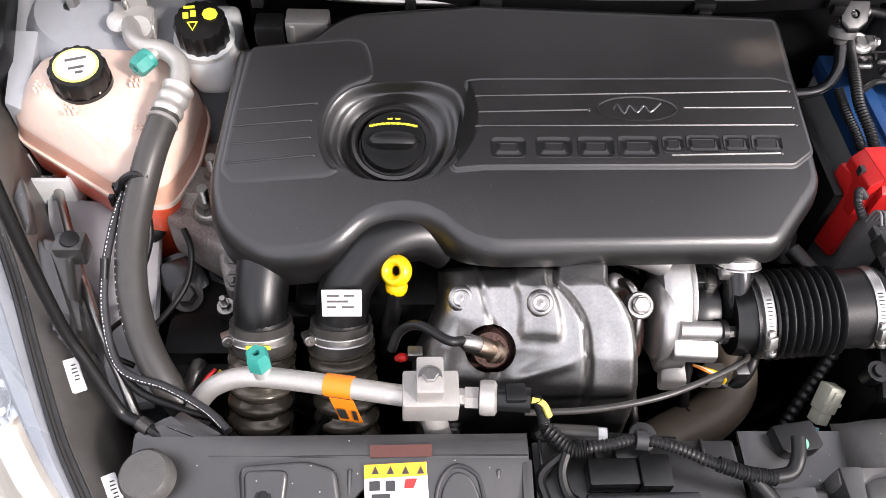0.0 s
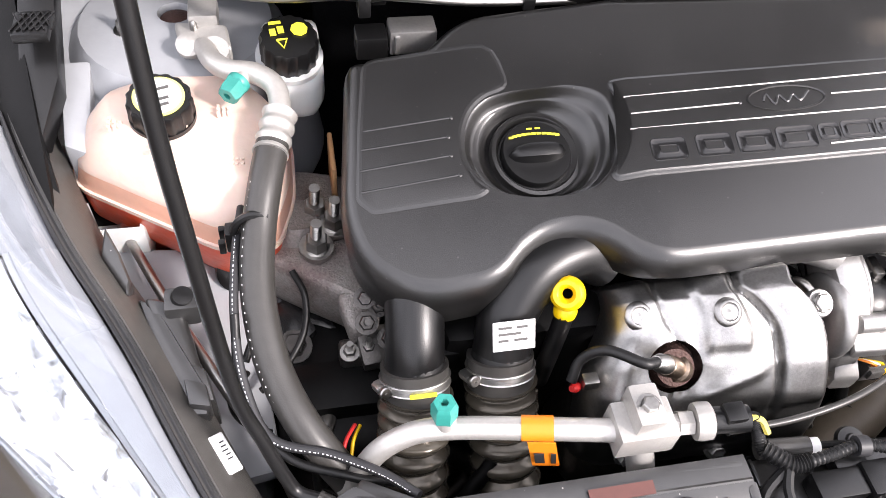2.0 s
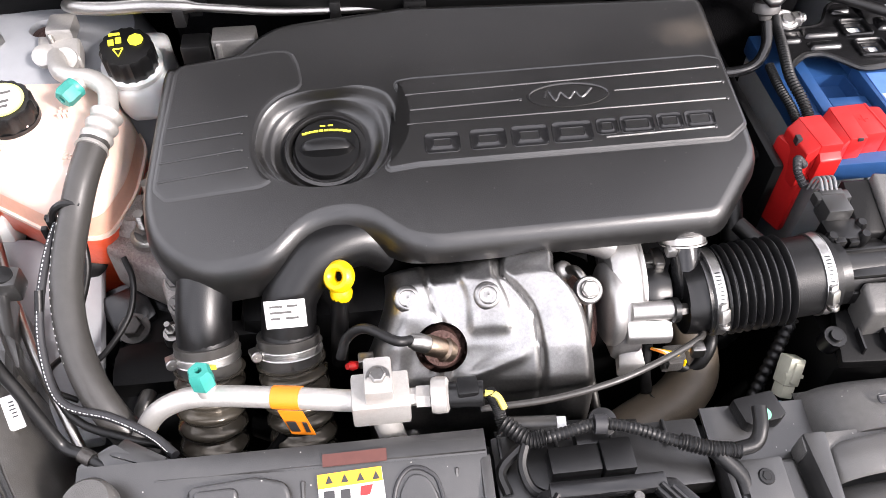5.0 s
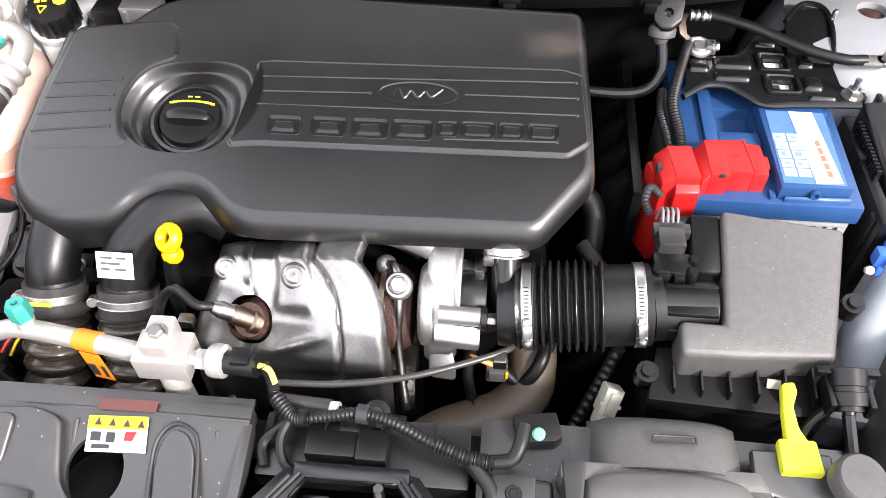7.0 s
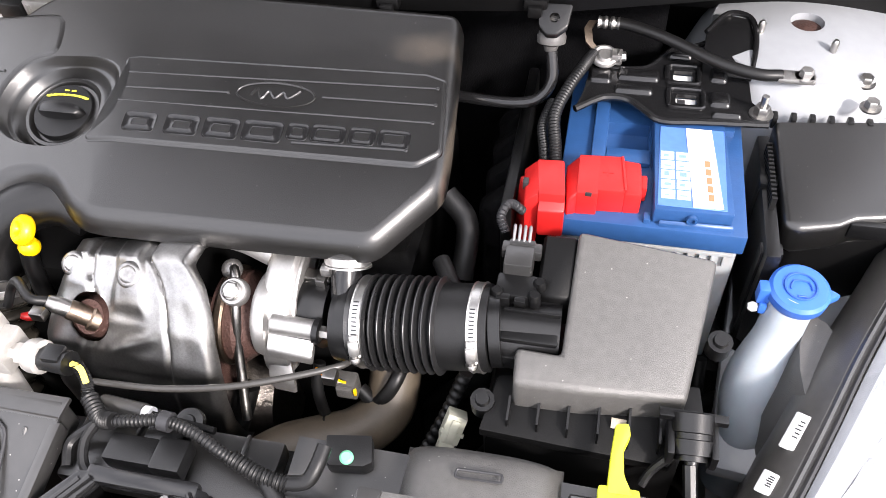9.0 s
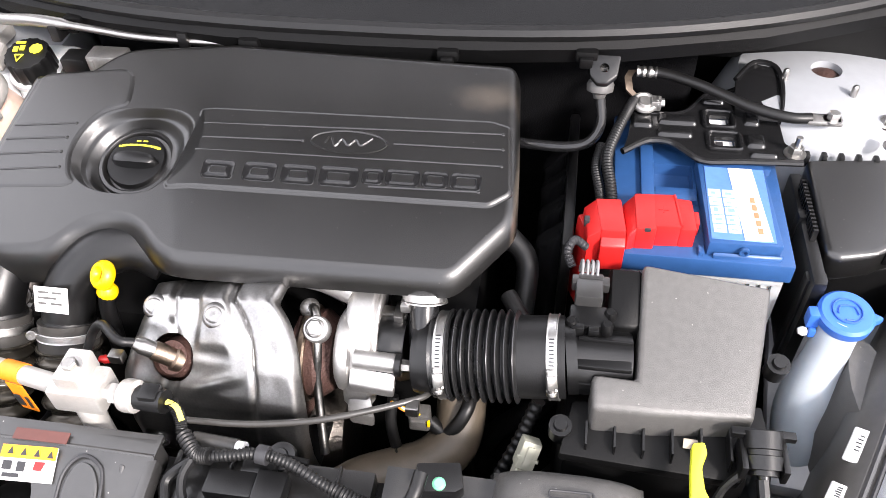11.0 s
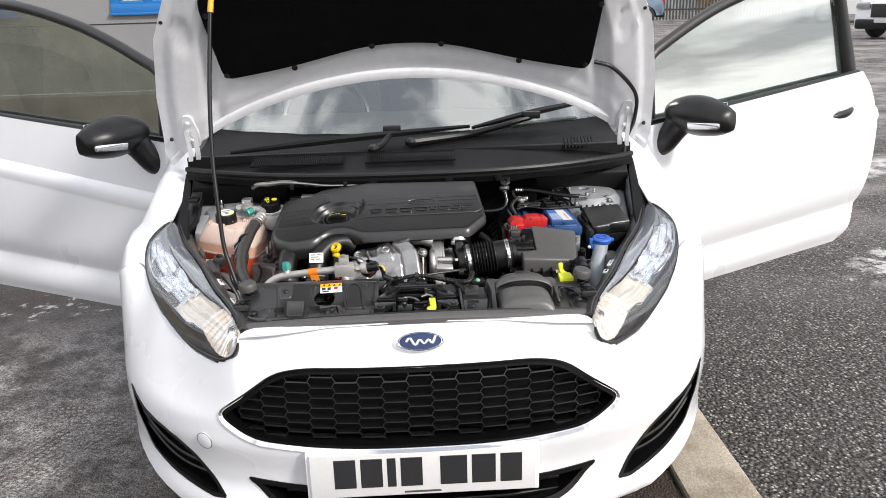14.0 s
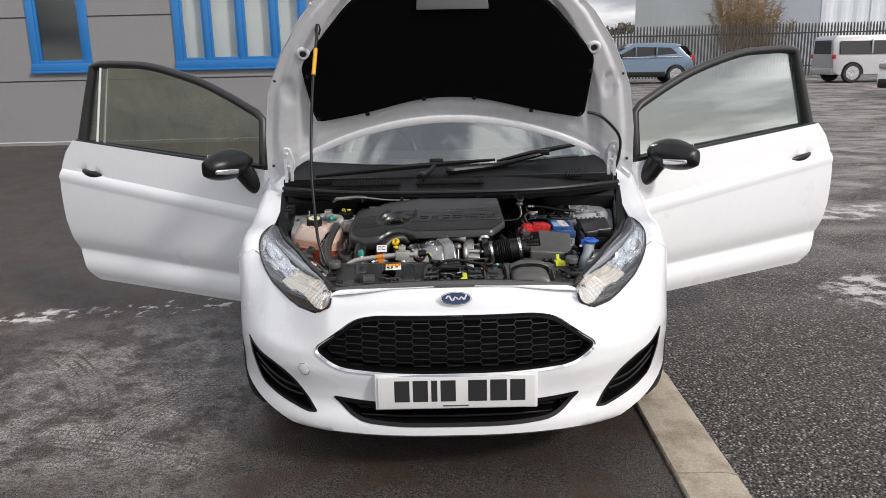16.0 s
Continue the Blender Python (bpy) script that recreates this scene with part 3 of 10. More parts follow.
for i in range(26):
    y0 = -3.6 + i * 0.917
    w = 0.002 * math.sin(i * 2.3)
    h = 0.02 + 0.002 * math.cos(i * 1.7)
    part("kerb_stone", prism([(0.76 + w, -0.05), (0.98 + w, -0.05), (0.98 + w, h - 0.016), (0.974 + w, h - 0.011), (0.94 + w, h - 0.001), (0.93 + w, h), (0.766 + w, h), (0.76 + w, h - 0.006)], "y", y0, y0 + 0.909), M_kerb, kerb, smooth=20)

# the office building with its blue windows
yw = 11.9
cuts = [prism([(x0, z0), (x1, z0), (x1, z1), (x0, z1)], "y", yw - 0.5, yw + 0.8) for x0, x1, z0, z1 in ((-7.2, -6.15, 1.36, 2.75), (-4.68, -2.35, 1.36, 2.75), (-10.6, -8.6, 1.36, 2.75))]
office = thing("building", (-7, 12.2, 0), "single-storey grey clad office building with blue-framed windows", "building", kind="structure")
wall = part("wall", cut(box(-16, 2.2, yw, yw + 0.3, -0.05, 5.2, 0), *cuts), M_clad, office, smooth=0)
for z in (0.06, 1.13, 2.21, 3.3, 4.4):
    for xa, xb in (((-16, -10.6), (-8.6, -7.2), (-6.15, -4.68), (-2.35, 2.2)) if z == 2.21 else ((-16, 2.2),)):
        part("joint", box(xa, xb, yw - 0.008, yw + 0.01, z - 0.008, z + 0.008, 0), M_ink if z > 0.5 else M_label, wall)
part("back_wall", box(-16, 2.2, 18, 18.3, -0.05, 5.2, 0), M_clad, office)
part("side_wall", box(1.9, 2.2, yw + 0.3, 18, -0.05, 5.2, 0), M_clad, office)
part("side_wall", box(-16, -15.7, yw + 0.3, 18, -0.05, 5.2, 0), M_clad, office)
part("roof", box(-16.2, 2.4, yw - 0.2, 18.5, 5.2, 5.45, 0.02), M_clad, office)
for x0, x1, panes in ((-7.2, -6.15, 1), (-4.68, -2.35, 4), (-10.6, -8.6, 3)):
    bars = [(x0, x0 + 0.13)] + [(x0 + (x1 - x0) * k / panes - 0.045, x0 + (x1 - x0) * k / panes + 0.045) for k in range(1, panes)] + [(x1 - 0.13, x1)]
    win = part("window", join(box(x0, x1, yw - 0.05, yw + 0.06, 1.3, 1.43, 0.008), box(x0, x1, yw - 0.03, yw + 0.06, 2.65, 2.76, 0.008), *[box(a, b, yw - 0.03, yw + 0.06, 1.43, 2.65, 0.006) for a, b in bars]), M_wblue, office, "blue painted window frame")
    part("sill", box(x0 - 0.03, x1 + 0.03, yw - 0.075, yw - 0.002, 1.26, 1.3, 0.006), M_wblue, win)
    for (_, a), (b, _) in zip(bars, bars[1:]):
        part("sash", join(box(a, b, yw - 0.012, yw + 0.05, 1.43, 1.475, 0.004), box(a, a + 0.04, yw - 0.012, yw + 0.05, 1.475, 2.65, 0.004), box(b - 0.04, b, yw - 0.012, yw + 0.05, 1.475, 2.65, 0.004)), M_wblue, win)
        part("pane", box(a + 0.02, b - 0.02, yw + 0.02, yw + 0.03, 1.45, 2.66, 0), M_oglass, win)
        if panes > 1:
            part("blind", box(a + 0.01, b - 0.01, yw + 0.14, yw + 0.15, 1.4, 2.7, 0), M_blind, win, "pale roller blind")

# the far edge of the yard
fence = thing("fence", (16, 36, 0), "dark galvanised palisade fence along the yard", "fence", kind="structure")
for z in (0.45, 1.95):
    part("rail", box(5, 40, 36.03, 36.09, z, z + 0.06, 0), M_fence, fence)
pale = prism([(-0.035, 0.05), (0.035, 0.05), (0.035, 2.25), (0.015, 2.42), (-0.015, 2.42), (-0.035, 2.25)], "y", 35.98, 36.02)
first = part("pale", pale, M_fence, fence, smooth=0)
for i in range(1, 230):
    o = first.copy()
    scene.collection.objects.link(o)
    o.matrix_basis = Matrix.Translation((5 + i * 0.15, 0, 0))
first.matrix_basis = Matrix.Translation((5, 0, 0))


def corrugated(x0, x1, y, h, step):
    bm = bmesh.new()
    n = int((x1 - x0) / step) * 4
    prev = None
    for i in range(n + 1):
        x = x0 + (x1 - x0) * i / n
        d = 0.06 if i % 4 in (1, 2) else 0.0
        cur = (bm.verts.new((x, y - d, 0)), bm.verts.new((x, y - d, h)))
        if prev:
            bm.faces.new((prev[0], cur[0], cur[1], prev[1]))
        prev = cur
    return thick(bm, 0.1)


for name, x0, x1, y, h, m, lab in (("warehouse", 19.6, 27.5, 58, 9, M_shed2, "grey-green clad warehouse behind the fence"), ("warehouse", 22.5, 62, 47, 12, M_shed, "tall pale corrugated steel warehouse")):
    e = thing(name, (x0, y, 0), lab, "building", "warehouses", "structure")
    part("wall", corrugated(x0, x1, y, h, 0.9 if h > 10 else 0.5), m, e, smooth=0)
    part("body", box(x0, x1, y + 0.1, y + 24, 0, h - 0.05, 0), m, e)
    part("roof", box(x0 - 0.3, x1 + 0.3, y - 0.3, y + 24.3, h, h + 0.35, 0.05), m, e)
    part("gutter", box(x0, x1, y - 0.25, y - 0.1, h - 0.25, h, 0.02), M_fence, e)
for x, y, h in ((17.4, 43, 9), (23.9, 44, 9.5)):
    e = thing("lamp_post", (x, y, 0), "slender grey steel lighting post", "lamp post", "posts by the fence")
    part("pole", tube([(x, y, 0), (x, y, h)], lambda t: 0.09 - 0.04 * t, 10), M_shed, e)
    part("lamp_head", box(x - 0.5, x + 0.12, y - 0.12, y + 0.12, h, h + 0.12, 0.03), M_shed, e)


def woodland(x0, x1, y, h, seed, name, lab):
    """A far belt of bare trees: many ragged clumps with an uneven top."""
    r, bm = random.Random(seed), bmesh.new()
    for i in range(int((x1 - x0) * 1.2)):
        x = r.uniform(x0, x1)
        top = h * (0.6 + 0.5 * noise.noise((x * 0.05, seed, 0)) + 0.25 * r.random())
        yy = y + r.uniform(-6, 6)
        for k in range(5):
            c = Vector((x + r.uniform(-2, 2), yy, top * r.uniform(0.15, 0.95)))
            for j in range(6):
                a = Vector((r.uniform(-1, 1), r.uniform(-0.6, 0.6), r.uniform(-0.4, 1.0))) * 2.2
                b = Vector((r.uniform(-1, 1), r.uniform(-0.6, 0.6), r.uniform(-0.4, 1.0))) * 1.6
                bm.faces.new([bm.verts.new(c + v) for v in (Vector(), a, a * 0.5 + b)])
    return single(name, bm, M_wood, lab, "woodland", kind="stuff", smooth=0)


woodland(30, 260, 300, 11, 3, "woodland", "brown winter woodland on the horizon")
single("field", box(-100, 300, 120, 290, -0.3, 0.4, 0), M_field, "dry brown field beyond the yard", "field", kind="structure")
for i in range(14):
    x = 15 + i * 2.6
    single("parked_trailer", join(box(x, x + 2.2, 66, 71, 0.9, 2.6 + 0.3 * (i % 3), 0.05), *[disc((x + 0.3 + 1.4 * k, 66.2, 0.4), (0, 1, 0), 0.4, 0.25) for k in (0, 1)], box(x + 0.1, x + 2.1, 66.1, 70.8, 0.6, 0.92, 0.02)), M_label, "white box trailer parked in a far row", "trailer", "far trailers") if x < 18 else None


def bush(x, y, h, seed):
    r = random.Random(seed)
    e = thing("bush", (x, y, 0), "bare brown winter bush with dense twigs", "bush", "bushes")
    stems, twigs = [], bmesh.new()
    for i in range(16):
        a = r.uniform(0, 6.3)
        tip = Vector((x + math.cos(a) * h * 0.45 * r.random(), y + math.sin(a) * 0.6, h * r.uniform(0.6, 1)))
        stems.append(tube([(x + r.uniform(-0.2, 0.2), y, 0), (x + (tip.x - x) * 0.4, y, tip.z * 0.55), tip], lambda t: 0.05 * (1 - 0.85 * t), 5, 4))
        for k in range(150):
            p = Vector((x, y, 0)).lerp(tip, r.uniform(0.25, 1.0))
            d = Vector((r.uniform(-1, 1), r.uniform(-1, 1), r.uniform(-0.2, 1))).normalized() * r.uniform(0.3, 0.7)
            w = d.cross(Vector((0, 1, 0.3))).normalized() * 0.014
            twigs.faces.new([twigs.verts.new(v) for v in (p - w, p + w, p + d)])
    part("stem", join(*stems), M_twig, e)
    part("crown", twigs, M_twig, e, smooth=0)


bush(15.0, 40, 5.0, 11)
bush(16.6, 40.5, 4.2, 12)
bush(15.6, 40.3, 4.6, 13)


def far_car(name, x, y, turn, length, width, height, paint, label, van=False):
    """A parked car or van: a lofted body with glass, wheels, lamps and bumpers."""
    e = thing(name, (x, y, 0), label, "van" if van else "car", "parked vehicles")
    m = Matrix.Translation((x, y, 0)) @ Matrix.Rotation(radians(turn), 4, "Z")
    L, W, H = length / 2, width / 2, height
    belt = 0.62 * H if not van else 0.58 * H
    if van:
        top = [(-L, 0.32), (-L, H * 0.92), (-L + 0.12, H), (L - 1.6, H), (L - 0.95, belt + 0.12), (L - 0.12, belt - 0.1), (L, 0.55), (L, 0.32)]
    else:
        top = [(-L + 0.05, 0.4), (-L, 0.6), (-L + 0.06, belt - 0.02), (-L + 0.3, belt + 0.14), (-L + 0.62, H * 0.9), (-L + 0.5, H * 0.945), (-L + 0.75, H * 0.97), (-L + 1.5, H), (0.25, H * 0.985), (1.25, belt + 0.1), (L - 0.35, belt - 0.1), (L - 0.05, belt - 0.22), (L, 0.6), (L - 0.04, 0.35)]
    top = rounded(top, 0.16 if van else 0.07, 4)
    rings = []
    for k, s in enumerate((-1, -0.97, -0.8, 0.8, 0.97, 1)):
        tuck = (0.1, 0.02, 0, 0, 0.02, 0.1)[k]
        rings.append([(px * (1 - tuck * 0.3), s * W * (1 - (0.16 if pz > belt + 0.05 else 0.0) * (pz - belt) / (H - belt) * 1.0), pz - (tuck * 0.6 if pz > belt else 0)) for px, pz in top])
    wells = [prism([(cx + 0.42 * math.cos(a), 0.36 + 0.42 * math.sin(a)) for a in (2 * math.pi * i / 20 for i in range(20))], "y", -W - 0.1, W + 0.1) for cx in (-L + 0.75, L - 0.85)]
    part("body", place(cut(loft(rings), *wells), m), paint, e)
    for cx in (-L + 0.75, L - 0.85):
        for s in (-1, 1):
            wh = part("wheel", place(lathe([(0.24, -0.11), (0.34, -0.11), (0.365, -0.07), (0.365, 0.07), (0.34, 0.11), (0.24, 0.11)], (cx, s * (W - 0.1), 0.365), (0, 1, 0), 28), m), M_tyre, e)
            spokes = [place(box(-0.022, 0.022, -0.012, 0.012, 0.03, 0.24, 0.004), Matrix.Translation((cx, s * (W + 0.008), 0.365)) @ Matrix.Rotation(2 * math.pi * k / 7, 4, "Y")) for k in range(7)]
            part("rim", place(join(lathe([(0.225, -0.012), (0.25, -0.012), (0.25, 0.012), (0.225, 0.012)], (cx, s * (W + 0.006), 0.365), (0, 1, 0), 24), *spokes), m), M_satin, wh)
    if not van:
        for s in (-1, 1):
            part("sill_cladding", place(box(-L + 1.2, L - 1.3, s * (W - 0.03), s * (W + 0.015), 0.28, 0.5, 0.02), m), M_black, e)
            part("window_line", place(tube([(-L + 0.5, s * (W * 0.945 + 0.045), belt + 0.05), (1.0, s * (W * 0.945 + 0.045), belt + 0.05)], 0.015, 6, 1), m), M_satin, e)
    for s in (-1, 1):
        y0 = s * W * 0.945
        pts = [(-L + 0.68, belt + 0.17), (-L + 0.98, H * 0.87), (0.2, H * 0.9), (1.02, belt + 0.06)] if not van else [(-L + 0.25, belt + 0.05), (-L + 0.25, H * 0.88), (L - 1.65, H * 0.88), (L - 1.2, belt + 0.05)]
        bm = sloped([(px, y0 - s * (0.0 if pz < belt + 0.1 else 0.055 * W / 0.9), pz) for px, pz in pts], 0.02, 0.003, 1, (0, -s, 0))
        bm.transform(Matrix.Translation((0, s * 0.035, 0)))
        sw = part("side_window", place(bm, m), M_ink, e, "dark tinted side glass")
        for f in (0.34, 0.67):
            px = pts[0][0] + (pts[-1][0] - pts[0][0]) * f
            part("pillar", place(box(px - 0.03, px + 0.03, y0 + s * 0.02 - 0.03, y0 + s * 0.02 + 0.03, belt + 0.05, H * 0.9, 0.005), m), paint, sw)
        part("tail_lamp", place(box(-L - 0.01, -L + (0.18 if not van else 0.1), s * (W - 0.14), s * (W - 0.004), belt - 0.12, belt + (0.1 if not van else 0.04), 0.02), m), M_red, e)
        part("headlight", place(box(L - 0.35, L + 0.005, s * (W - 0.45), s * (W - 0.04), belt - 0.28, belt - 0.1, 0.03), m), M_satin, e)
        part("mirror", place(box(0.75 if not van else L - 1.35, 0.9 if not van else L - 1.2, s * W, s * (W + 0.2), belt + 0.02, belt + 0.2, 0.03), m), M_black, e)
    part("rear_window", place(sloped([(-L + 0.02, -W * 0.75, belt + 0.05), (-L + 0.02, W * 0.75, belt + 0.05), (-L + 0.3 if not van else -L, W * 0.68, H * 0.9), (-L + 0.3 if not van else -L, -W * 0.68, H * 0.9)], 0.03, 0.004, 1, (-1, 0, 0)), m), M_ink, e)
    part("windscreen", place(sloped([(1.22, -W * 0.78, belt + 0.06), (1.22, W * 0.78, belt + 0.06), (0.5, W * 0.7, H * 0.96), (0.5, -W * 0.7, H * 0.96)] if not van else [(L - 0.85, -W * 0.82, belt + 0.16), (L - 0.85, W * 0.82, belt + 0.16), (L - 1.5, W * 0.75, H * 0.95), (L - 1.5, -W * 0.75, H * 0.95)], 0.02, 0.004, 1, (1, 0, 0.6)), m), M_ink, e)
    part("front_bumper", place(box(L - 0.15, L + 0.05, -W + 0.08, W - 0.08, 0.25, 0.5, 0.05), m), M_black, e)
    part("rear_bumper", place(box(-L - 0.05, -L + 0.15, -W + 0.08, W - 0.08, 0.3, 0.55, 0.05), m), M_black if not van else paint, e)
    part("grille", place(box(L - 0.1, L + 0.02, -W * 0.45, W * 0.45, 0.55, belt - 0.16, 0.02), m), M_ink, e)
    part("number_plate", place(box(L + 0.05, L + 0.06, -0.26, 0.26, 0.42, 0.53, 0.002), m), M_label, e)


M_suv = mat("blue_grey_car_paint", (0.13, 0.19, 0.26), 0.3, 0.4, 0.05, 2, coat=0.6)
M_silver = mat("silver_van_paint", (0.42, 0.42, 0.43), 0.35, 0.4, 0.05, 2, coat=0.4)
far_car("suv", 8.1, 32.3, 180, 4.5, 1.84, 1.67, M_suv, "blue-grey family SUV parked by the fence")
far_car("minibus", 17.2, 29.5, 0, 4.95, 1.93, 1.76, M_silver, "silver people-carrier van parked by the fence", True)
far_car("delivery_van", 14.3, 20.2, 205, 4.4, 1.81, 1.8, M_white, "white delivery van with black bumper, parked", True)

# a wooded bank beside the yard, seen mirrored in the door glass
bank = []
for i in range(61):
    y = -110 + 3 * i
    h = 13 + 4 * noise.noise((i * 0.13, 3.0, 0)) + 1.6 * noise.noise((i * 0.9, 8.0, 0)) - 0.03 * max(0, y - 10)
    bank.append([(-66, y, -0.1), (-68 + 2 * noise.noise((i * 0.7, 1, 0)), y, h * 0.55), (-72, y, h), (-78, y, h * 0.9), (-84, y, -0.1)])
single("wooded_bank", loft(bank, closed=False), M_wood, "dark wooded bank beside the yard", "woodland", kind="structure", smooth=0)

# ---- the car's outside ----
car = thing("car", (0, 2, 0), "white three-door hatchback with bonnet and both doors open", "car")
BA, BB, BN = 0.85, 0.75, 2.5


def lerp_table(tab, v):
    if v <= tab[0][0]:
        return tab[0][1]
    for (a, p), (b, q) in zip(tab, tab[1:]):
        if v <= b:
            return p + (q - p) * (v - a) / (b - a)
    return tab[-1][1]


NOSE = [(0.18, 0.07), (0.195, 0.03), (0.215, 0.0), (0.25, -0.002), (0.31, 0.018), (0.36, 0.012), (0.43, -0.008), (0.5, -0.004), (0.58, 0.008), (0.63, 0.022), (0.68, 0.036), (0.7, 0.05), (0.72, 0.075), (0.728, 0.09), (0.9, 0.09)]
RIM = [(0, 0.722), (0.2, 0.716), (0.4, 0.694), (0.424, 0.688), (0.436, 0.65), (0.47, 0.622), (0.55, 0.625), (0.61, 0.646), (0.668, 0.674), (0.71, 0.71), (0.734, 0.746), (0.76, 0.757), (0.79, 0.745), (0.82, 0.72), (0.85, 0.69)]


def plan(x, y0):
    """How far back the nose lies at the half-width x."""
    return y0 + BB * (1 - (1 - min(1, abs(x) / BA) ** BN) ** (1 / BN))


def nose(x, z):
    t = min(1, max(0, (abs(x) - 0.4) / 0.26))
    k = 0.77 * t * t * (3 - 2 * t)
    y = plan(x, lerp_table(NOSE, z) * (1 - t) + lerp_table(NOSE, min(z, 0.5)) * t) + k * max(0, z - 0.49) * (1 if abs(x) < 0.74 else max(0.0, 1 - (abs(x) - 0.74) / 0.11))
    return y


xs = [0.0, 0.05, 0.1, 0.15, 0.2, 0.25, 0.3, 0.34, 0.38, 0.4, 0.412, 0.424, 0.43, 0.436, 0.45, 0.47, 0.5, 0.54, 0.58, 0.62, 0.66, 0.7, 0.73, 0.76, 0.785, 0.805, 0.82, 0.833, 0.842, 0.848]
xs = [-x for x in xs[:0:-1]] + xs
rows = []
for x in xs:
    zt = lerp_table(RIM, abs(x))
    zb = 0.182 + 0.13 * max(0, (abs(x) - 0.45) / 0.4) ** 1.2
    q = min(1, max(0, (abs(x) - 0.385) / 0.045))
    rise = (0.727 - zt) * (1 - q * q * (3 - 2 * q))
    rows.append([(x, nose(x, zb + (zt - zb) * k / 32 + rise * max(0, k - 20) / 12), zb + (zt - zb) * k / 32) for k in range(33)])
bumper_sheet = thick(loft(rows, closed=False), 0.008)
GR = rounded([(-0.478, 0.505), (-0.33, 0.615), (-0.26, 0.628), (0.26, 0.628), (0.33, 0.615), (0.478, 0.505), (0.4, 0.452), (0.2, 0.44), (-0.2, 0.44), (-0.4, 0.452)], [0.03, 0.05, 0.1, 0.1, 0.05, 0.03, 0.06, 0.1, 0.1, 0.06])
LG = rounded([(-0.42, 0.338), (-0.34, 0.262), (-0.2, 0.25), (0.2, 0.25), (0.34, 0.262), (0.42, 0.338), (0.25, 0.325), (-0.25, 0.325)], [0.01, 0.05, 0.1, 0.1, 0.05, 0.01, 0.1, 0.1])
VR = rounded([(0.482, 0.274), (0.53, 0.341), (0.575, 0.393), (0.634, 0.428), (0.704, 0.447), (0.752, 0.482), (0.733, 0.392), (0.705, 0.326), (0.65, 0.303), (0.579, 0.285), (0.515, 0.27)], [0.006, 0.02, 0.03, 0.03, 0.03, 0.003, 0.03, 0.03, 0.03, 0.03, 0.01], 3)
VL = [(-x, z) for x, z in VR]
bumper = part("bumper", cut(bumper_sheet, prism(GR, "y", -0.3, 0.2), prism(LG, "y", -0.3, 0.2), prism(VR, "y", -0.3, 0.45), prism(VL, "y", -0.3, 0.45)), M_white, car)


def inset(outline, k):
    turn = sum(a[0] * b[1] - b[0] * a[1] for a, b in zip(outline, outline[1:] + outline[:1]))
    out = []
    n = len(outline)
    for i in range(n):
        a, b = Vector(outline[i - 1]), Vector(outline[(i + 1) % n])
        t = (b - a).normalized()
        nrm = Vector((-t.y, t.x)) if turn > 0 else Vector((t.y, -t.x))
        out.append((outline[i][0] + nrm.x * k, outline[i][1] + nrm.y * k))
    return out


def frame_ring(outline, w, d0, d1, back=0.0):
    """A moulding that follows an opening of the nose: w wide, from d0 to d1 behind the surface."""
    fine = []
    for a, b in zip(outline, outline[1:] + outline[:1]):
        k = max(1, int(math.dist(a, b) / 0.02))
        fine += [(a[0] + (b[0] - a[0]) * j / k, a[1] + (b[1] - a[1]) * j / k) for j in range(k)]
    outline = fine
    i = inset(outline, w)
    rings = []
    for ol, d in ((outline, d1), (outline, d0), (i, d0 + back), (i, d1 + back)):
        rings.append([(x, nose(x, z) + d, z) for x, z in ol])
    n = len(outline)
    bm = bmesh.new()
    vs = [[bm.verts.new(p) for p in r] for r in rings]
    for a, b in zip(vs, vs[1:] + vs[:1]):
        for k in range(n):
            bm.faces.new((a[k], a[(k + 1) % n], b[(k + 1) % n], b[k]))
    return bm


part("grille_surround", frame_ring(inset(GR, -0.007), 0.011, -0.006, 0.02, 0.011), M_chrome, car, "chrome grille surround")
part("grille_edge", frame_ring(inset(GR, 0.004), 0.006, 0.0, 0.06), M_dark, car)
part("lower_edge", frame_ring(inset(LG, -0.002), 0.014, -0.003, 0.05), M_black, car)


def inside(p, poly):
    c = False
    for (x1, y1), (x2, y2) in zip(poly, poly[1:] + poly[:1]):
        if (y1 > p[1]) != (y2 > p[1]) and p[0] < (x2 - x1) * (p[1] - y1) / (y2 - y1) + x1:
            c = not c
    return c


# honeycomb grille: rows of flat hexagons, each bar with its depth
grille = part("grille", loft([[(x, nose(x, z) + 0.06, z) for x, z in GR], [(x, nose(x, z) + 0.075, z) for x, z in GR]]), M_dark, car)
hw, hh = 0.0322, 0.0238
cells = bmesh.new()
inner = inset(GR, 0.002)
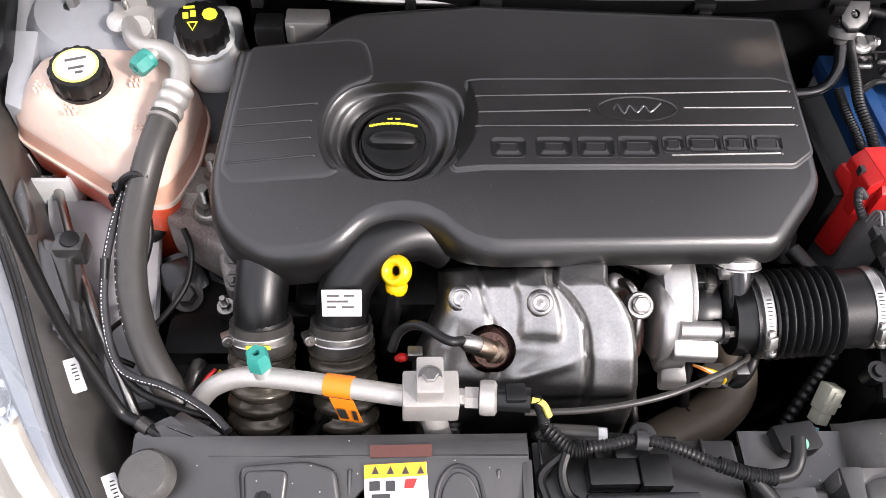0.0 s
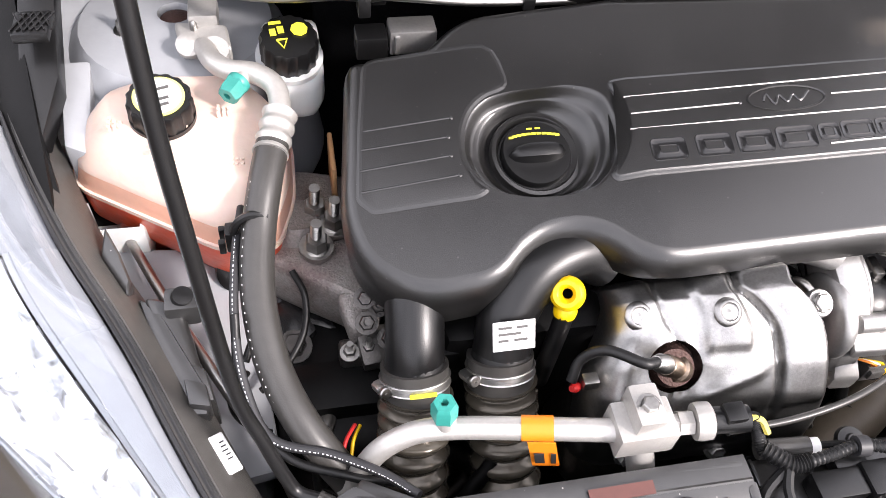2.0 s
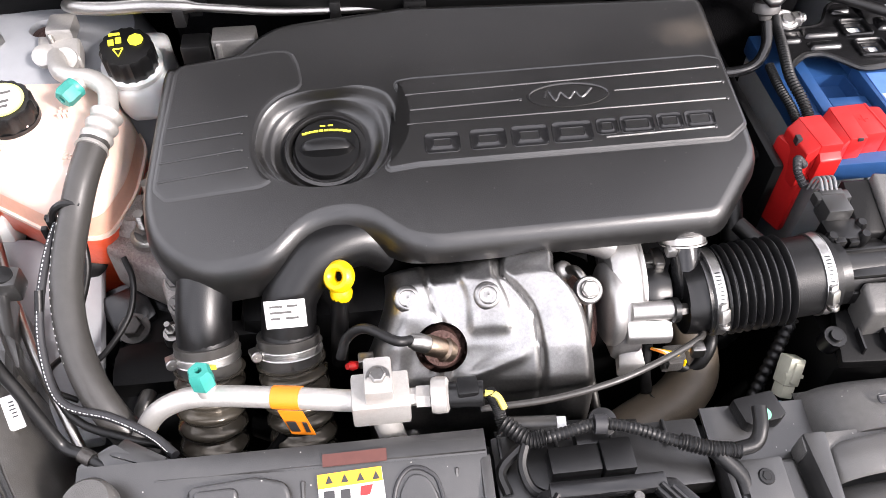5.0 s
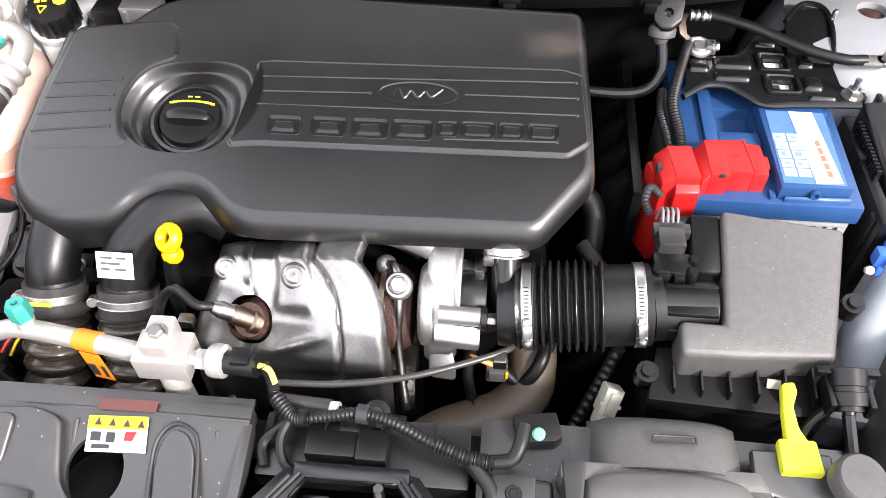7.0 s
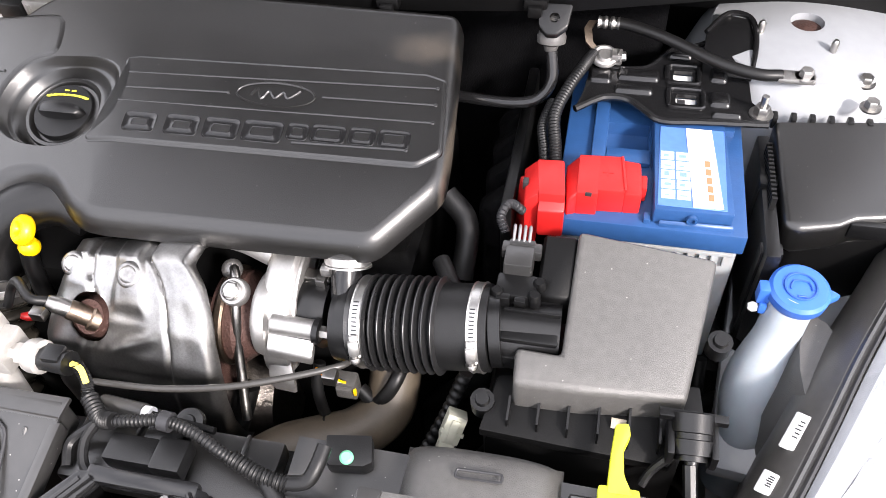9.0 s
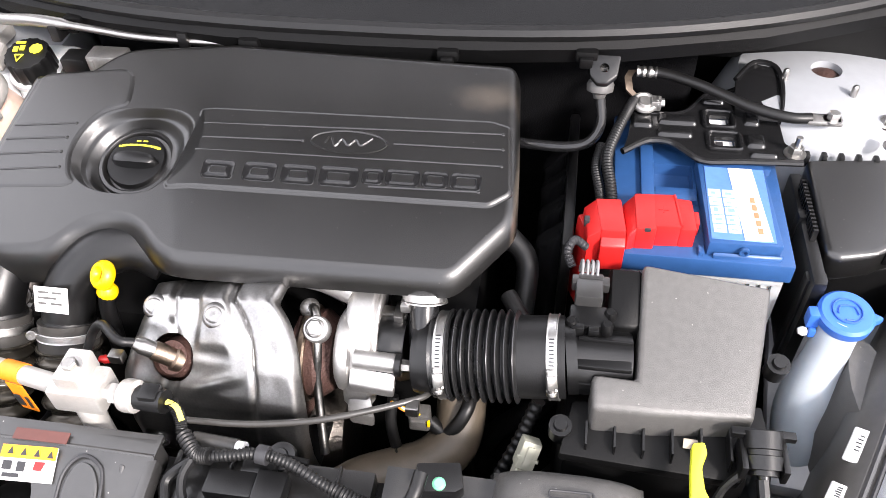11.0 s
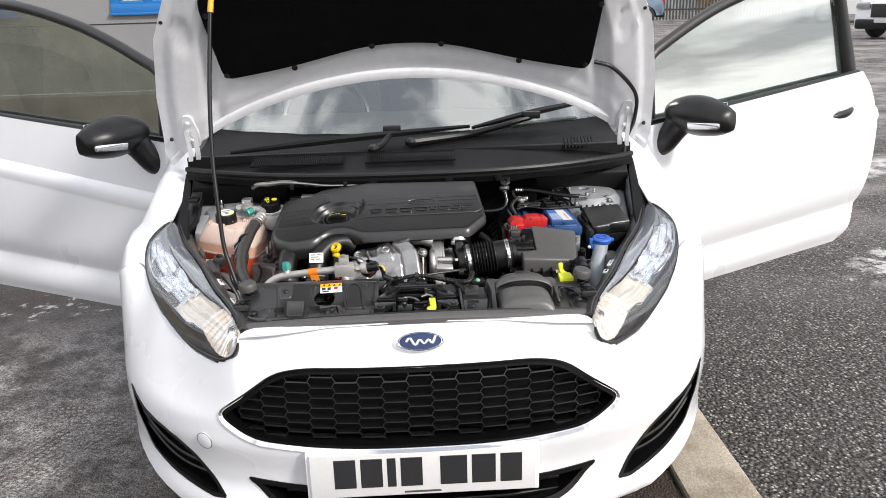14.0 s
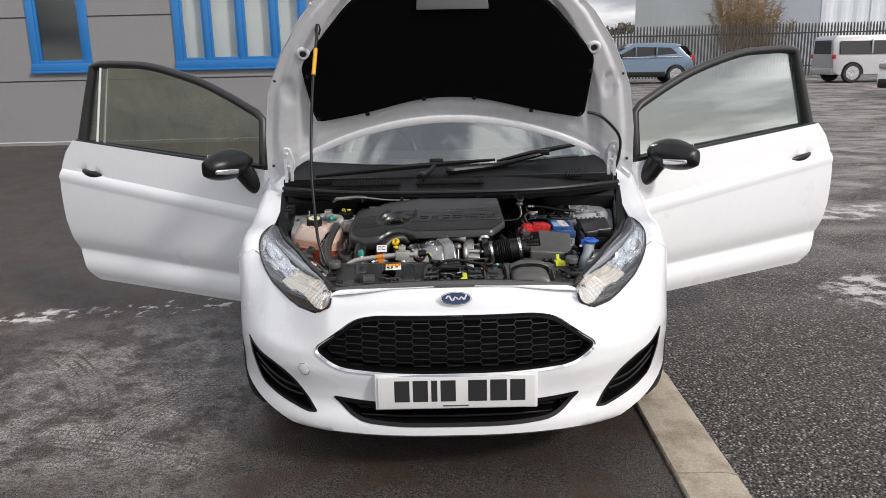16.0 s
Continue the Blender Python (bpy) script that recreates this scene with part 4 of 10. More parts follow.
for r in range(-2, 10):
    for c in range(-10, 11):
        cx, cz = c * 1.76 * hw, 0.447 + r * hh + (c % 2) * hh * 0.5
        pts = [(-hw * 0.76, -hh * 0.5), (hw * 0.76, -hh * 0.5), (hw, 0.0), (hw * 0.76, hh * 0.5)]
        for (ax, az), (bx, bz) in zip(pts, pts[1:]):
            a, b = (cx + ax, cz + az), (cx + bx, cz + bz)
            if not (inside(a, inner) and inside(b, inner)):
                continue
            t = Vector((b[0] - a[0], b[1] - a[1])).normalized() * (0.0016 if az == bz else 0.001)
            nx, nz = -t.y, t.x
            q = []
            for (px, pz), s in ((a, 1), (b, 1), (b, -1), (a, -1)):
                x, z = px + nx * s, pz + nz * s
                q.append((x, z))
            f = [cells.verts.new((x, nose(x, z) + (0.022 if az == bz else 0.027), z)) for x, z in q]
            g = [cells.verts.new((x, nose(x, z) + 0.044, z - 0.004)) for x, z in q]
            cells.faces.new(f)
            for k in range(4):
                cells.faces.new((f[k], g[k], g[(k + 1) % 4], f[(k + 1) % 4]))
part("honeycomb", cells, M_bar, grille, smooth=0)
lower = part("lower_grille", loft([[(x, nose(x, z) + 0.06, z) for x, z in LG], [(x, nose(x, z) + 0.075, z) for x, z in LG]]), M_dark, car)
for z in (0.275, 0.302):
    part("slat", sloped([(x, nose(x, z) + 0.015, z + 0.004) for x in (-0.33, -0.2, 0, 0.2, 0.33)] + [(x, nose(x, z) + 0.06, z + 0.004) for x in (0.33, 0.2, 0, -0.2, -0.33)], 0.008, 0.002, 1), M_black, lower)
for s, out in ((1, VR), (-1, VL)):
    vent = part("corner_vent", loft([[(x, nose(x, z) + 0.05, z) for x, z in out], [(x, nose(x, z) + 0.06, z) for x, z in out]]), M_dark, car)
    part("vent_edge", frame_ring(inset(out, -0.002), 0.009, -0.002, 0.05), M_black, vent)
    for k in (0.3, 0.6):
        a, b = (0.52 + 0.05 * k, 0.285 + 0.09 * k), (0.715 + 0.02 * k, 0.35 + 0.11 * k)
        pts = []
        for i in range(9):
            t = i / 8
            x, z = s * (a[0] + (b[0] - a[0]) * t), a[1] + (b[1] - a[1]) * t - 0.02 * math.sin(math.pi * t)
            if inside((x, z), out):
                pts.append((x, nose(x, z) + 0.02, z))
        if len(pts) > 3:
            part("vent_slat", tube(pts, 0.0045, 6, 2), M_black, vent)
cx, cz = -0.518, 0.43
slope = Vector(((nose(cx + 0.01, cz) - nose(cx - 0.01, cz)) / 0.02, -1, (nose(cx, cz + 0.01) - nose(cx, cz - 0.01)) / 0.02)).normalized()
tow = part("tow_eye_cap", lathe([(0.0205, -0.004), (0.0205, 0.0012), (0.019, 0.002)], Vector((cx, nose(cx, cz), cz)), slope, 32), M_white, car, "round white tow-eye cap")
part("cap_joint", ringtube(Vector((cx, nose(cx, cz), cz)) + slope * 0.0006, slope, 0.0215, 0.0008, 32, 6), M_grey, tow)

# number plate with blank bars
plate = part("number_plate", box(-0.26, 0.26, -0.014, -0.006, 0.322, 0.433, 0.003), M_label, car, "white number plate with black bars")
bx = -0.205
for i, w in enumerate((0.05, 0.05, 0.02, 0.05, 0.0, 0.062, 0.055, 0.05)):
    if w:
        part("bar", box(bx, bx + w, -0.0155, -0.0138, 0.346, 0.421, 0.001, 1), M_ink, plate)
    bx += w + (0.011 if w else 0.03)
part("maker_bar", box(-0.045, 0.04, -0.0152, -0.0138, 0.3285, 0.333, 0), M_grey, plate)
part("plate_holder", box(-0.27, 0.27, -0.006, 0.06, 0.316, 0.44, 0.004), M_white, car)

# oval badge, a plain wavy stroke in place of the lettering
bz, by = 0.688, 0.036
tilt = Matrix.Translation((0.005, by - 0.004, bz)) @ Matrix.Rotation(radians(72), 4, "X") @ Matrix.Diagonal((1, 0.4, 1, 1))
badge = part("badge", place(lathe([(0.047, -0.012), (0.047, 0.003), (0.044, 0.006)], n=40), tilt), mat("badge_blue", (0.016, 0.034, 0.12), 0.2, 0.2, 0.05, 30, coat=0.6), car, "blue oval badge with chrome rim")
part("badge_rim", place(join(ringtube((0, 0, 0.004), (0, 0, 1), 0.0515, 0.0025, 40, 8)), tilt), M_chrome, badge)
part("badge_stroke", place(tube([(-0.032, 0.0, 0.0075), (-0.024, 0.022, 0.0075), (-0.012, -0.02, 0.0075), (-0.002, 0.012, 0.0075), (0.008, -0.014, 0.0075), (0.018, 0.012, 0.0075), (0.026, -0.012, 0.0075), (0.034, 0.03, 0.0075)], 0.0035, 6, 5), tilt), M_label, badge)


M_flange = mat("lamp_flange_plastic", (0.055, 0.052, 0.048), 0.3, 0, 0.2, 25, 0.2, 900)
M_flangelight = mat("pale_lamp_trim", (0.36, 0.37, 0.39), 0.26, 0.3, 0.08, 12, 0.05, 300)
M_gold = mat("amber_metallised", (0.82, 0.72, 0.58), 0.3, 0.6, 0.08, 20, 0.05, 120)
M_mirror = mat("vacuum_metallised", (0.84, 0.85, 0.86), 0.15, 0.92, 0.05, 20, 0.05, 120)
# headlights: outer edge along the bumper's rim, inner edge along the engine bay
OUT = [(0.41, 0.076, 0.68), (0.419, 0.076, 0.657), (0.438, 0.087, 0.639), (0.47, 0.104, 0.63), (0.55, 0.19, 0.629), (0.61, 0.262, 0.65), (0.668, 0.347, 0.678), (0.71, 0.42, 0.714), (0.734, 0.485, 0.75), (0.745, 0.565, 0.785), (0.735, 0.66, 0.8), (0.722, 0.74, 0.8)]
INN = [(0.411, 0.086, 0.69), (0.412, 0.108, 0.694), (0.421, 0.14, 0.693), (0.439, 0.194, 0.696), (0.478, 0.266, 0.709), (0.513, 0.324, 0.72), (0.55, 0.399, 0.73), (0.581, 0.466, 0.739), (0.61, 0.522, 0.746), (0.648, 0.59, 0.755), (0.68, 0.66, 0.768), (0.71, 0.74, 0.785)]


def headlight(s):
    outer = [Vector((s * x, y, z)) for x, y, z in OUT]
    innr = [Vector((s * x, y, z)) for x, y, z in INN]
    op, ip = smooth_path(outer, 4), smooth_path(innr, 4)
    back = Vector((0, -0.25, 1)).normalized()
    rings, bowl = [], []
    for a, b in zip(op, ip):
        w = (b - a).length
        up = Vector((s * 0.3, -0.4, 0.86)).normalized()
        rings.append([a.lerp(b, t) + up * (0.008 * math.sin(math.pi * t) + 0.2 * w * math.sin(math.pi * min(t * 0.95 + 0.02, 1)) ** 0.8) for t in [k / 8 for k in range(9)]])
        bowl.append([a.lerp(b, 0.008 + 0.984 * t) - back * (0.003 + (0.012 + 0.2 * w) * math.sin(math.pi * t) ** 0.6) for t in [k / 8 for k in range(9)]])
    h = part("headlight", thick(loft(bowl, closed=False), 0.004), M_bezel, car, "clear headlight with dark bezel and silver reflector")
    lens = part("lens", thick(loft(rings, closed=False), 0.003), M_lens, h, "clear polycarbonate lens")
    lens.visible_shadow = False

    def at(u, v, lift):
        """A point of the lamp: u from its tip to its tail, v from the outer to the inner edge, lift under the lens."""
        i = u * (len(op) - 1)
        k = min(int(i), len(op) - 2)
        a, b = op[k].lerp(op[k + 1], i - k), ip[k].lerp(ip[k + 1], i - k)
        return a.lerp(b, v) + back * lift
    part("inner_seal", tube([p + Vector((0, 0, 0.007)) for p in ip[7:]], 0.002, 6, 1), M_ink, h, "black edge seal")
    part("rim_seal", tube([at(k / 30, 0.012, 0.003) for k in range(30)], 0.0032, 6, 1), M_ink, h, "black edge seal")
    # fluted indicator at the tip, its gold reflector above
    ind = []
    for k in range(61):
        u = 0.07 + 0.31 * k / 60
        v0 = lerp_table([(0.07, 0.2), (0.17, 0.06), (0.28, 0.12), (0.38, 0.4)], u)
        ind.append([at(u - 0.035 * j / 8, v0 + (0.95 - v0) * j / 8, 0.006 * math.sin(math.pi * j / 8) + (0.0032 if k % 4 < 2 else 0)) for j in range(9)])
    part("indicator", thick(loft(ind, closed=False), 0.003), M_flute, h, "ribbed clear indicator with amber tint", 25)
    def trim_edge(u):
        return lerp_table([(0.3, 0.93), (0.4, 0.88), (0.52, 0.78), (0.7, 0.66), (0.82, 0.55), (1, 0.4)], u)
    side = []
    for k in range(9):
        u = 0.33 + 0.2 * k / 8
        v0 = lerp_table([(0.33, 0.44), (0.44, 0.36), (0.45, 0.3), (0.53, 0.26)], u)
        side.append([at(u, v0 + (trim_edge(u) - v0) * j / 6, (-0.016, -0.012, -0.008, -0.002, -0.006, -0.008, -0.004)[j] - 0.004 * (k > 4)) for j in range(7)])
    part("indicator_reflector", thick(loft(side, closed=False), 0.003), M_gold, h, "stepped warm silver reflector", 20)
    part("reflector_step", tube([side[k][0] + back * 0.004 for k in range(9)], 0.002, 6, 1), M_satin, h)
    # faceted reflector with a stepped edge and two bowls
    def edge(u):
        return lerp_table([(0.5, 0.4), (0.56, 0.34), (0.57, 0.3), (0.64, 0.18), (0.65, 0.14), (0.72, 0.08), (0.82, 0.05)], u)
    def bowl_depth(u, v):
        d = 0.0
        for cu, cv, r in ((0.57, 0.58, 0.06), (0.7, 0.38, 0.085)):
            q = ((u - cu) / r) ** 2 + ((v - cv) / 0.26) ** 2
            d = max(d, 0.02 * (1 - q)) if q < 1 else d
        return d
    sh = []
    for k in range(61):
        u = 0.51 + 0.31 * k / 60
        v0 = edge(u)
        row = []
        for j in range(25):
            v = v0 + (trim_edge(u) - v0) * j / 24
            facet = 0.009 * ((k % 15) / 14 - 0.5) + 0.005 * ((j % 8) / 7 - 0.5)
            row.append(at(u, v, 0.004 * math.sin(math.pi * j / 24) - bowl_depth(u, v) - 0.003 + facet))
        sh.append(row)
    part("reflector", thick(loft(sh, closed=False), 0.003), M_mirror, h, "stepped silver reflector", 18)
    ed = [at(0.51 + 0.31 * k / 30, edge(0.51 + 0.31 * k / 30), 0.003) for k in range(31)]
    part("reflector_edge", tube(ed, 0.0024, 6, 1), M_satin, h)
    for u, v, r in ((0.57, 0.58, 0.008), (0.7, 0.38, 0.011)):
        c = at(u, v, -0.018)
        part("bulb_shield", lathe([(r, -0.006), (r, 0.012), (r * 0.8, 0.02), (r * 0.3, 0.023)], c, (s * 0.15, -0.8, 0.55), 20), M_mirror, h)
    # pale tail piece towards the wing
    tl = [[at(u, lerp_table([(0, 0.04), (1, 0.97)], v), 0.004 * math.sin(math.pi * v)) for v in (0, 0.25, 0.5, 0.75, 1)] for u in (0.82 + 0.165 * k / 8 for k in range(9))]
    part("tail_trim", thick(loft(tl, closed=False), 0.003), M_flangelight, h, "pale grey inner trim")
    # pale inner trim, with the lens's sky reflection partly put into its colour
    it = [[at(u, trim_edge(u) + (0.975 - trim_edge(u)) * v, 0.003 + 0.005 * math.sin(math.pi * v) + 0.002 * (j in (2, 5))) for j, v in enumerate((0, 0.12, 0.16, 0.4, 0.7, 0.76, 1))] for u in (0.3 + 0.52 * k / 24 for k in range(25))]
    part("inner_trim", thick(loft(it, closed=False), 0.003), M_flangelight, h, "pale grey inner trim", 25)
    # grey flange along the engine bay
    fl = []
    n = Vector((-s, 0.35, 0)).normalized()
    for p in ip[7:]:
        fl.append([p + Vector((0, 0, 0.004)), p + n * 0.011 + Vector((0, 0, 0.006)), p + n * 0.024 + Vector((0, 0, -0.004)), p + n * 0.039 + Vector((0, 0, -0.03)), p + n * 0.044 + Vector((0, 0, -0.14))])
    part("flange", thick(loft(fl, closed=False), 0.004), M_flange, h, "dusty grey lamp flange")
    part("flange_bead", tube([p + n * 0.007 + Vector((0, 0, 0.006)) for p in ip[7:]], 0.0028, 6, 1), M_panel, h)
    if s < 0:
        part("lamp_bracket", sloped([(-0.587, 0.5475, 0.735), (-0.5685, 0.5316, 0.738), (-0.5267, 0.4469, 0.733), (-0.5262, 0.4249, 0.728), (-0.5497, 0.429, 0.728), (-0.5764, 0.514, 0.735)], 0.03, 0.005, 2), M_panel, h, "grey pressed lamp bracket")
        part("bracket_box", sloped([(-0.545, 0.456, 0.74), (-0.527, 0.449, 0.739), (-0.523, 0.428, 0.736), (-0.541, 0.432, 0.737)], 0.02, 0.003, 2), M_panel, h)
        part("flange_fold", sloped([(-0.614, 0.6145, 0.757), (-0.6, 0.585, 0.752), (-0.5903, 0.5573, 0.747), (-0.593, 0.5435, 0.744), (-0.617, 0.587, 0.75)], 0.02, 0.002, 1), M_panel, h)
    spots = [((-0.5145, 0.392, 0.7235), 0.036), ((-0.46, 0.285, 0.7085), 0.034)] if s < 0 else [((0.524, 0.402, 0.728), 0.036), ((0.5, 0.355, 0.722), 0.02)]
    for c, ln in spots:
        c, d = Vector(c), Vector((-s * 0.45, -0.88, -0.12)).normalized()
        w = d.cross(Vector((s * -0.25, 0, 1))).normalized() * 0.0065
        base = [c - d * ln / 2 - w, c - d * ln / 2 + w, c + d * ln / 2 + w, c + d * ln / 2 - w]
        part("sticker", sloped(base, 0.004, 0.001, 1), M_label, h, "white printed sticker")
        for k in range(5):
            p = base[0].lerp(base[3], 0.24 + 0.11 * k) + Vector((0, 0, 0.0004))
            part("print_bar", tube([p + w * 0.4, p + w * (1.0 + 0.1 * (k % 3))], 0.0006, 4, 1), M_ink, h)
    return h


LAMP = {s: headlight(s) for s in (1, -1)}

# wings, one each side: from the lamp back to the door
WINNER = [(0.66, 0.737, 0.802), (0.75, 0.726, 0.803), (0.85, 0.722, 0.833), (1.0, 0.72, 0.888), (1.15, 0.745, 0.93), (1.3, 0.765, 0.962)]


def wing(s):
    rings = []
    for y, xi, zi in WINNER:
        f = min(1, (y - 0.005) / BB)
        xs_ = BA * (1 - (1 - f) ** BN) ** (1 / BN) + 0.004 + 0.006 * max(0, y - 0.8)
        xs_ -= 0.22 * max(0, 0.6 - y)
        arch = math.sqrt(max(0, 0.36 ** 2 - (y - 0.83) ** 2)) + 0.31 if abs(y - 0.83) < 0.36 else 0.28
        if y < 0.62:
            arch = max(arch, 0.68)
        sh = Vector((xs_ - 0.03, y, zi - 0.012))
        side = Vector((xs_, y, zi - 0.09))
        lowp = Vector((xs_ + 0.004, y, min(arch, zi - 0.1)))
        inner = Vector((xi, y, zi))
        pts = [inner, inner.lerp(sh, 0.5) + Vector((0, 0, 0.008)), sh, side, side.lerp(lowp, 0.5) + Vector((0.006, 0, 0)), lowp]
        rings.append([Vector((s * p.x, p.y, p.z)) for p in smooth_path(pts, 4)])
    # the front edge follows the bumper's rim
    n = len(rings[0]) - 1
    rim = []
    for j in range(n + 1):
        x = 0.734 + 0.113 * (j / n) ** 0.75
        z = lerp_table(RIM, x) + 0.0015
        rim.append(Vector((s * x, nose(x, z) + 0.0015, z)))
    mid = [a.lerp(b, 0.5) for a, b in zip(rim, rings[0])]
    gap = Vector((s * 0.747, 0.565, 0.787)) - mid[0]
    rings = [rim, [p + gap * (1 - j / n) ** 2 + Vector((0, 0, 0.006 * math.sin(math.pi * j / n))) for j, p in enumerate(mid)]] + rings
    return part("wing", thick(loft(rings, closed=False), 0.006), M_white, car)


for s in (1, -1):
    wing(s)
    arch = part("wheel_arch_liner", thick(loft([[(s * x, 0.83 + 0.37 * math.cos(a), 0.31 + 0.37 * math.sin(a)) for a in (math.pi * k / 12 for k in range(13))] for x in (0.62, 0.8)], closed=False), 0.006), M_dark, car)
    wheel = part("wheel", lathe([(0.19, -0.09), (0.28, -0.1), (0.305, -0.07), (0.308, 0), (0.305, 0.07), (0.28, 0.1), (0.19, 0.09)], (s * 0.745, 0.83, 0.308), (1, 0, 0), 36), M_tyre, car, "black tyre on a steel wheel")
    part("rim", lathe([(0.03, 0.02), (0.19, 0.03), (0.195, 0.07), (0.18, 0.075), (0.06, 0.06)], (s * 0.745, 0.83, 0.308), (s, 0, 0), 28), M_satin, wheel)

# cabin: roof, pillars, sides and rear behind the open doors
roof_rows = []
for y, zt, w in ((1.88, 1.41, 0.53), (2.1, 1.465, 0.555), (2.5, 1.49, 0.57), (3.0, 1.48, 0.56), (3.5, 1.42, 0.54), (3.72, 1.36, 0.52)):
    roof_rows.append([(x * w, y + 0.03 * abs(x) ** 2, zt - 0.055 * abs(x) ** 3) for x in (-1, -0.75, -0.4, 0, 0.4, 0.75, 1)])
part("roof", thick(loft(roof_rows, closed=False), 0.02), M_white, car)
for s in (1, -1):
    part("pillar", tube([(s * 0.74, 1.28, 0.97), (s * 0.69, 1.5, 1.16), (s * 0.62, 1.78, 1.35), (s * 0.57, 2.0, 1.43)], 0.028, 8, 5), M_white, car)
    part("rail", tube([(s * 0.57, 2.0, 1.43), (s * 0.585, 2.5, 1.455), (s * 0.57, 3.1, 1.44), (s * 0.545, 3.6, 1.37)], 0.03, 8, 5), M_white, car)
    quarter = [(2.52, 0.3), (2.5, 0.9), (2.55, 0.98), (3.55, 1.05), (3.8, 0.95), (3.9, 0.6), (3.86, 0.35), (3.6, 0.3), (3.58, 0.45), (3.32, 0.62), (3.06, 0.45), (3.02, 0.3)]
    part("quarter_panel", join(prism(quarter, "x", s * 0.8, s * 0.85)), M_white, car)
    part("quarter_glass", sloped([(s * 0.8, 2.55, 0.99), (s * 0.59, 2.6, 1.42), (s * 0.56, 3.3, 1.4), (s * 0.72, 3.55, 1.06)], 0.01, 0, 1, (s, 0, 0)), M_ink, car, "dark rear side glass")
    part("sill", box(s * 0.72, s * 0.84, 1.25, 2.55, 0.2, 0.36, 0.03), M_white, car)
    rear = part("wheel", lathe([(0.19, -0.09), (0.28, -0.1), (0.305, -0.07), (0.308, 0), (0.305, 0.07), (0.28, 0.1), (0.19, 0.09)], (s * 0.745, 3.32, 0.308), (1, 0, 0), 36), M_tyre, car, "black tyre on a steel wheel")
    part("rim", lathe([(0.03, 0.02), (0.19, 0.03), (0.195, 0.07), (0.18, 0.075), (0.06, 0.06)], (s * 0.745, 3.32, 0.308), (s, 0, 0), 28), M_satin, rear)
part("tailgate", loft([[(-0.8, 3.88, 0.3), (0.8, 3.88, 0.3), (0.8, 3.93, 0.3), (-0.8, 3.93, 0.3)], [(-0.82, 3.92, 0.6), (0.82, 3.92, 0.6), (0.82, 3.97, 0.6), (-0.82, 3.97, 0.6)], [(-0.76, 3.82, 1.0), (0.76, 3.82, 1.0), (0.76, 3.87, 1.0), (-0.76, 3.87, 1.0)], [(-0.54, 3.68, 1.38), (0.54, 3.68, 1.38), (0.54, 3.73, 1.38), (-0.54, 3.73, 1.38)]]), M_white, car)
part("floor_pan", box(-0.78, 0.78, 1.1, 3.9, 0.2, 0.28, 0.01), M_dark, car)
part("dashboard", loft([[(x, y, z) for x in (-0.66, -0.3, 0.3, 0.66)] for y, z in ((1.35, 0.9), (1.4, 0.97), (1.6, 0.99), (1.75, 0.93), (1.8, 0.7), (1.78, 0.5))], closed=False), M_grey, car, "grey dashboard")
steer = part("steering_wheel", ringtube((-0.36, 1.86, 0.93), (0, -0.9, 0.42), 0.18, 0.015, 36, 8), M_black, car)
part("wheel_hub", disc((-0.36, 1.86, 0.93), (0, -0.9, 0.42), 0.06, 0.03), M_black, steer)
for s in (1, -1):
    seat = part("front_seat", sloped([(s * 0.36 - 0.22, 2.1, 0.56), (s * 0.36 + 0.22, 2.1, 0.56), (s * 0.36 + 0.22, 2.55, 0.52), (s * 0.36 - 0.22, 2.55, 0.52)], 0.16, 0.05, 3), M_grey, car, "grey cloth front seat")
    part("backrest", sloped([(s * 0.36 - 0.23, 2.52, 0.56), (s * 0.36 + 0.23, 2.52, 0.56), (s * 0.36 + 0.19, 2.7, 1.1), (s * 0.36 - 0.19, 2.7, 1.1)], 0.12, 0.05, 3, (0, 1, 0.2)), M_grey, seat)
    part("headrest", box(s * 0.36 - 0.12, s * 0.36 + 0.12, 2.7, 2.79, 1.13, 1.3, 0.04, 3), M_grey, seat)
part("bulkhead_panel", box(-0.7, 0.7, 2.85, 2.88, 0.3, 1.4, 0.01), M_grey, car, "grey load-space bulkhead")

# windscreen and its lower edge
ws = []
for x in (-1, -0.8, -0.5, -0.2, 0, 0.2, 0.5, 0.8, 1):
    base = Vector((x * 0.73, 1.08 + 0.26 * abs(x) ** 2.2, 0.985 + 0.0 * abs(x)))
    top = Vector((x * 0.56, 1.86 + 0.1 * abs(x) ** 2, 1.41 - 0.02 * abs(x)))
    ws.append([base.lerp(top, t) + Vector((0, -0.02, 0.03)) * math.sin(math.pi * t) for t in (0, 0.25, 0.5, 0.75, 1)])
screen = part("windscreen", thick(loft(ws, closed=False), 0.005), M_glass, car, "clear windscreen")
screen.visible_shadow = False
part("mirror_stem", box(-0.1, 0.1, 1.82, 1.85, 1.3, 1.36, 0.012), M_black, car, "black interior mirror")

M_cowl = mat("cowl_plastic", (0.0035, 0.0035, 0.0037), 0.5, 0, 0.25, 20, 0.2, 700, 0.14)
# cowl: black plastic under the windscreen, with slotted intakes and a front seal
CX = [-0.72, -0.6, -0.45, -0.3, -0.15, 0, 0.15, 0.3, 0.45, 0.6, 0.72]
def cowl_front(x):
    return 0.735 + 0.2 * abs(x / 0.72) ** 2.6
cr, cf = [], []
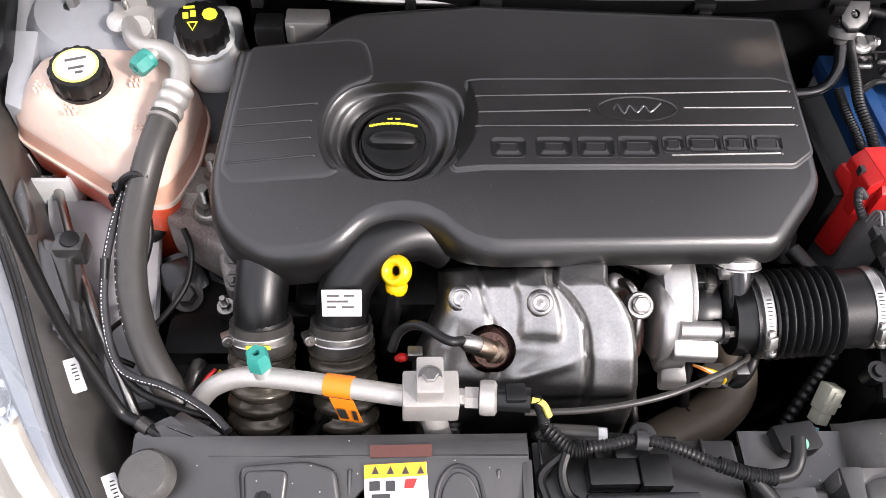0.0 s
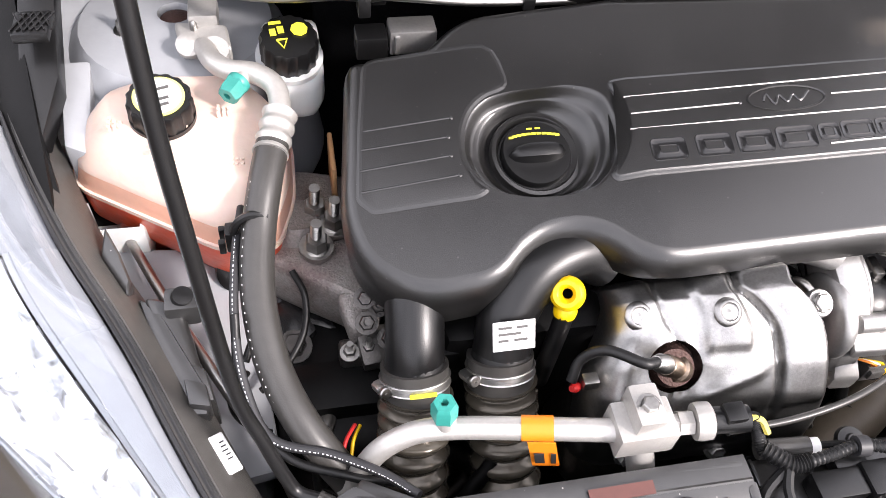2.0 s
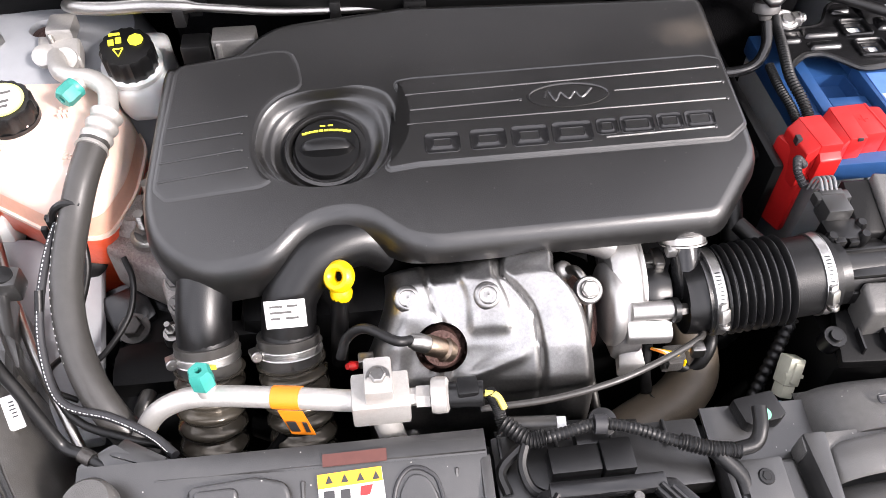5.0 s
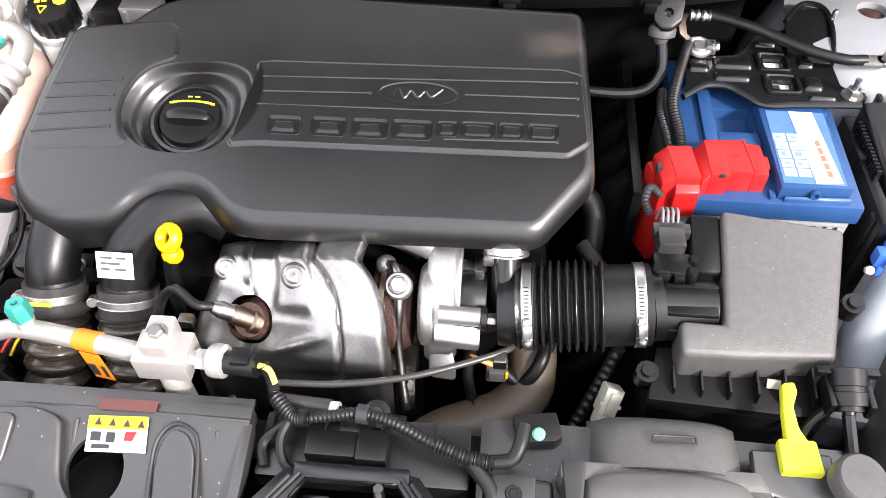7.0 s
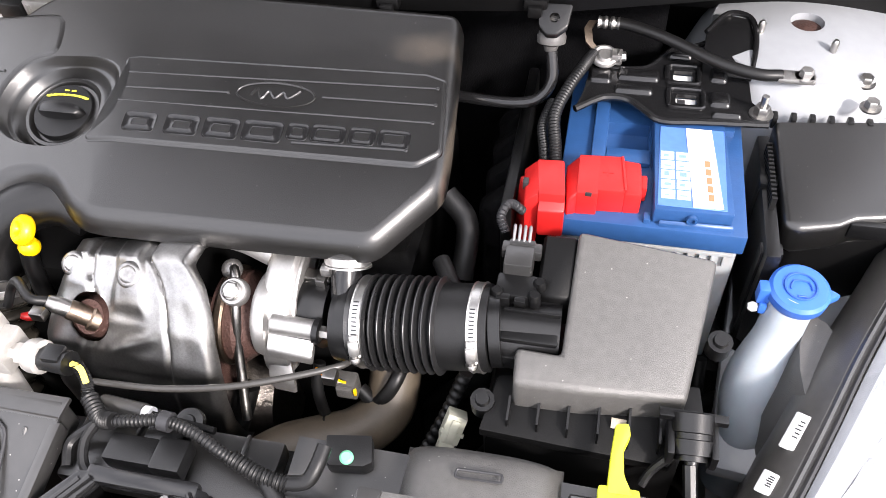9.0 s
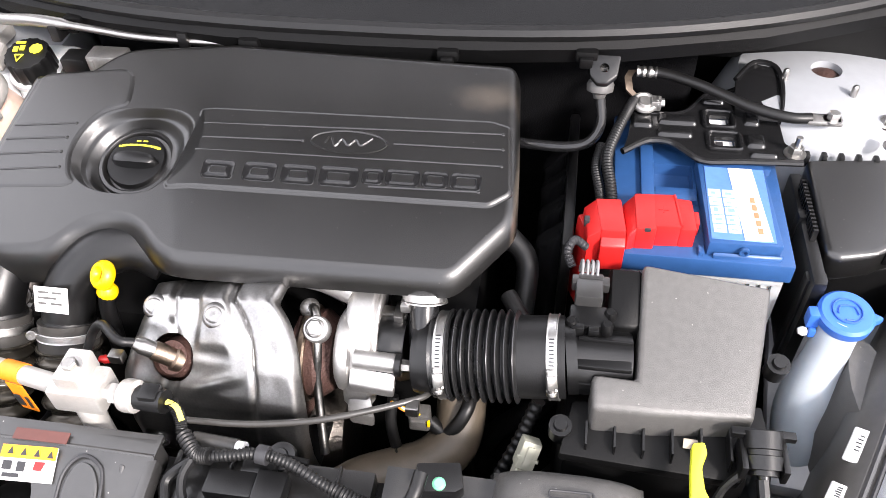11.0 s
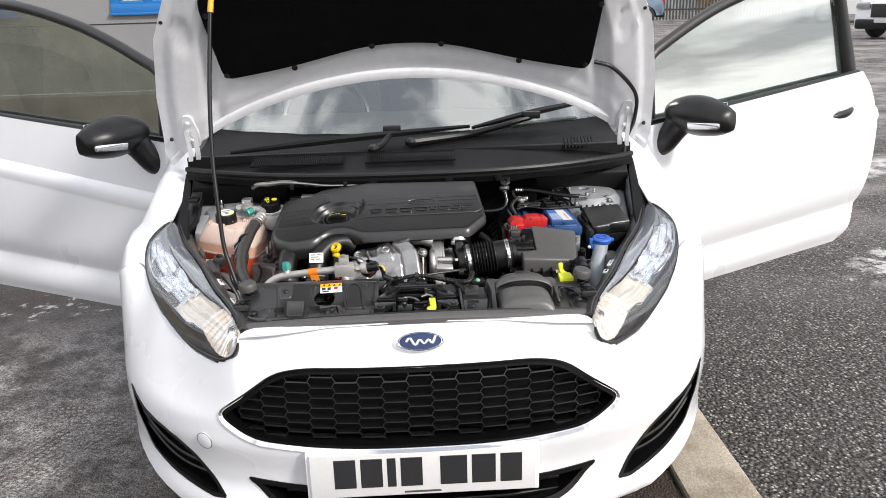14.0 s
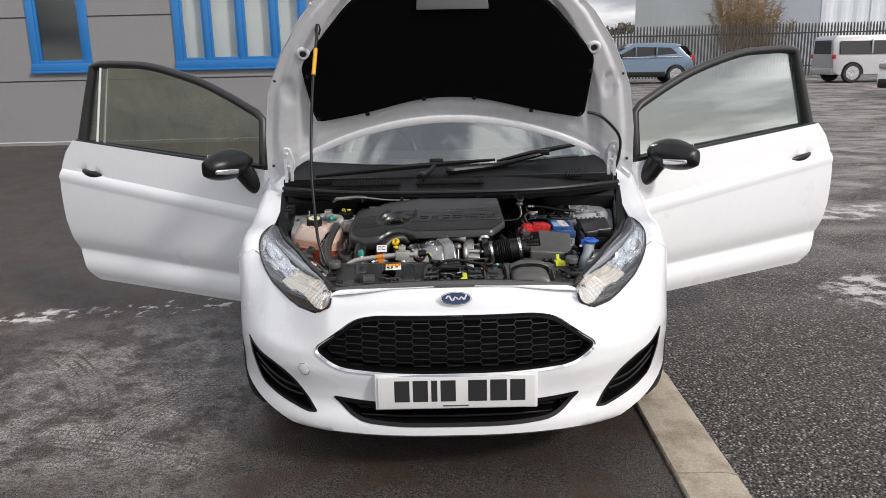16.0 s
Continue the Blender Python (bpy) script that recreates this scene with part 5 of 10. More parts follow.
for x in CX:
    yf, yb = cowl_front(x), 1.1 + 0.26 * abs(x / 0.73) ** 2.2
    cf.append([(x, yf + 0.012, 0.878), (x, yf, 0.884), (x, yf - 0.004, 0.902), (x, yf + 0.004, 0.909)])
    cr.append([(x, yf + 0.004, 0.9095), (x, yf + 0.015, 0.912), (x, yf + 0.03, 0.913), (x, yf + (yb - yf) * 0.35, 0.932), (x, yf + (yb - yf) * 0.7, 0.955), (x, yb, 0.986)])
cowl = part("cowl", thick(loft(cr, closed=False), 0.005), M_cowl, car, "black plastic cowl with slotted intakes")
# split from the cowl so that its shade can be put into a darker colour
part("front_wall", thick(loft(cf, closed=False), 0.004), M_dark, cowl, "front wall of the black cowl, near-black for its shade")
part("cowl_seal", tube([(x, cowl_front(x) + 0.01, 0.915) for x in CX], 0.009, 8, 3), M_rubber, cowl, "black rubber seal along the cowl")
for x0, x1 in ((-0.49, -0.214), (-0.135, 0.134)):
    n = 44
    for i in range(n):
        x = x0 + (x1 - x0) * i / n
        part("louvre", sloped([(x, 0.845, 0.9385), (x + 0.0025, 0.845, 0.9385), (x + 0.0025, 0.905, 0.952), (x, 0.905, 0.952)], 0.006, 0, 1), M_cowl, cowl, smooth=0)
    part("intake_frame", tube([(x0 - 0.006, 0.84, 0.936), (x1 + 0.004, 0.84, 0.936), (x1 + 0.004, 0.912, 0.951), (x0 - 0.006, 0.912, 0.951), (x0 - 0.006, 0.84, 0.936)], 0.003, 6, 1, bent=False), M_cowl, cowl)
part("side_intake", join(*[sloped([(0.5 + 0.012 * i, 0.93 + 0.004 * i, 0.943), (0.504 + 0.012 * i, 0.93 + 0.004 * i, 0.943), (0.51 + 0.012 * i, 1.0 + 0.004 * i, 0.965), (0.506 + 0.012 * i, 1.0 + 0.004 * i, 0.965)], 0.006, 0, 1) for i in range(9)]), M_cowl, cowl)
for x in (-0.345, -0.117, 0.11, 0.26):
    yf = cowl_front(x)
    part("clip", join(box(x - 0.012, x + 0.012, yf - 0.01, yf + 0.008, 0.89, 0.903, 0.003), box(x - 0.007, x + 0.007, yf - 0.016, yf - 0.008, 0.886, 0.898, 0.002)), M_dark, cowl)

# wipers
def wiper(px, py, pz, tip, blade0, blade1):
    w = part("wiper", tube([(px, py, pz), (px + (tip[0] - px) * 0.5, py + (tip[1] - py) * 0.5 - 0.005, pz + 0.012), tip], lambda t: 0.014 - 0.005 * t, 8, 6), M_rubber, car, "black wiper arm")
    part("pivot", lathe([(0.018, 0), (0.018, 0.012), (0.01, 0.02)], (px, py, pz - 0.005), (0, -0.2, 1), 16), M_black, w)
    part("blade", tube([blade0, Vector(blade0).lerp(Vector(blade1), 0.5) + Vector((0, -0.012, 0.006)), blade1], lambda t: 0.006 + 0.007 * math.sin(math.pi * t), 6, 8), M_rubber, w)
    part("blade_bracket", box(tip[0] - 0.03, tip[0] + 0.03, tip[1] - 0.012, tip[1] + 0.012, tip[2] - 0.005, tip[2] + 0.02, 0.005), M_black, w)


wiper(-0.12, 0.93, 0.96, (-0.06, 1.03, 1.0), (-0.58, 0.96, 0.96), (0.2, 1.065, 1.003))
wiper(0.0, 0.99, 0.968, (0.42, 1.14, 1.015), (0.21, 1.08, 0.995), (0.64, 1.28, 1.045))

# ---- open bonnet ----
PH = radians(60)
def bon(x, s, d=0.0):
    """A point of the open bonnet: x across, s from the hinge line towards its front edge, d to its outer side."""
    return Vector((x, 0.98 - s * math.cos(PH) + d * math.sin(PH), 0.96 + s * math.sin(PH) + d * math.cos(PH)))


def half_width(s):
    return lerp_table([(-0.06, 0.79), (0.03, 0.79), (0.22, 0.768), (0.42, 0.725), (0.6, 0.64), (0.75, 0.54), (0.85, 0.44), (0.92, 0.28), (0.95, 0.12)], s)


def rear_edge(u):
    return 0.265 * (1 - abs(u) ** 2.0) - 0.05 * abs(u) ** 6


US = [i / 12 - 1 for i in range(25)]
def bonnet_sheet(d, grow):
    rr = []
    for k in range(15):
        f = k / 14
        row = []
        for u in US:
            s0 = rear_edge(u) - 0.01
            s1 = 0.955 - 0.09 * abs(u) ** 2
            s = s0 + (s1 - s0) * f
            x = u * half_width(s) * grow
            row.append(bon(x, s, d + 0.05 * (1 - u * u) ** 0.5 * (1 - 0.3 * f) if d > 0.01 else d))
        rr.append(row)
    return rr
PADQ = rounded([(-0.575, 0.55), (-0.545, 0.29), (-0.36, 0.325), (-0.1, 0.4), (0.1, 0.4), (0.36, 0.325), (0.55, 0.285), (0.565, 0.57), (0.38, 0.79), (0.24, 0.885), (-0.24, 0.885), (-0.36, 0.81)], [0.04, 0.03, 0.1, 0.1, 0.1, 0.1, 0.03, 0.04, 0.06, 0.06, 0.06, 0.06])
def rib_height(x, s):
    """Relief of the pressed inner panel: a raised rim with troughs by the pad."""
    u = abs(x) / half_width(s)
    rim = 0.013 * ease(u, 0.79, 0.825) * (1 - ease(u, 0.925, 0.95))
    back = 0.005 * math.exp(-((s - rear_edge(x / half_width(s)) - 0.075) / 0.02) ** 2)
    pocket = ((abs(x) - 0.635) / 0.03) ** 2 + ((s - 0.44) / 0.055) ** 2
    trough = 0.008 * math.exp(-((u - 0.755) / 0.02) ** 2)
    return -rim - back + trough + 0.009 * (1 - ease(pocket, 0.7, 1.1))
inner_rows = []
for k in range(41):
    f = k / 40
    row = []
    for i in range(161):
        u = i / 80 - 1
        s0, s1 = rear_edge(u), 0.945 - 0.09 * abs(u) ** 2
        s = s0 + (s1 - s0) * f
        x = u * half_width(s) * 0.995
        row.append(bon(x, s, 0.004 + rib_height(x, s)))
    inner_rows.append(row)
bonnet = part("bonnet", thick(loft(inner_rows, closed=False), 0.002), M_inner, car, "open bonnet with painted inner frame")
part("outer_skin", thick(loft(bonnet_sheet(0.03, 1.0), closed=False), 0.003), M_white, bonnet)
part("insulation_pad", loft([[bon(x, s, -0.006) for x, s in PADQ], [bon(x * 0.985, 0.58 + (s - 0.58) * 0.98, -0.024) for x, s in PADQ]]), M_pad, bonnet, "black felt insulation pad", 60)
for x, s in ((-0.53, 0.302), (-0.33, 0.322), (-0.1, 0.388), (0.1, 0.388), (0.33, 0.322), (0.53, 0.3), (-0.55, 0.5), (0.55, 0.5)):
    part("clip", lathe([(0.009, 0), (0.009, 0.004), (0.006, 0.006)], bon(x, s + 0.008, -0.02), bon(0, 0, -1) - bon(0, 0, 0), 12), M_black, bonnet)
for s_ in (-1, 1):
    for x, s in ((0.755, 0.066), (0.5, 0.8)):
        part("rubber_stop", lathe([(0.006, 0), (0.006, 0.005), (0.004, 0.007)], bon(s_ * x, s, -0.001 + rib_height(x, s)), bon(0, 0, -1) - bon(0, 0, 0), 12), M_ink if s < 0.5 else M_label, bonnet)
    down = bon(0, 0, -1) - bon(0, 0, 0)
    plate = rounded([(0.664, 0.045), (0.7, 0.035), (0.712, 0.1), (0.7, 0.165), (0.672, 0.165), (0.66, 0.1)], 0.012, 3)
    hinge = part("hinge", loft([[bon(s_ * x, q, -0.012) for x, q in plate], [bon(s_ * x, q, -0.018) for x, q in plate], [bon(s_ * x, q, -0.02) for x, q in inset(plate, 0.002)]]), M_inner, bonnet, "painted steel hinge plate and arms")
    for dx, foot in ((-0.012, (0.688, 0.95, 0.84)), (0.012, (0.712, 0.98, 0.86))):
        arm = [bon(s_ * (0.686 + dx), 0.11, -0.024), bon(s_ * (0.69 + dx), 0.03, -0.03), Vector((s_ * (0.7 + dx), 0.965, 0.915)), Vector((s_ * foot[0], foot[1], foot[2]))]
        w_ = Vector((0.007, 0, 0))
        part("arm", loft([[p - w_, p + w_, p + w_ + Vector((0, 0.004, -0.001)), p - w_ + Vector((0, 0.004, -0.001))] for p in smooth_path(arm, 6)]), M_inner, hinge)
    for q in (0.075, 0.14):
        part("bolt", hexbolt(bon(s_ * 0.686, q, -0.024), down, 0.0065, 0.006), M_inner, hinge)
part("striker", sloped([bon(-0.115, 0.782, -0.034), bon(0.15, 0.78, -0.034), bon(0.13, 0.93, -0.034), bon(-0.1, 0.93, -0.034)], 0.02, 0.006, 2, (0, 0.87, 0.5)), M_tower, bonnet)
# pressed pockets and holes round the rim
for s_ in (-1, 1):
    for x, s, a in ((0.685, 0.477, 0.0),):
        dp_ = 0.004 + rib_height(x + 0.3 * a, s)
        part("drain_hole", lathe([(0.0055, 0), (0.0055, 0.0012)], bon(s_ * (x + 0.3 * a), s, dp_ - 0.002), bon(0, 0, -1) - bon(0, 0, 0), 14), M_ink, bonnet)
for s_ in (-1, 1):
    boss = part("pressed_boss", lathe([(0.03, -0.004), (0.027, 0.006), (0.021, 0.011), (0.015, 0.011), (0.012, 0.006)], bon(s_ * 0.554, 0.603, -0.008), bon(0, 0, -1) - bon(0, 0, 0), 28), M_inner, bonnet, smooth=60)
    part("hole", lathe([(0.012, 0), (0.011, 0.002)], bon(s_ * 0.554, 0.603, -0.0165), bon(0, 0, -1) - bon(0, 0, 0), 20), M_ink, boss)
part("rear_flange", thick(loft([[bon(u * half_width(rear_edge(u) + d) * 0.985, rear_edge(u) + d, e) for u in US] for d, e in ((0.003, 0.0), (0.004, -0.0065), (0.03, -0.008), (0.034, -0.003), (0.037, 0.004))], closed=False), 0.003), M_inner, bonnet, smooth=60)
part("washer_hose", tube([bon(0.56, 0.31, -0.012), bon(0.62, 0.29, -0.02), bon(0.7, 0.2, -0.025), bon(0.715, 0.1, -0.025), (0.71, 0.97, 0.96), (0.69, 0.93, 0.9)], 0.006, 8, 6), M_rubber, bonnet, "thin black washer hose")

rod = thing("prop_rod", (-0.45, 0.24, 0.7), "thin black bonnet prop rod with yellow grip", "prop rod")
RB, RT = Vector((-0.494, 0.388, 0.825)), bon(-0.483, 0.713, -0.03)
part("shaft", tube([(-0.418, 0.326, 0.721), (-0.44, 0.34, 0.724), (-0.458, 0.349, 0.725), (-0.467, 0.357, 0.738), (-0.481, 0.373, 0.778), RB, (-0.504, 0.417, 0.935), (-0.512, 0.453, 1.05), (-0.512, 0.497, 1.2), (-0.5, 0.553, 1.4), RT], 0.0056, 10, 8), M_black, rod)
part("pivot", tube([(-0.444, 0.3425, 0.7245), (-0.434, 0.336, 0.7235)], 0.007, 10, 1), M_stud, rod)
part("grip", tube([(-0.5, 0.553, 1.4), RT.lerp(Vector((-0.5, 0.553, 1.4)), 0.42)], 0.0075, 10, 2), mat("yellow_sleeve", (0.75, 0.42, 0.03), 0.5, 0, 0.08, 30), rod, "yellow rubber grip")
part("tip", lathe([(0.008, 0), (0.012, 0.02), (0.006, 0.04)], RT - Vector((0, 0, 0.02)), (RT - RB), 12), M_black, rod)


# ---- open doors ----
M_gloss0 = mat("black_window_trim", (0.011, 0.0105, 0.01), 0.42, 0, 0.1, 30, 0, 300, 0.7)
def door(s, hinge, angle):
    """A door swung open about its front edge; local u runs along it from the hinge, v to its outer side."""
    a = radians(angle)
    ux, vx = Vector((s * math.sin(a), math.cos(a), 0)), Vector((s * math.cos(a), -math.sin(a), 0))
    def at(u, z, v=0.0):
        return Vector((s * hinge[0], hinge[1], 0)) + ux * u + vx * v + Vector((0, 0, z))
    def bulge(u, z):
        return 0.05 * math.sin(math.pi * min(1, max(0, (z - 0.22) / 0.85)))
    cols = []
    for i in range(61):
        t = i / 60
        zb = 0.33 - 0.018 * t
        zt = 0.955 + 0.09 * t
        col = []
        for k in range(61):
            zc = 0.735 + 0.12 * t
            z = zb + (zc - zb) * k / 40 if k < 40 else zc + 0.024 * (k - 40) / 6 if k < 46 else zc + 0.024 + (zt - zc - 0.024) * (k - 46) / 14
            u = t * lerp_table([(0.312, 1.235), (0.36, 1.3), (0.42, 1.345), (0.63, 1.408), (0.8, 1.43), (0.91, 1.433), (0.98, 1.405), (1.045, 1.35)], z)
            q = min(1, max(0, (z - (0.735 + 0.12 * t)) / 0.024))
            crease = 0.006 * math.exp(-((z - (0.738 + 0.12 * t)) / 0.014) ** 2) - 0.012 * q * q * (3 - 2 * q)
            dish = -0.02 * math.exp(-((z - (0.45 + 0.02 * t)) / 0.05) ** 2) + 0.012 * math.exp(-((z - 0.37) / 0.035) ** 2)
            cup = 0.016 * (1 - ease(((u - 1.19) / 0.1) ** 2 + ((z - 0.886 - 0.12 * (u - 1.19)) / 0.034) ** 2, 0.35, 1.0))
            col.append(at(u, z, 0.045 + bulge(u, z) + crease + dish - cup))
        cols.append(col)
    d = part("door", thick(loft(cols, closed=False), 0.05), M_white, car, "white open door with black trim")
    top = [(0.06, 0.96), (0.062, 1.18), (0.1, 1.212), (0.3, 1.297), (0.5, 1.365), (0.8, 1.431), (1.05, 1.446), (1.17, 1.446), (1.235, 1.436), (1.285, 1.25), (1.33, 1.05)]
    fr = [at(u, z, 0.045 - 0.12 * (z - 0.95)) for u, z in top]
    pts = fr[:2] + smooth_path(fr[2:9], 4)
    part("window_frame", tube(pts, 0.02, 10, 1, bent=False), M_gloss0, d, "black window frame")
    part("rear_post", tube([at(1.238, 1.44, -0.013), at(1.285, 1.25, 0.009), at(1.332, 1.045, 0.034)], lambda t: 0.022 + 0.008 * t, 10, 4), M_gloss0, d, "black window post")
    part("belt_seal", tube([at(0.0, 0.965, 0.075), at(0.7, 1.008, 0.08), at(1.34, 1.048, 0.065)], 0.013, 8, 6), M_black, d)
    if s < 0:
        part("quarter_light_bar", tube([at(1.2, 1.04, 0.05), at(1.165, 1.43, 0.0)], 0.006, 8, 1), M_label, d)
    bm = bmesh.new()
    ol = [(0.07, 0.95)] + top[1:9] + [(1.32, 1.03)]
    bm.faces.new([bm.verts.new(at(u, z, 0.035 - 0.12 * (z - 0.95))) for u, z in ol])
    part("glass", thick(bm, 0.004), M_dglass, d, "tinted door glass")
    hw_ = []
    for k in range(17):
        q = k / 16
        c = at(1.075 + 0.225 * q, 0.866 + 0.03 * q, 0.088 + 0.03 * math.sin(math.pi * q) ** 0.7)
        r = 0.005 + 0.015 * math.sin(math.pi * min(1, 0.06 + 0.88 * q)) ** 0.6
        hw_.append([c + Vector((0, 0, 1)) * (r * math.cos(b)) + vx * (0.55 * r * math.sin(b)) for b in (2 * math.pi * j / 14 for j in range(14))])
    part("handle", loft(hw_), M_black, d, "black door handle", 60)
    part("lock_cap", lathe([(0.014, 0), (0.014, 0.006), (0.011, 0.009)], at(1.062, 0.866, 0.078), tuple(vx), 20), M_black, d)
    # mirror
    rings = []
    for k in range(13):
        t = k / 12
        w = math.sin(math.pi * (0.1 + 0.82 * t)) ** 0.55
        c = at(0.115 + 0.015 * t, 1.005 - 0.012 * t, 0.1 + 0.25 * t)
        rings.append([c + Vector((0, 0, 1)) * (0.07 * w * math.sin(b)) - ux * (0.09 * w * math.cos(b) * (1 if math.cos(b) > 0 else 0.25)) for b in (2 * math.pi * j / 20 for j in range(20))])
    mir = part("door_mirror", loft(rings), M_black, d, "black door mirror", 60)
    part("stalk", tube([at(0.06, 0.875, 0.09), at(0.065, 0.9, 0.115), at(0.085, 0.95, 0.14), at(0.1, 0.99, 0.17)], lambda t: 0.036 + 0.014 * t, 14, 5), M_black, d)
    part("indicator", sloped([at(0.045, 0.962, 0.235), at(0.075, 0.97, 0.338), at(0.075, 0.99, 0.338), at(0.038, 0.986, 0.235)], 0.012, 0.003, 1, tuple(-ux)), M_satin, d, "silver indicator lens")
    part("reflecting_glass", sloped([at(0.14, 0.95, 0.13), at(0.14, 0.95, 0.31), at(0.14, 1.05, 0.31), at(0.14, 1.05, 0.13)], 0.003, 0.001, 1, tuple(ux)), M_chrome, d)


door(1, (0.8, 1.27), 59)
door(-1, (0.8, 1.27), 61)
# ---- engine bay: shell ----
bay = thing("engine_bay", (0, 0.5, 0.25), "engine bay of a white hatchback, its depth shaded by near-black colour", "engine bay", kind="structure")
# tray, bulkheads and closing pieces: near-black colour stands in for deep shade
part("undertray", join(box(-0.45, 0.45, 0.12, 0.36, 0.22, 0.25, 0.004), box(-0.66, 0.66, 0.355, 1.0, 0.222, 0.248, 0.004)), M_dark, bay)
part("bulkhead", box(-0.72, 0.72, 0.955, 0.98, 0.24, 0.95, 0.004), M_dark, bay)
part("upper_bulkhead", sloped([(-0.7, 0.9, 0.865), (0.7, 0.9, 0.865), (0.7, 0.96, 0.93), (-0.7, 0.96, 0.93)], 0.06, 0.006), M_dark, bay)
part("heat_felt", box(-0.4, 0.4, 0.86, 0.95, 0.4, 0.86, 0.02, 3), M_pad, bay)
for s in (1, -1):
    # white sheet metal, its shade under the bonnet put into the paint's colour
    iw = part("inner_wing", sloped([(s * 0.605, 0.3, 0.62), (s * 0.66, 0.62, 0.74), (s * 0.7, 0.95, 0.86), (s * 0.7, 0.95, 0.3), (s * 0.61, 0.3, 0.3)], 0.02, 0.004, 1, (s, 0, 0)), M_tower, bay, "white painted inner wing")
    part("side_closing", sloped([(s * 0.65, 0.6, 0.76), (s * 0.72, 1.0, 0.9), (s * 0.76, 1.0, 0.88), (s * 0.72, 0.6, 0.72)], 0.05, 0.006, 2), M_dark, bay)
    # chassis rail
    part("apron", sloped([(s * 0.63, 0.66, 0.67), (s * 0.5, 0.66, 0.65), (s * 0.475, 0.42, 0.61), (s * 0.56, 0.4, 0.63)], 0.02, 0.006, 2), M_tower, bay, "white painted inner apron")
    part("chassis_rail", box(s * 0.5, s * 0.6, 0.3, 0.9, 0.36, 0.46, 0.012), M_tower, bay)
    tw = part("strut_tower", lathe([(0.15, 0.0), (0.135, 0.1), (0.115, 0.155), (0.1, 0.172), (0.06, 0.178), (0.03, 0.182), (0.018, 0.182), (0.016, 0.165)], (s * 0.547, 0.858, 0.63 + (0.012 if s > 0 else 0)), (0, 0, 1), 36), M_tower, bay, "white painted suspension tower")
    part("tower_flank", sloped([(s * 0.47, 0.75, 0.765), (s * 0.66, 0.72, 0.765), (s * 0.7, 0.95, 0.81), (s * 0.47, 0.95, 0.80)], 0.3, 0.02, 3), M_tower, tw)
    part("tower_cap", lathe([(0.017, 0), (0.017, 0.004), (0.009, 0.008)], (s * 0.547, 0.858, 0.80 + (0.012 if s > 0 else 0)), (0, 0, 1), 20), M_rust, tw)
    for k, (dx, dy) in enumerate(((-0.05, -0.02), (0.022, -0.048), (0.018, 0.05))):
        part("stud", join(hexbolt((s * 0.547 + dx, 0.858 + dy, 0.808), (0, 0, 1), 0.008, 0.012), lathe([(0.004, 0), (0.004, 0.012), (0.002, 0.015)], (s * 0.547 + dx, 0.858 + dy, 0.82), (0, 0, 1), 8)), M_steel, tw)
part("tower_slot", box(-0.567, -0.505, 0.808, 0.825, 0.795, 0.8, 0.001), M_ink, bay)
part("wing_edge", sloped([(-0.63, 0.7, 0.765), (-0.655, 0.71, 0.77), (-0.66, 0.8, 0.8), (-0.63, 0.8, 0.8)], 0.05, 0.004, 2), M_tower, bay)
# black corner bracket with a cross-hatched head by the wing
wb = part("wing_bracket", join(sloped([(-0.69, 0.86, 0.86), (-0.655, 0.86, 0.86), (-0.652, 0.76, 0.815), (-0.67, 0.7, 0.785), (-0.682, 0.7, 0.785), (-0.69, 0.78, 0.82)], 0.03, 0.004, 2), sloped([(-0.668, 0.7, 0.786), (-0.682, 0.7, 0.786), (-0.655, 0.6, 0.745), (-0.64, 0.61, 0.745)], 0.02, 0.004, 2), box(-0.685, -0.652, 0.77, 0.808, 0.845, 0.856, 0.003)), M_black, bay, "dusty black corner bracket")
for k in range(5):
    for dy in (-1, 1):
        x = -0.681 + 0.0062 * k
        part("hatch_rib", tube([(x - 0.004, 0.789 - dy * 0.014, 0.857), (x + 0.008, 0.789 + dy * 0.014, 0.857)], 0.0011, 4, 1), M_black, wb)
part("cooling_pack", box(-0.36, 0.36, 0.3, 0.345, 0.3, 0.66, 0.008), M_dark, bay, "dark radiator pack")
for k in range(2):
    part("wing_bolt", hexbolt((0.6, 0.735 + 0.04 * k, 0.81), (0, 0, 1), 0.007, 0.008), M_steel, bay)

# engine block under the cover
eng = thing("engine", (-0.1, 0.58, 0.3), "oily diesel engine block with cast brackets, masses near-black for shade", "engine")
# block, head and gearbox masses: the depth's shade is put into near-black
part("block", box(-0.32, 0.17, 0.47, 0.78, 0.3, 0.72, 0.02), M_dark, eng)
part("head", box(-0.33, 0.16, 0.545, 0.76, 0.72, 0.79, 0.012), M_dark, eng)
gb = part("gearbox_casting", join(sloped([(-0.475, 0.6, 0.705), (-0.44, 0.575, 0.705), (-0.39, 0.545, 0.7), (-0.36, 0.56, 0.69), (-0.37, 0.7, 0.71), (-0.44, 0.72, 0.71), (-0.475, 0.68, 0.7)], 0.07, 0.014, 3), sloped([(-0.41, 0.555, 0.7), (-0.365, 0.56, 0.695), (-0.372, 0.525, 0.675), (-0.4, 0.52, 0.68)], 0.03, 0.008, 3), lathe([(0.035, 0), (0.03, 0.02), (0.02, 0.03)], (-0.44, 0.64, 0.69), (0, 0, 1), 20)), M_cast, eng, "oily grey casting with red sealant")
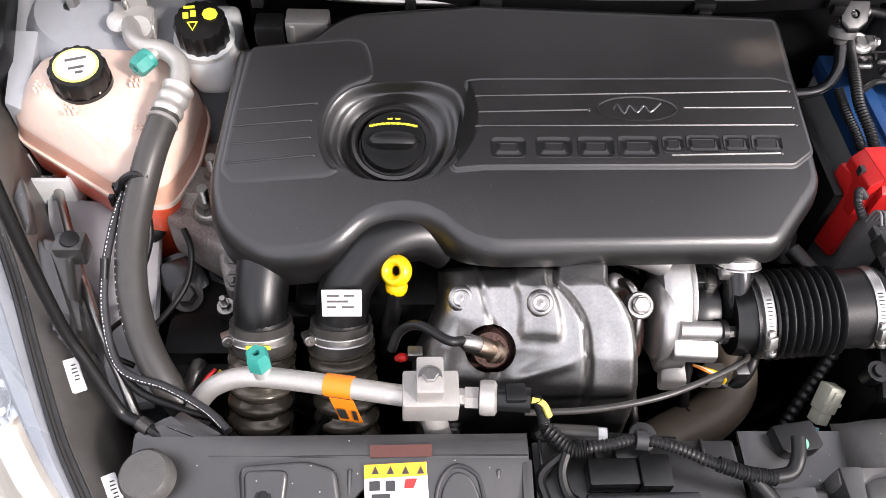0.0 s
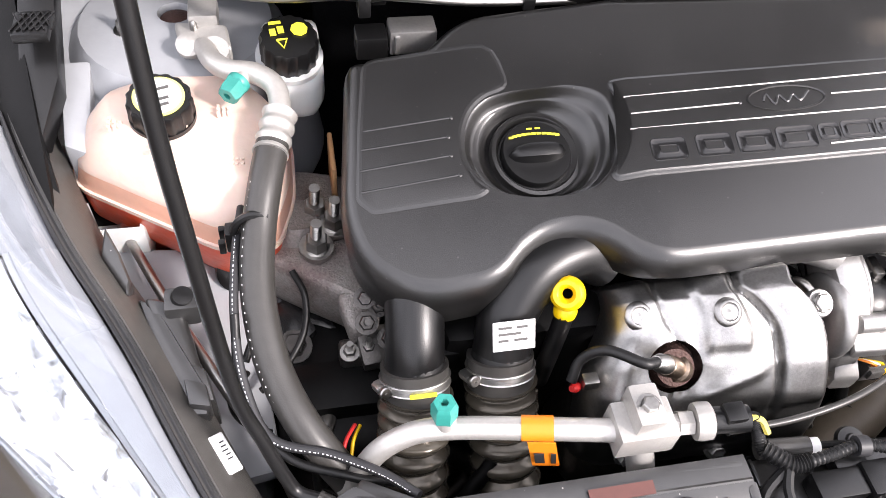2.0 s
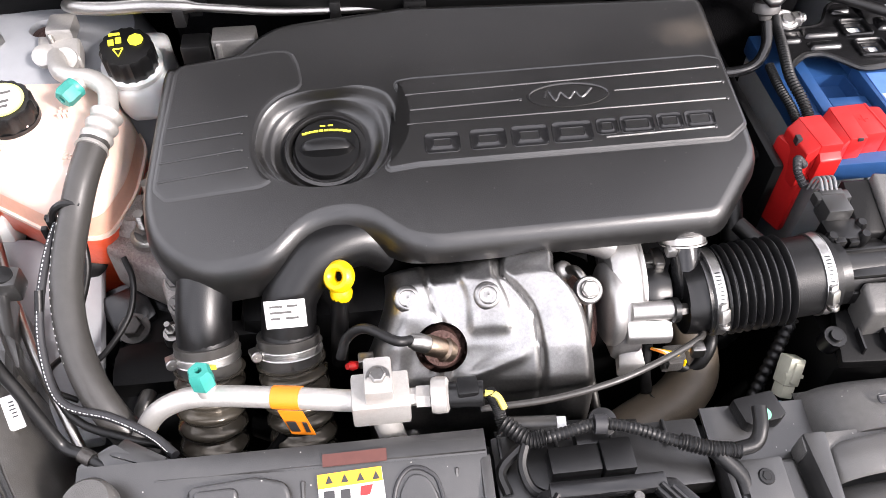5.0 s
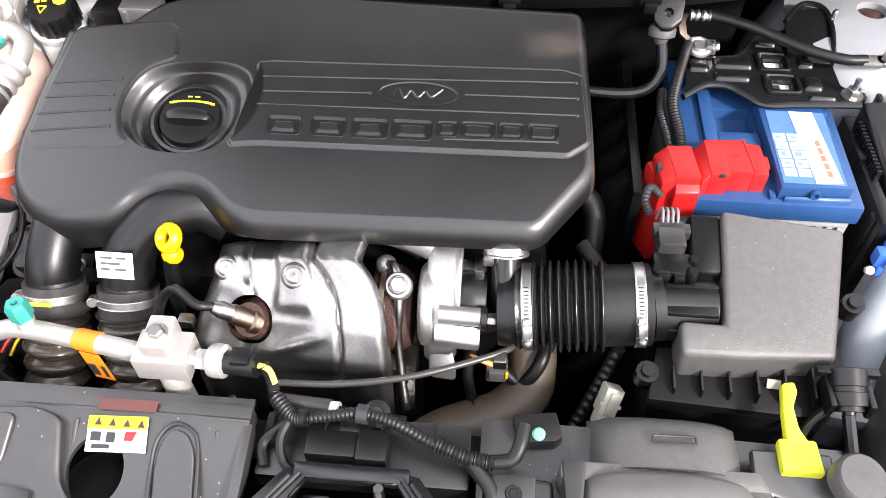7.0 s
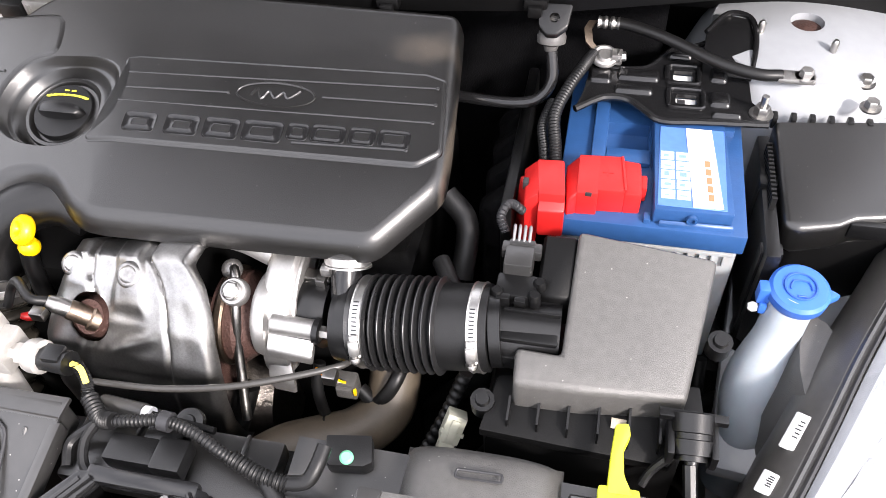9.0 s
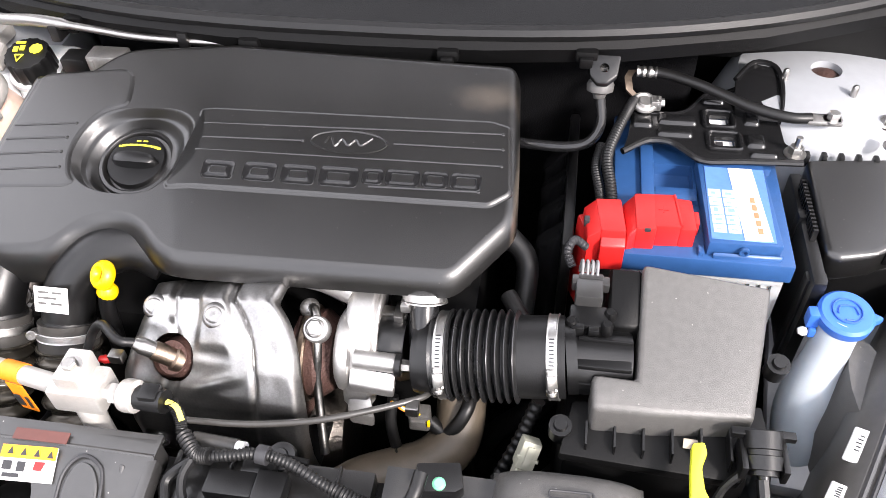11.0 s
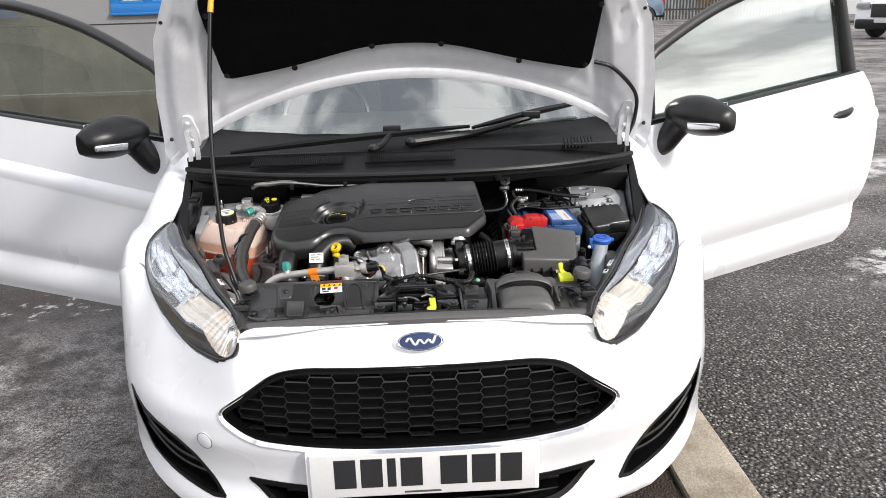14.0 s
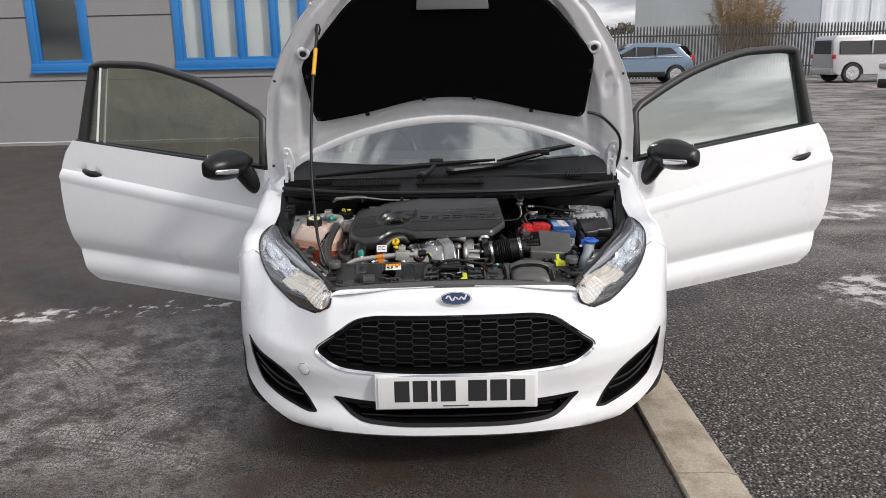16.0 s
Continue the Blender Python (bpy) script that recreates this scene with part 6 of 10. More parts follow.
pbk = part("pump_bracket", join(box(-0.412, -0.372, 0.505, 0.53, 0.61, 0.655, 0.006, 3), sloped([(-0.395, 0.53, 0.672), (-0.35, 0.535, 0.668), (-0.35, 0.5, 0.655), (-0.39, 0.495, 0.655)], 0.014, 0.004, 2), lathe([(0.014, 0), (0.014, 0.03), (0.011, 0.034)], (-0.355, 0.51, 0.625), (0, -0.3, 1), 20)), M_stud, eng, "dark metal pump bracket")
for x, y, z in ((-0.402, 0.512, 0.656), (-0.383, 0.514, 0.656), (-0.365, 0.515, 0.667)):
    part("stud", join(hexbolt((x, y, z), (0, -0.2, 1), 0.0065, 0.008), tube([(x, y, z), (x, y - 0.004, z + 0.022)], 0.0032, 8, 1)), M_steel, pbk)
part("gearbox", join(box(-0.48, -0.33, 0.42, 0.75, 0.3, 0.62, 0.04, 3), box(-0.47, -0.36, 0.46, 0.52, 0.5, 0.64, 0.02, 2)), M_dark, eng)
for x, y in ((-0.422, 0.648), (-0.424, 0.602), (-0.404, 0.63)):
    part("mount_bolt", join(lathe([(0.0165, -0.004), (0.0165, 0.001), (0.013, 0.003)], (x, y, 0.712), (0.05, -0.1, 1), 20), hexbolt((x, y, 0.715), (0.05, -0.1, 1), 0.0115, 0.014), tube([(x, y, 0.728), (x + 0.0012, y - 0.0025, 0.752)], ribs(0.0046, 0.0056, 8), 10, 40, bent=False)), M_steel, gb)
part("strip", box(-0.402, -0.397, 0.66, 0.715, 0.70, 0.76, 0.002), mat("tan_strip", (0.4, 0.22, 0.1), 0.6, 0, 0.1, 20), eng)
mt = part("mount_arm", join(sloped([(-0.52, 0.6, 0.62), (-0.44, 0.62, 0.64), (-0.4, 0.56, 0.62), (-0.42, 0.47, 0.58), (-0.49, 0.5, 0.57)], 0.05, 0.012, 3), sloped([(-0.5, 0.585, 0.632), (-0.45, 0.6, 0.642), (-0.43, 0.56, 0.63), (-0.47, 0.53, 0.62)], 0.02, 0.006, 2)), M_gloss, eng, "glossy black mount arm")
part("bolt", hexbolt((-0.455, 0.545, 0.625), (0, -0.3, 1), 0.012, 0.012), M_stud, mt)
part("bracket", join(box(-0.335, -0.3, 0.47, 0.49, 0.66, 0.7, 0.004), sloped([(-0.31, 0.49, 0.7), (-0.25, 0.5, 0.7), (-0.25, 0.47, 0.66), (-0.31, 0.465, 0.66)], 0.008, 0.002, 1)), M_dark, eng)
part("pipe_stub", lathe([(0.018, -0.03), (0.018, 0.0), (0.021, 0.004), (0.021, 0.016), (0.015, 0.02)], (-0.51, 0.634, 0.648), (0.2, -0.7, 0.6), 24), M_black, eng, "black outlet stub under the reservoir")
for pts, r, m in (([(-0.45, 0.585, 0.7), (-0.44, 0.56, 0.69), (-0.445, 0.53, 0.67), (-0.47, 0.5, 0.65), (-0.49, 0.49, 0.64)], 0.0035, M_rubber), ([(-0.5, 0.5, 0.66), (-0.515, 0.47, 0.67), (-0.505, 0.44, 0.68), (-0.48, 0.43, 0.67)], 0.003, M_rubber), ([(-0.405, 0.44, 0.645), (-0.415, 0.425, 0.645), (-0.42, 0.41, 0.64)], 0.002, M_red), ([(-0.4, 0.44, 0.642), (-0.408, 0.426, 0.641), (-0.412, 0.41, 0.634)], 0.0018, M_yellow), ([(-0.42, 0.5, 0.6), (-0.43, 0.46, 0.62), (-0.44, 0.43, 0.6), (-0.44, 0.41, 0.55)], 0.009, M_hose)):
    part("cable", tube(pts, r, 10, 6), m, eng)
for x, y, z in ((-0.385, 0.515, 0.7), (-0.365, 0.505, 0.685), (-0.372, 0.53, 0.705)):
    part("stud", join(hexbolt((x, y, z), (0, -0.5, 0.85), 0.0075, 0.008), tube([(x, y, z), (x, y - 0.012, z + 0.02)], 0.0035, 8, 1)), M_stud, eng)
for x, y, z in ((-0.385, 0.53, 0.72), (-0.35, 0.47, 0.66), (-0.39, 0.5, 0.62)):
    part("bolt", hexbolt((x, y, z), (0, -0.6, 0.8), 0.007, 0.01), M_stud, eng)
part("inlet_runner", join(tube([(-0.02, 0.5, 0.785), (0.02, 0.49, 0.79), (0.05, 0.485, 0.78)], 0.018, 12, 5), box(-0.05, 0.0, 0.49, 0.53, 0.775, 0.8, 0.006)), M_alu, eng)

# ---- engine cover ----
def cz(x, y):
    return 0.85 + 0.33 * (y - 0.575) - 0.13 * max(0, -0.13 - x)


COV = rounded([(-0.382, 0.706), (-0.315, 0.7), (-0.272, 0.735), (0.19, 0.722), (0.2, 0.6), (0.204, 0.536), (0.151, 0.472), (-0.143, 0.467), (-0.188, 0.511), (-0.238, 0.511), (-0.272, 0.477), (-0.345, 0.476), (-0.39, 0.512), (-0.402, 0.56)],
              [0.012, 0.02, 0.03, 0.015, 0.02, 0.014, 0.014, 0.035, 0.035, 0.03, 0.025, 0.03, 0.03, 0.03], 5)
WELL = [(-0.286, 0.588), (-0.285, 0.61), (-0.276, 0.63), (-0.26, 0.642), (-0.238, 0.646), (-0.21, 0.645), (-0.184, 0.643), (-0.165, 0.636), (-0.153, 0.626), (-0.148, 0.611), (-0.147, 0.592), (-0.152, 0.574), (-0.161, 0.559), (-0.17, 0.551), (-0.18, 0.545), (-0.203, 0.542), (-0.23, 0.5445), (-0.25, 0.55), (-0.264, 0.557), (-0.276, 0.568)]
WELL = [(p.x, p.y) for p in smooth_path([(x, y, 0) for x, y in WELL[-1:] + WELL + WELL[:2]], 4)[4:-4]][:80]
FC = Vector((-0.2175, 0.6, 0.821))


def ring3(outline, k, dz, fz=cz):
    return [(x, y, fz(x, y) + dz) for x, y in inset(outline, k)]


def cover_mesh():
    bm = bmesh.new()
    def flat(x, y):
        return 0.0
    n = len(COV)
    vs = [[bm.verts.new(p) for p in ring3(COV, k, dz, flat)] for k, dz in ((0.006, -0.05), (0.001, -0.047), (-0.0015, -0.022), (0.0, -0.013), (0.0024, -0.0065), (0.0052, -0.0028), (0.0085, -0.0008), (0.0115, 0.0), (0.0125, 0.0))]
    for v in vs[0] + vs[1]:
        v.co.z += 0.021 * ease(v.co.x, -0.2, -0.12) * (1 - ease(v.co.y, 0.52, 0.6))
    for a, b in zip(vs, vs[1:]):
        for k in range(n):
            bm.faces.new((a[k], a[(k + 1) % n], b[(k + 1) % n], b[k]))
    # a stepped bowl from the rim of the well down to the ring round the filler
    m = len(WELL)
    hs = []
    for f, dz in ((-0.12, 0.0), (-0.05, 0.0), (0.0, -0.0006), (0.07, -0.003), (0.16, -0.0075), (0.27, -0.0115), (0.36, -0.0128), (0.46, -0.0132), (0.53, -0.0145), (0.64, -0.0185), (0.78, -0.023), (0.92, -0.0255), (1.0, -0.0262)):
        ring = []
        for x, y in WELL:
            d = Vector((x - FC.x, y - FC.y))
            a = math.atan2(d.y, d.x)
            peak = 0.14 * math.exp(-((a - 1.35) / 0.35) ** 2) * max(0.0, math.sin(math.pi * min(1, max(0, f)))) 
            q = d.lerp(d.normalized() * 0.0425, f - peak)
            ring.append(bm.verts.new((FC.x + q.x, FC.y + q.y, dz)))
        hs.append(ring)
    for a, b in zip(hs, hs[1:]):
        for k in range(m):
            bm.faces.new((a[k], a[(k + 1) % m], b[(k + 1) % m], b[k]))
    bm.faces.new(hs[-1])
    edges = [bm.edges.get((vs[-1][k], vs[-1][(k + 1) % n])) for k in range(n)] + [bm.edges.get((hs[0][k], hs[0][(k + 1) % m])) for k in range(m)]
    bmesh.ops.triangle_fill(bm, edges=edges, use_beauty=True, use_dissolve=False)
    bmesh.ops.bisect_plane(bm, geom=bm.verts[:] + bm.edges[:] + bm.faces[:], plane_co=(-0.13, 0, 0), plane_no=(1, 0, 0))
    for v in bm.verts:
        v.co.z += cz(v.co.x, v.co.y)
    return bm


def smudge(m, centre, rx, ry, colour, most):
    """A ragged film of dust round one place of a surface."""
    nt = m.node_tree
    b = nt.nodes["Principled BSDF"]
    ge, mp, ln, ns, ad, mr, mx = (nt.nodes.new("ShaderNode" + k) for k in ("NewGeometry", "Mapping", "VectorMath", "TexNoise", "Math", "MapRange", "MixRGB"))
    mp.vector_type, ln.operation, ad.operation = "TEXTURE", "LENGTH", "ADD"
    mp.inputs["Location"].default_value, mp.inputs["Scale"].default_value = centre, (rx, ry, 1)
    ns.inputs["Scale"].default_value, ns.inputs["Detail"].default_value = 45.0, 7
    mr.inputs["From Min"].default_value, mr.inputs["From Max"].default_value, mr.inputs["To Min"].default_value, mr.inputs["To Max"].default_value = 1.5, 0.75, 0.0, most
    nt.links.new(ge.outputs["Position"], mp.inputs["Vector"])
    nt.links.new(ge.outputs["Position"], ns.inputs["Vector"])
    nt.links.new(mp.outputs["Vector"], ln.inputs[0])
    nt.links.new(ln.outputs["Value"], ad.inputs[0])
    nt.links.new(ns.outputs["Fac"], ad.inputs[1])
    nt.links.new(ad.outputs["Value"], mr.inputs["Value"])
    mx.inputs["Color2"].default_value = (*colour, 1)
    nt.links.new(mr.outputs["Result"], mx.inputs["Fac"])
    nt.links.new(b.inputs["Base Color"].links[0].from_socket, mx.inputs["Color1"])
    nt.links.new(mx.outputs["Color"], b.inputs["Base Color"])


smudge(M_cover, (0.165, 0.675, 0.88), 0.045, 0.02, (0.07, 0.058, 0.046), 0.5)
smudge(M_cover, (0.201, 0.6, 0.85), 0.0035, 0.11, (0.09, 0.075, 0.058), 0.7)


def cover_panel(outline, steps):
    """A low panel on the cover: rings inset by k at the height dz, bent with the top."""
    bm = loft([ring3(outline, k, dz, lambda x, y: 0.0) for k, dz in steps])
    bmesh.ops.triangulate(bm, faces=bm.faces[:])
    bmesh.ops.bisect_plane(bm, geom=bm.verts[:] + bm.edges[:] + bm.faces[:], plane_co=(-0.13, 0, 0), plane_no=(1, 0, 0))
    for v in bm.verts:
        v.co.z += cz(v.co.x, v.co.y)
    return bm


cover = thing("engine_cover", (-0.1, 0.6, 0.78), "matt black plastic engine cover with moulded panel", "engine cover")
top = part("shell", cover_mesh(), M_cover, cover, smooth=28)
PAN = rounded([(-0.146, 0.6385), (0.168, 0.6437), (0.187, 0.6385), (0.195, 0.5655), (0.1752, 0.5516), (-0.158, 0.5478), (-0.161, 0.5525), (-0.149, 0.5655), (-0.1395, 0.5815), (-0.137, 0.6), (-0.1385, 0.62)], [0.004, 0.003, 0.003, 0.004, 0.004, 0.004, 0.004, 0.01, 0.01, 0.01, 0.01], 3)
part("raised_panel", cover_panel(PAN, ((-0.0026, -0.004), (-0.0026, 0.0004), (-0.0012, 0.0009), (0.0, 0.0024), (0.0014, 0.003), (0.003, 0.003))), M_cover, cover, smooth=8)
LPAN = rounded([(-0.386, 0.568), (-0.3746, 0.5552), (-0.2815, 0.5536), (-0.272, 0.558), (-0.281, 0.566), (-0.29, 0.588), (-0.289, 0.612), (-0.279, 0.634), (-0.262, 0.647), (-0.238, 0.651), (-0.246, 0.698), (-0.366, 0.698), (-0.378, 0.63)], [0.004, 0.004, 0.004, 0.003, 0.006, 0.01, 0.01, 0.01, 0.01, 0.01, 0.02, 0.01, 0.01], 3)
part("raised_panel", cover_panel(LPAN, ((-0.002, -0.004), (-0.002, 0.0002), (0.0005, 0.0012), (0.003, 0.0016))), M_cover, cover, smooth=8)


def onc(x, y, lift=0.0):
    """Places on the cover's top."""
    return Vector((x, y, cz(x, y) + lift))


def rib(a, b, lift, name="moulded_rib", r=0.0011):
    d = (onc(*b) - onc(*a)).normalized()
    part(name, join(tube([onc(*a, lift), onc(*b, lift)], r, 6, 1), lathe([(0.0021, -0.001), (0.0019, 0.0012), (0.0009, 0.0017)], onc(*b, lift - 0.0004), (0, -0.33, 1), 10)), M_cover, cover)


for a, b in (((-0.1367, 0.6207), (0.1817, 0.6293)), ((-0.1336, 0.6037), (-0.0245, 0.6067)), ((0.0712, 0.61), (0.1831, 0.6118)), ((-0.1376, 0.5893), (0.1834, 0.5932))):
    rib(a, b, 0.003)
for a, b in (((-0.374, 0.6296), (-0.2948, 0.629)), ((-0.378, 0.6123), (-0.2998, 0.6113)), ((-0.3815, 0.5931), (-0.3002, 0.5936)), ((-0.383, 0.5735), (-0.2951, 0.5745))):
    rib(a, b, 0.0016)
# oval and letter-sized frames, plain shapes
ov = [onc(0.024 + 0.04 * math.cos(a), 0.6083 + 0.0125 * math.sin(a), 0.0034) for a in (2 * math.pi * k / 40 for k in range(41))]
part("oval_frame", tube(ov, 0.0011, 6, 1, bent=False), M_cover, cover)
part("oval_stroke", tube([onc(0.024 + 0.0245 * u, 0.6083 + 0.0075 * v, 0.0031) for u, v in ((-1, -0.3), (-0.8, 0.7), (-0.55, -0.7), (-0.3, 0.4), (0.0, -0.5), (0.3, 0.4), (0.55, -0.4), (1.0, 0.8))], 0.0013, 6, 4), M_cover, cover)
for x0, x1, y0, y1, w in ((-0.1225, -0.0895, 0.5575, 0.5765, 0.0075), (-0.0785, -0.0445, 0.558, 0.5775, 0.0075), (-0.038, -0.003, 0.558, 0.578, 0.0075), (0.002, 0.041, 0.5585, 0.579, 0.0075), (0.046, 0.0665, 0.564, 0.5795, 0.0045), (0.07, 0.103, 0.564, 0.5805, 0.0045), (0.107, 0.132, 0.565, 0.581, 0.0045), (0.1355, 0.165, 0.565, 0.5815, 0.0045)):
    o, i = rounded([(x0, y0), (x1, y0), (x1, y1), (x0, y1)], 0.004, 3), rounded([(x0 + w, y0 + w * 0.7), (x1 - w, y0 + w * 0.7), (x1 - w, y1 - w * 0.7), (x0 + w, y1 - w * 0.7)], 0.0025, 3)
    bm = bmesh.new()
    vs = [[bm.verts.new(onc(*p, l)) for p in q] for q, l in ((inset(o, -0.0012), 0.0026), (inset(o, -0.0006), 0.0037), (o, 0.0037), (inset(o, 0.0006), 0.0032), (inset(i, -0.0006), 0.0032), (i, 0.0037), (inset(i, 0.0006), 0.0037), (inset(i, 0.0012), 0.0026))]
    for a, b in zip(vs, vs[1:]):
        for k in range(len(o)):
            bm.faces.new((a[k], a[(k + 1) % len(o)], b[(k + 1) % len(o)], b[k]))
    part("letter_frame", bm, M_gloss, cover, "plain raised letter-sized frame")
rib((0.0535, 0.5605), (0.164, 0.5635), 0.003, "underline", 0.0013)
# oil filler
fd = Vector((0.0, -0.33, 1)).normalized()
fc = FC
part("filler_rim", lathe([(0.0435, -0.012), (0.0435, 0.001), (0.042, 0.004), (0.0385, 0.0045), (0.0365, 0.002), (0.0345, -0.006)], fc, fd, 48), M_cover, cover)
cap = part("oil_cap", lathe([(0.033, -0.01), (0.033, 0.004), (0.0315, 0.0065), (0.0, 0.0068)], fc, fd, 48), M_black, cover, "black oil filler cap with yellow print")
grip = []
for k in range(13):
    u = k / 6 - 1
    w = 0.009 * (1 - abs(u) ** 2.6) ** 0.5 if abs(u) < 1 else 0.0004
    h = 0.0068 + 0.013 * (1 - u * u) ** 0.4 if abs(u) < 1 else 0.0068
    grip.append([(0.0275 * u, -w - 0.002, 0.006), (0.0275 * u, -w * 0.75 - 0.002, h * 0.9), (0.0275 * u, -0.002, h), (0.0275 * u, w * 0.75 - 0.002, h * 0.9), (0.0275 * u, w - 0.002, 0.006)])
part("cap_grip", place(loft(grip), aim(fc, fd)), M_black, cap, smooth=50)
for k in range(11):
    a = math.pi * (0.2 + 0.06 * k)
    part("print_bar", place(box(-0.0021, 0.0021, -0.0011, 0.0011, 0, 0.0005, 0), aim(fc + fd * 0.0067, fd) @ Matrix.Translation((0.0275 * math.cos(a), 0.012 + 0.007 * math.sin(a), 0.0003))), M_yprint, cap)
for x in (-0.006, 0.002):
    part("print_bar", place(box(x, x + 0.005, 0.0235, 0.025, 0, 0.0005, 0), aim(fc + fd * 0.007, fd)), M_yprint, cap)

# ---- intake hoses and pipes at the front of the engine ----
def jubilee(thing_, p, d, r, w=0.009, screw=(-1, -0.4, 0)):
    """A worm-drive clip: a thin slotted band with rolled edges, a housing and its screw."""
    c = part("hose_clip", lathe([(r - 0.001, -w / 2), (r + 0.0011, -w / 2), (r + 0.0014, -w / 2 + 0.0006), (r + 0.0007, -w / 2 + 0.0014), (r + 0.0007, w / 2 - 0.0014), (r + 0.0014, w / 2 - 0.0006), (r + 0.0011, w / 2), (r - 0.001, w / 2)], p, d, 40), M_band, thing_, "steel hose clip with worm screw")
    s = Vector(screw)
    dd = Vector(d).normalized()
    s = (s - dd * s.dot(dd)).normalized()
    t = dd.cross(s)
    q = Vector(p) + s * (r + 0.0035)
    part("screw_housing", join(place(box(-0.005, 0.005, -0.0032, 0.0032, -0.009, 0.006, 0.0022), aim(q, t)), place(box(-0.004, 0.004, -0.0016, 0.0016, -0.013, 0.009, 0.0008), aim(q - s * 0.0028, t))), M_band, c)
    part("screw", join(tube([q + t * 0.005, q + t * 0.0085], 0.003, 12, 1), lathe([(0.0052, 0), (0.0056, 0.001), (0.0056, 0.0042), (0.0045, 0.0052), (0.0012, 0.0052), (0.001, 0.0036)], q + t * 0.008, t, 18)), M_steel, c)
    for k in range(9):
        a = -0.3 - 0.085 * k
        u = s * math.cos(a) + t * math.sin(a)
        v = t * math.cos(a) - s * math.sin(a)
        e = Vector(p) + u * (r + 0.0007)
        part("slot", loft([[e + v * (0.0006 * i) + dd * (0.0024 * j + 0.0004 * i) + u * h for i, j in ((-1, -1), (1, -1), (1, 1), (-1, 1))] for h in (0.0, 0.0003)]), M_ink, c, smooth=0)


M_bell = mat("bronze_bellows_rubber", (0.085, 0.075, 0.06), 0.24, 0.45, 0.15, 20, 0.05, 500)
for pts, cl, tag in (([(-0.345, 0.53, 0.76), (-0.345, 0.5, 0.756), (-0.348, 0.468, 0.735), (-0.35, 0.455, 0.715)], (-0.3495, 0.452, 0.709), 0), ([(-0.165, 0.515, 0.765), (-0.195, 0.515, 0.78), (-0.235, 0.5, 0.775), (-0.262, 0.478, 0.75), (-0.269, 0.458, 0.718)], (-0.27, 0.453, 0.708), 1)):
    h = thing("charge_air_hose", (cl[0], cl[1], 0.6), "black charge-air pipe with bronze ribbed bellows" if tag == 0 else "curved black charge-air pipe with label and bellows", "hose", "charge-air hoses")
    part("pipe", tube(pts, 0.0265, 24, 8), M_black, h)
    part("cuff", lathe([(0.0275, 0), (0.0275, 0.012), (0.0265, 0.014)], cl, Vector(pts[-2]) - Vector(pts[-1]), 28), M_rubber, h)
    d = Vector((0, 0.55, 0.83)).normalized()
    c0 = Vector(cl)
    part("sleeve", tube([c0 + d * 0.008, c0 - d * 0.024], 0.031, 28, 1), M_hose, h)
    end = c0 + Vector((0.005 if tag else -0.008, -0.072, -0.115))
    part("bellows", tube([c0 - d * 0.02, c0.lerp(end, 0.5), end], ribs(0.0275, 0.0345, 6.5, 0.6), 28, 60), M_bell, h, "bronze-coloured ribbed rubber bellows")
    jubilee(h, c0 - d * 0.006, d, 0.0312)
    if tag:
        lb = part("label", place(box(-0.019, 0.019, -0.014, 0.014, 0, 0.0012, 0.0008, 1), Matrix.Translation((-0.266, 0.4475, 0.7595)) @ Matrix.Rotation(radians(58), 4, "X")), M_label, h, "white printed label")
        for u, v, w in ((-0.014, 0.007, 0.012), (0.002, 0.007, 0.01), (-0.014, 0.001, 0.02), (-0.014, -0.005, 0.009), (0.0, -0.005, 0.012)):
            part("print_bar", place(box(u, u + w, v, v + 0.0022, 0.001, 0.0017, 0), Matrix.Translation((-0.266, 0.4475, 0.7595)) @ Matrix.Rotation(radians(58), 4, "X")), M_grey, lb)
    else:
        part("paint_mark", place(box(-0.012, 0.012, -0.002, 0.002, 0, 0.001, 0), aim(c0 + Vector((0.002, -0.031, 0.012)), (0, -0.85, 0.5))), M_yprint, h)

dip = thing("dipstick", (-0.222, 0.452, 0.66), "yellow dipstick ring on a black tube", "dipstick")
part("guide_tube", tube([(-0.214, 0.466, 0.76), (-0.218, 0.46, 0.73), (-0.224, 0.455, 0.66)], 0.009, 12, 6), M_black, dip)
part("stopper", lathe([(0.009, 0), (0.0105, 0.003), (0.011, 0.008), (0.008, 0.013)], (-0.214, 0.466, 0.752), (0.05, 0.2, 1), 20), M_yellow, dip)
part("ring", place(join(ringtube((0, 0, 0), (0, 0, 1), 0.0098, 0.0055, 32, 10)), aim((-0.214, 0.472, 0.778), (-0.45, -0.55, 0.7)) @ Matrix.Diagonal((1.05, 1.05, 1.3, 1))), M_yellow, dip)

# heat shield over the exhaust manifold
SHIELD = [[(0.5, 0.74), (0.488, 0.753), (0.468, 0.757), (0.443, 0.747), (0.42, 0.729), (0.4, 0.705), (0.387, 0.678), (0.38, 0.647), (0.381, 0.612), (0.39, 0.58)],
          [(0.478, 0.79), (0.463, 0.799), (0.438, 0.797), (0.412, 0.781), (0.389, 0.755), (0.372, 0.724), (0.362, 0.688), (0.36, 0.652), (0.367, 0.616), (0.382, 0.586)]]


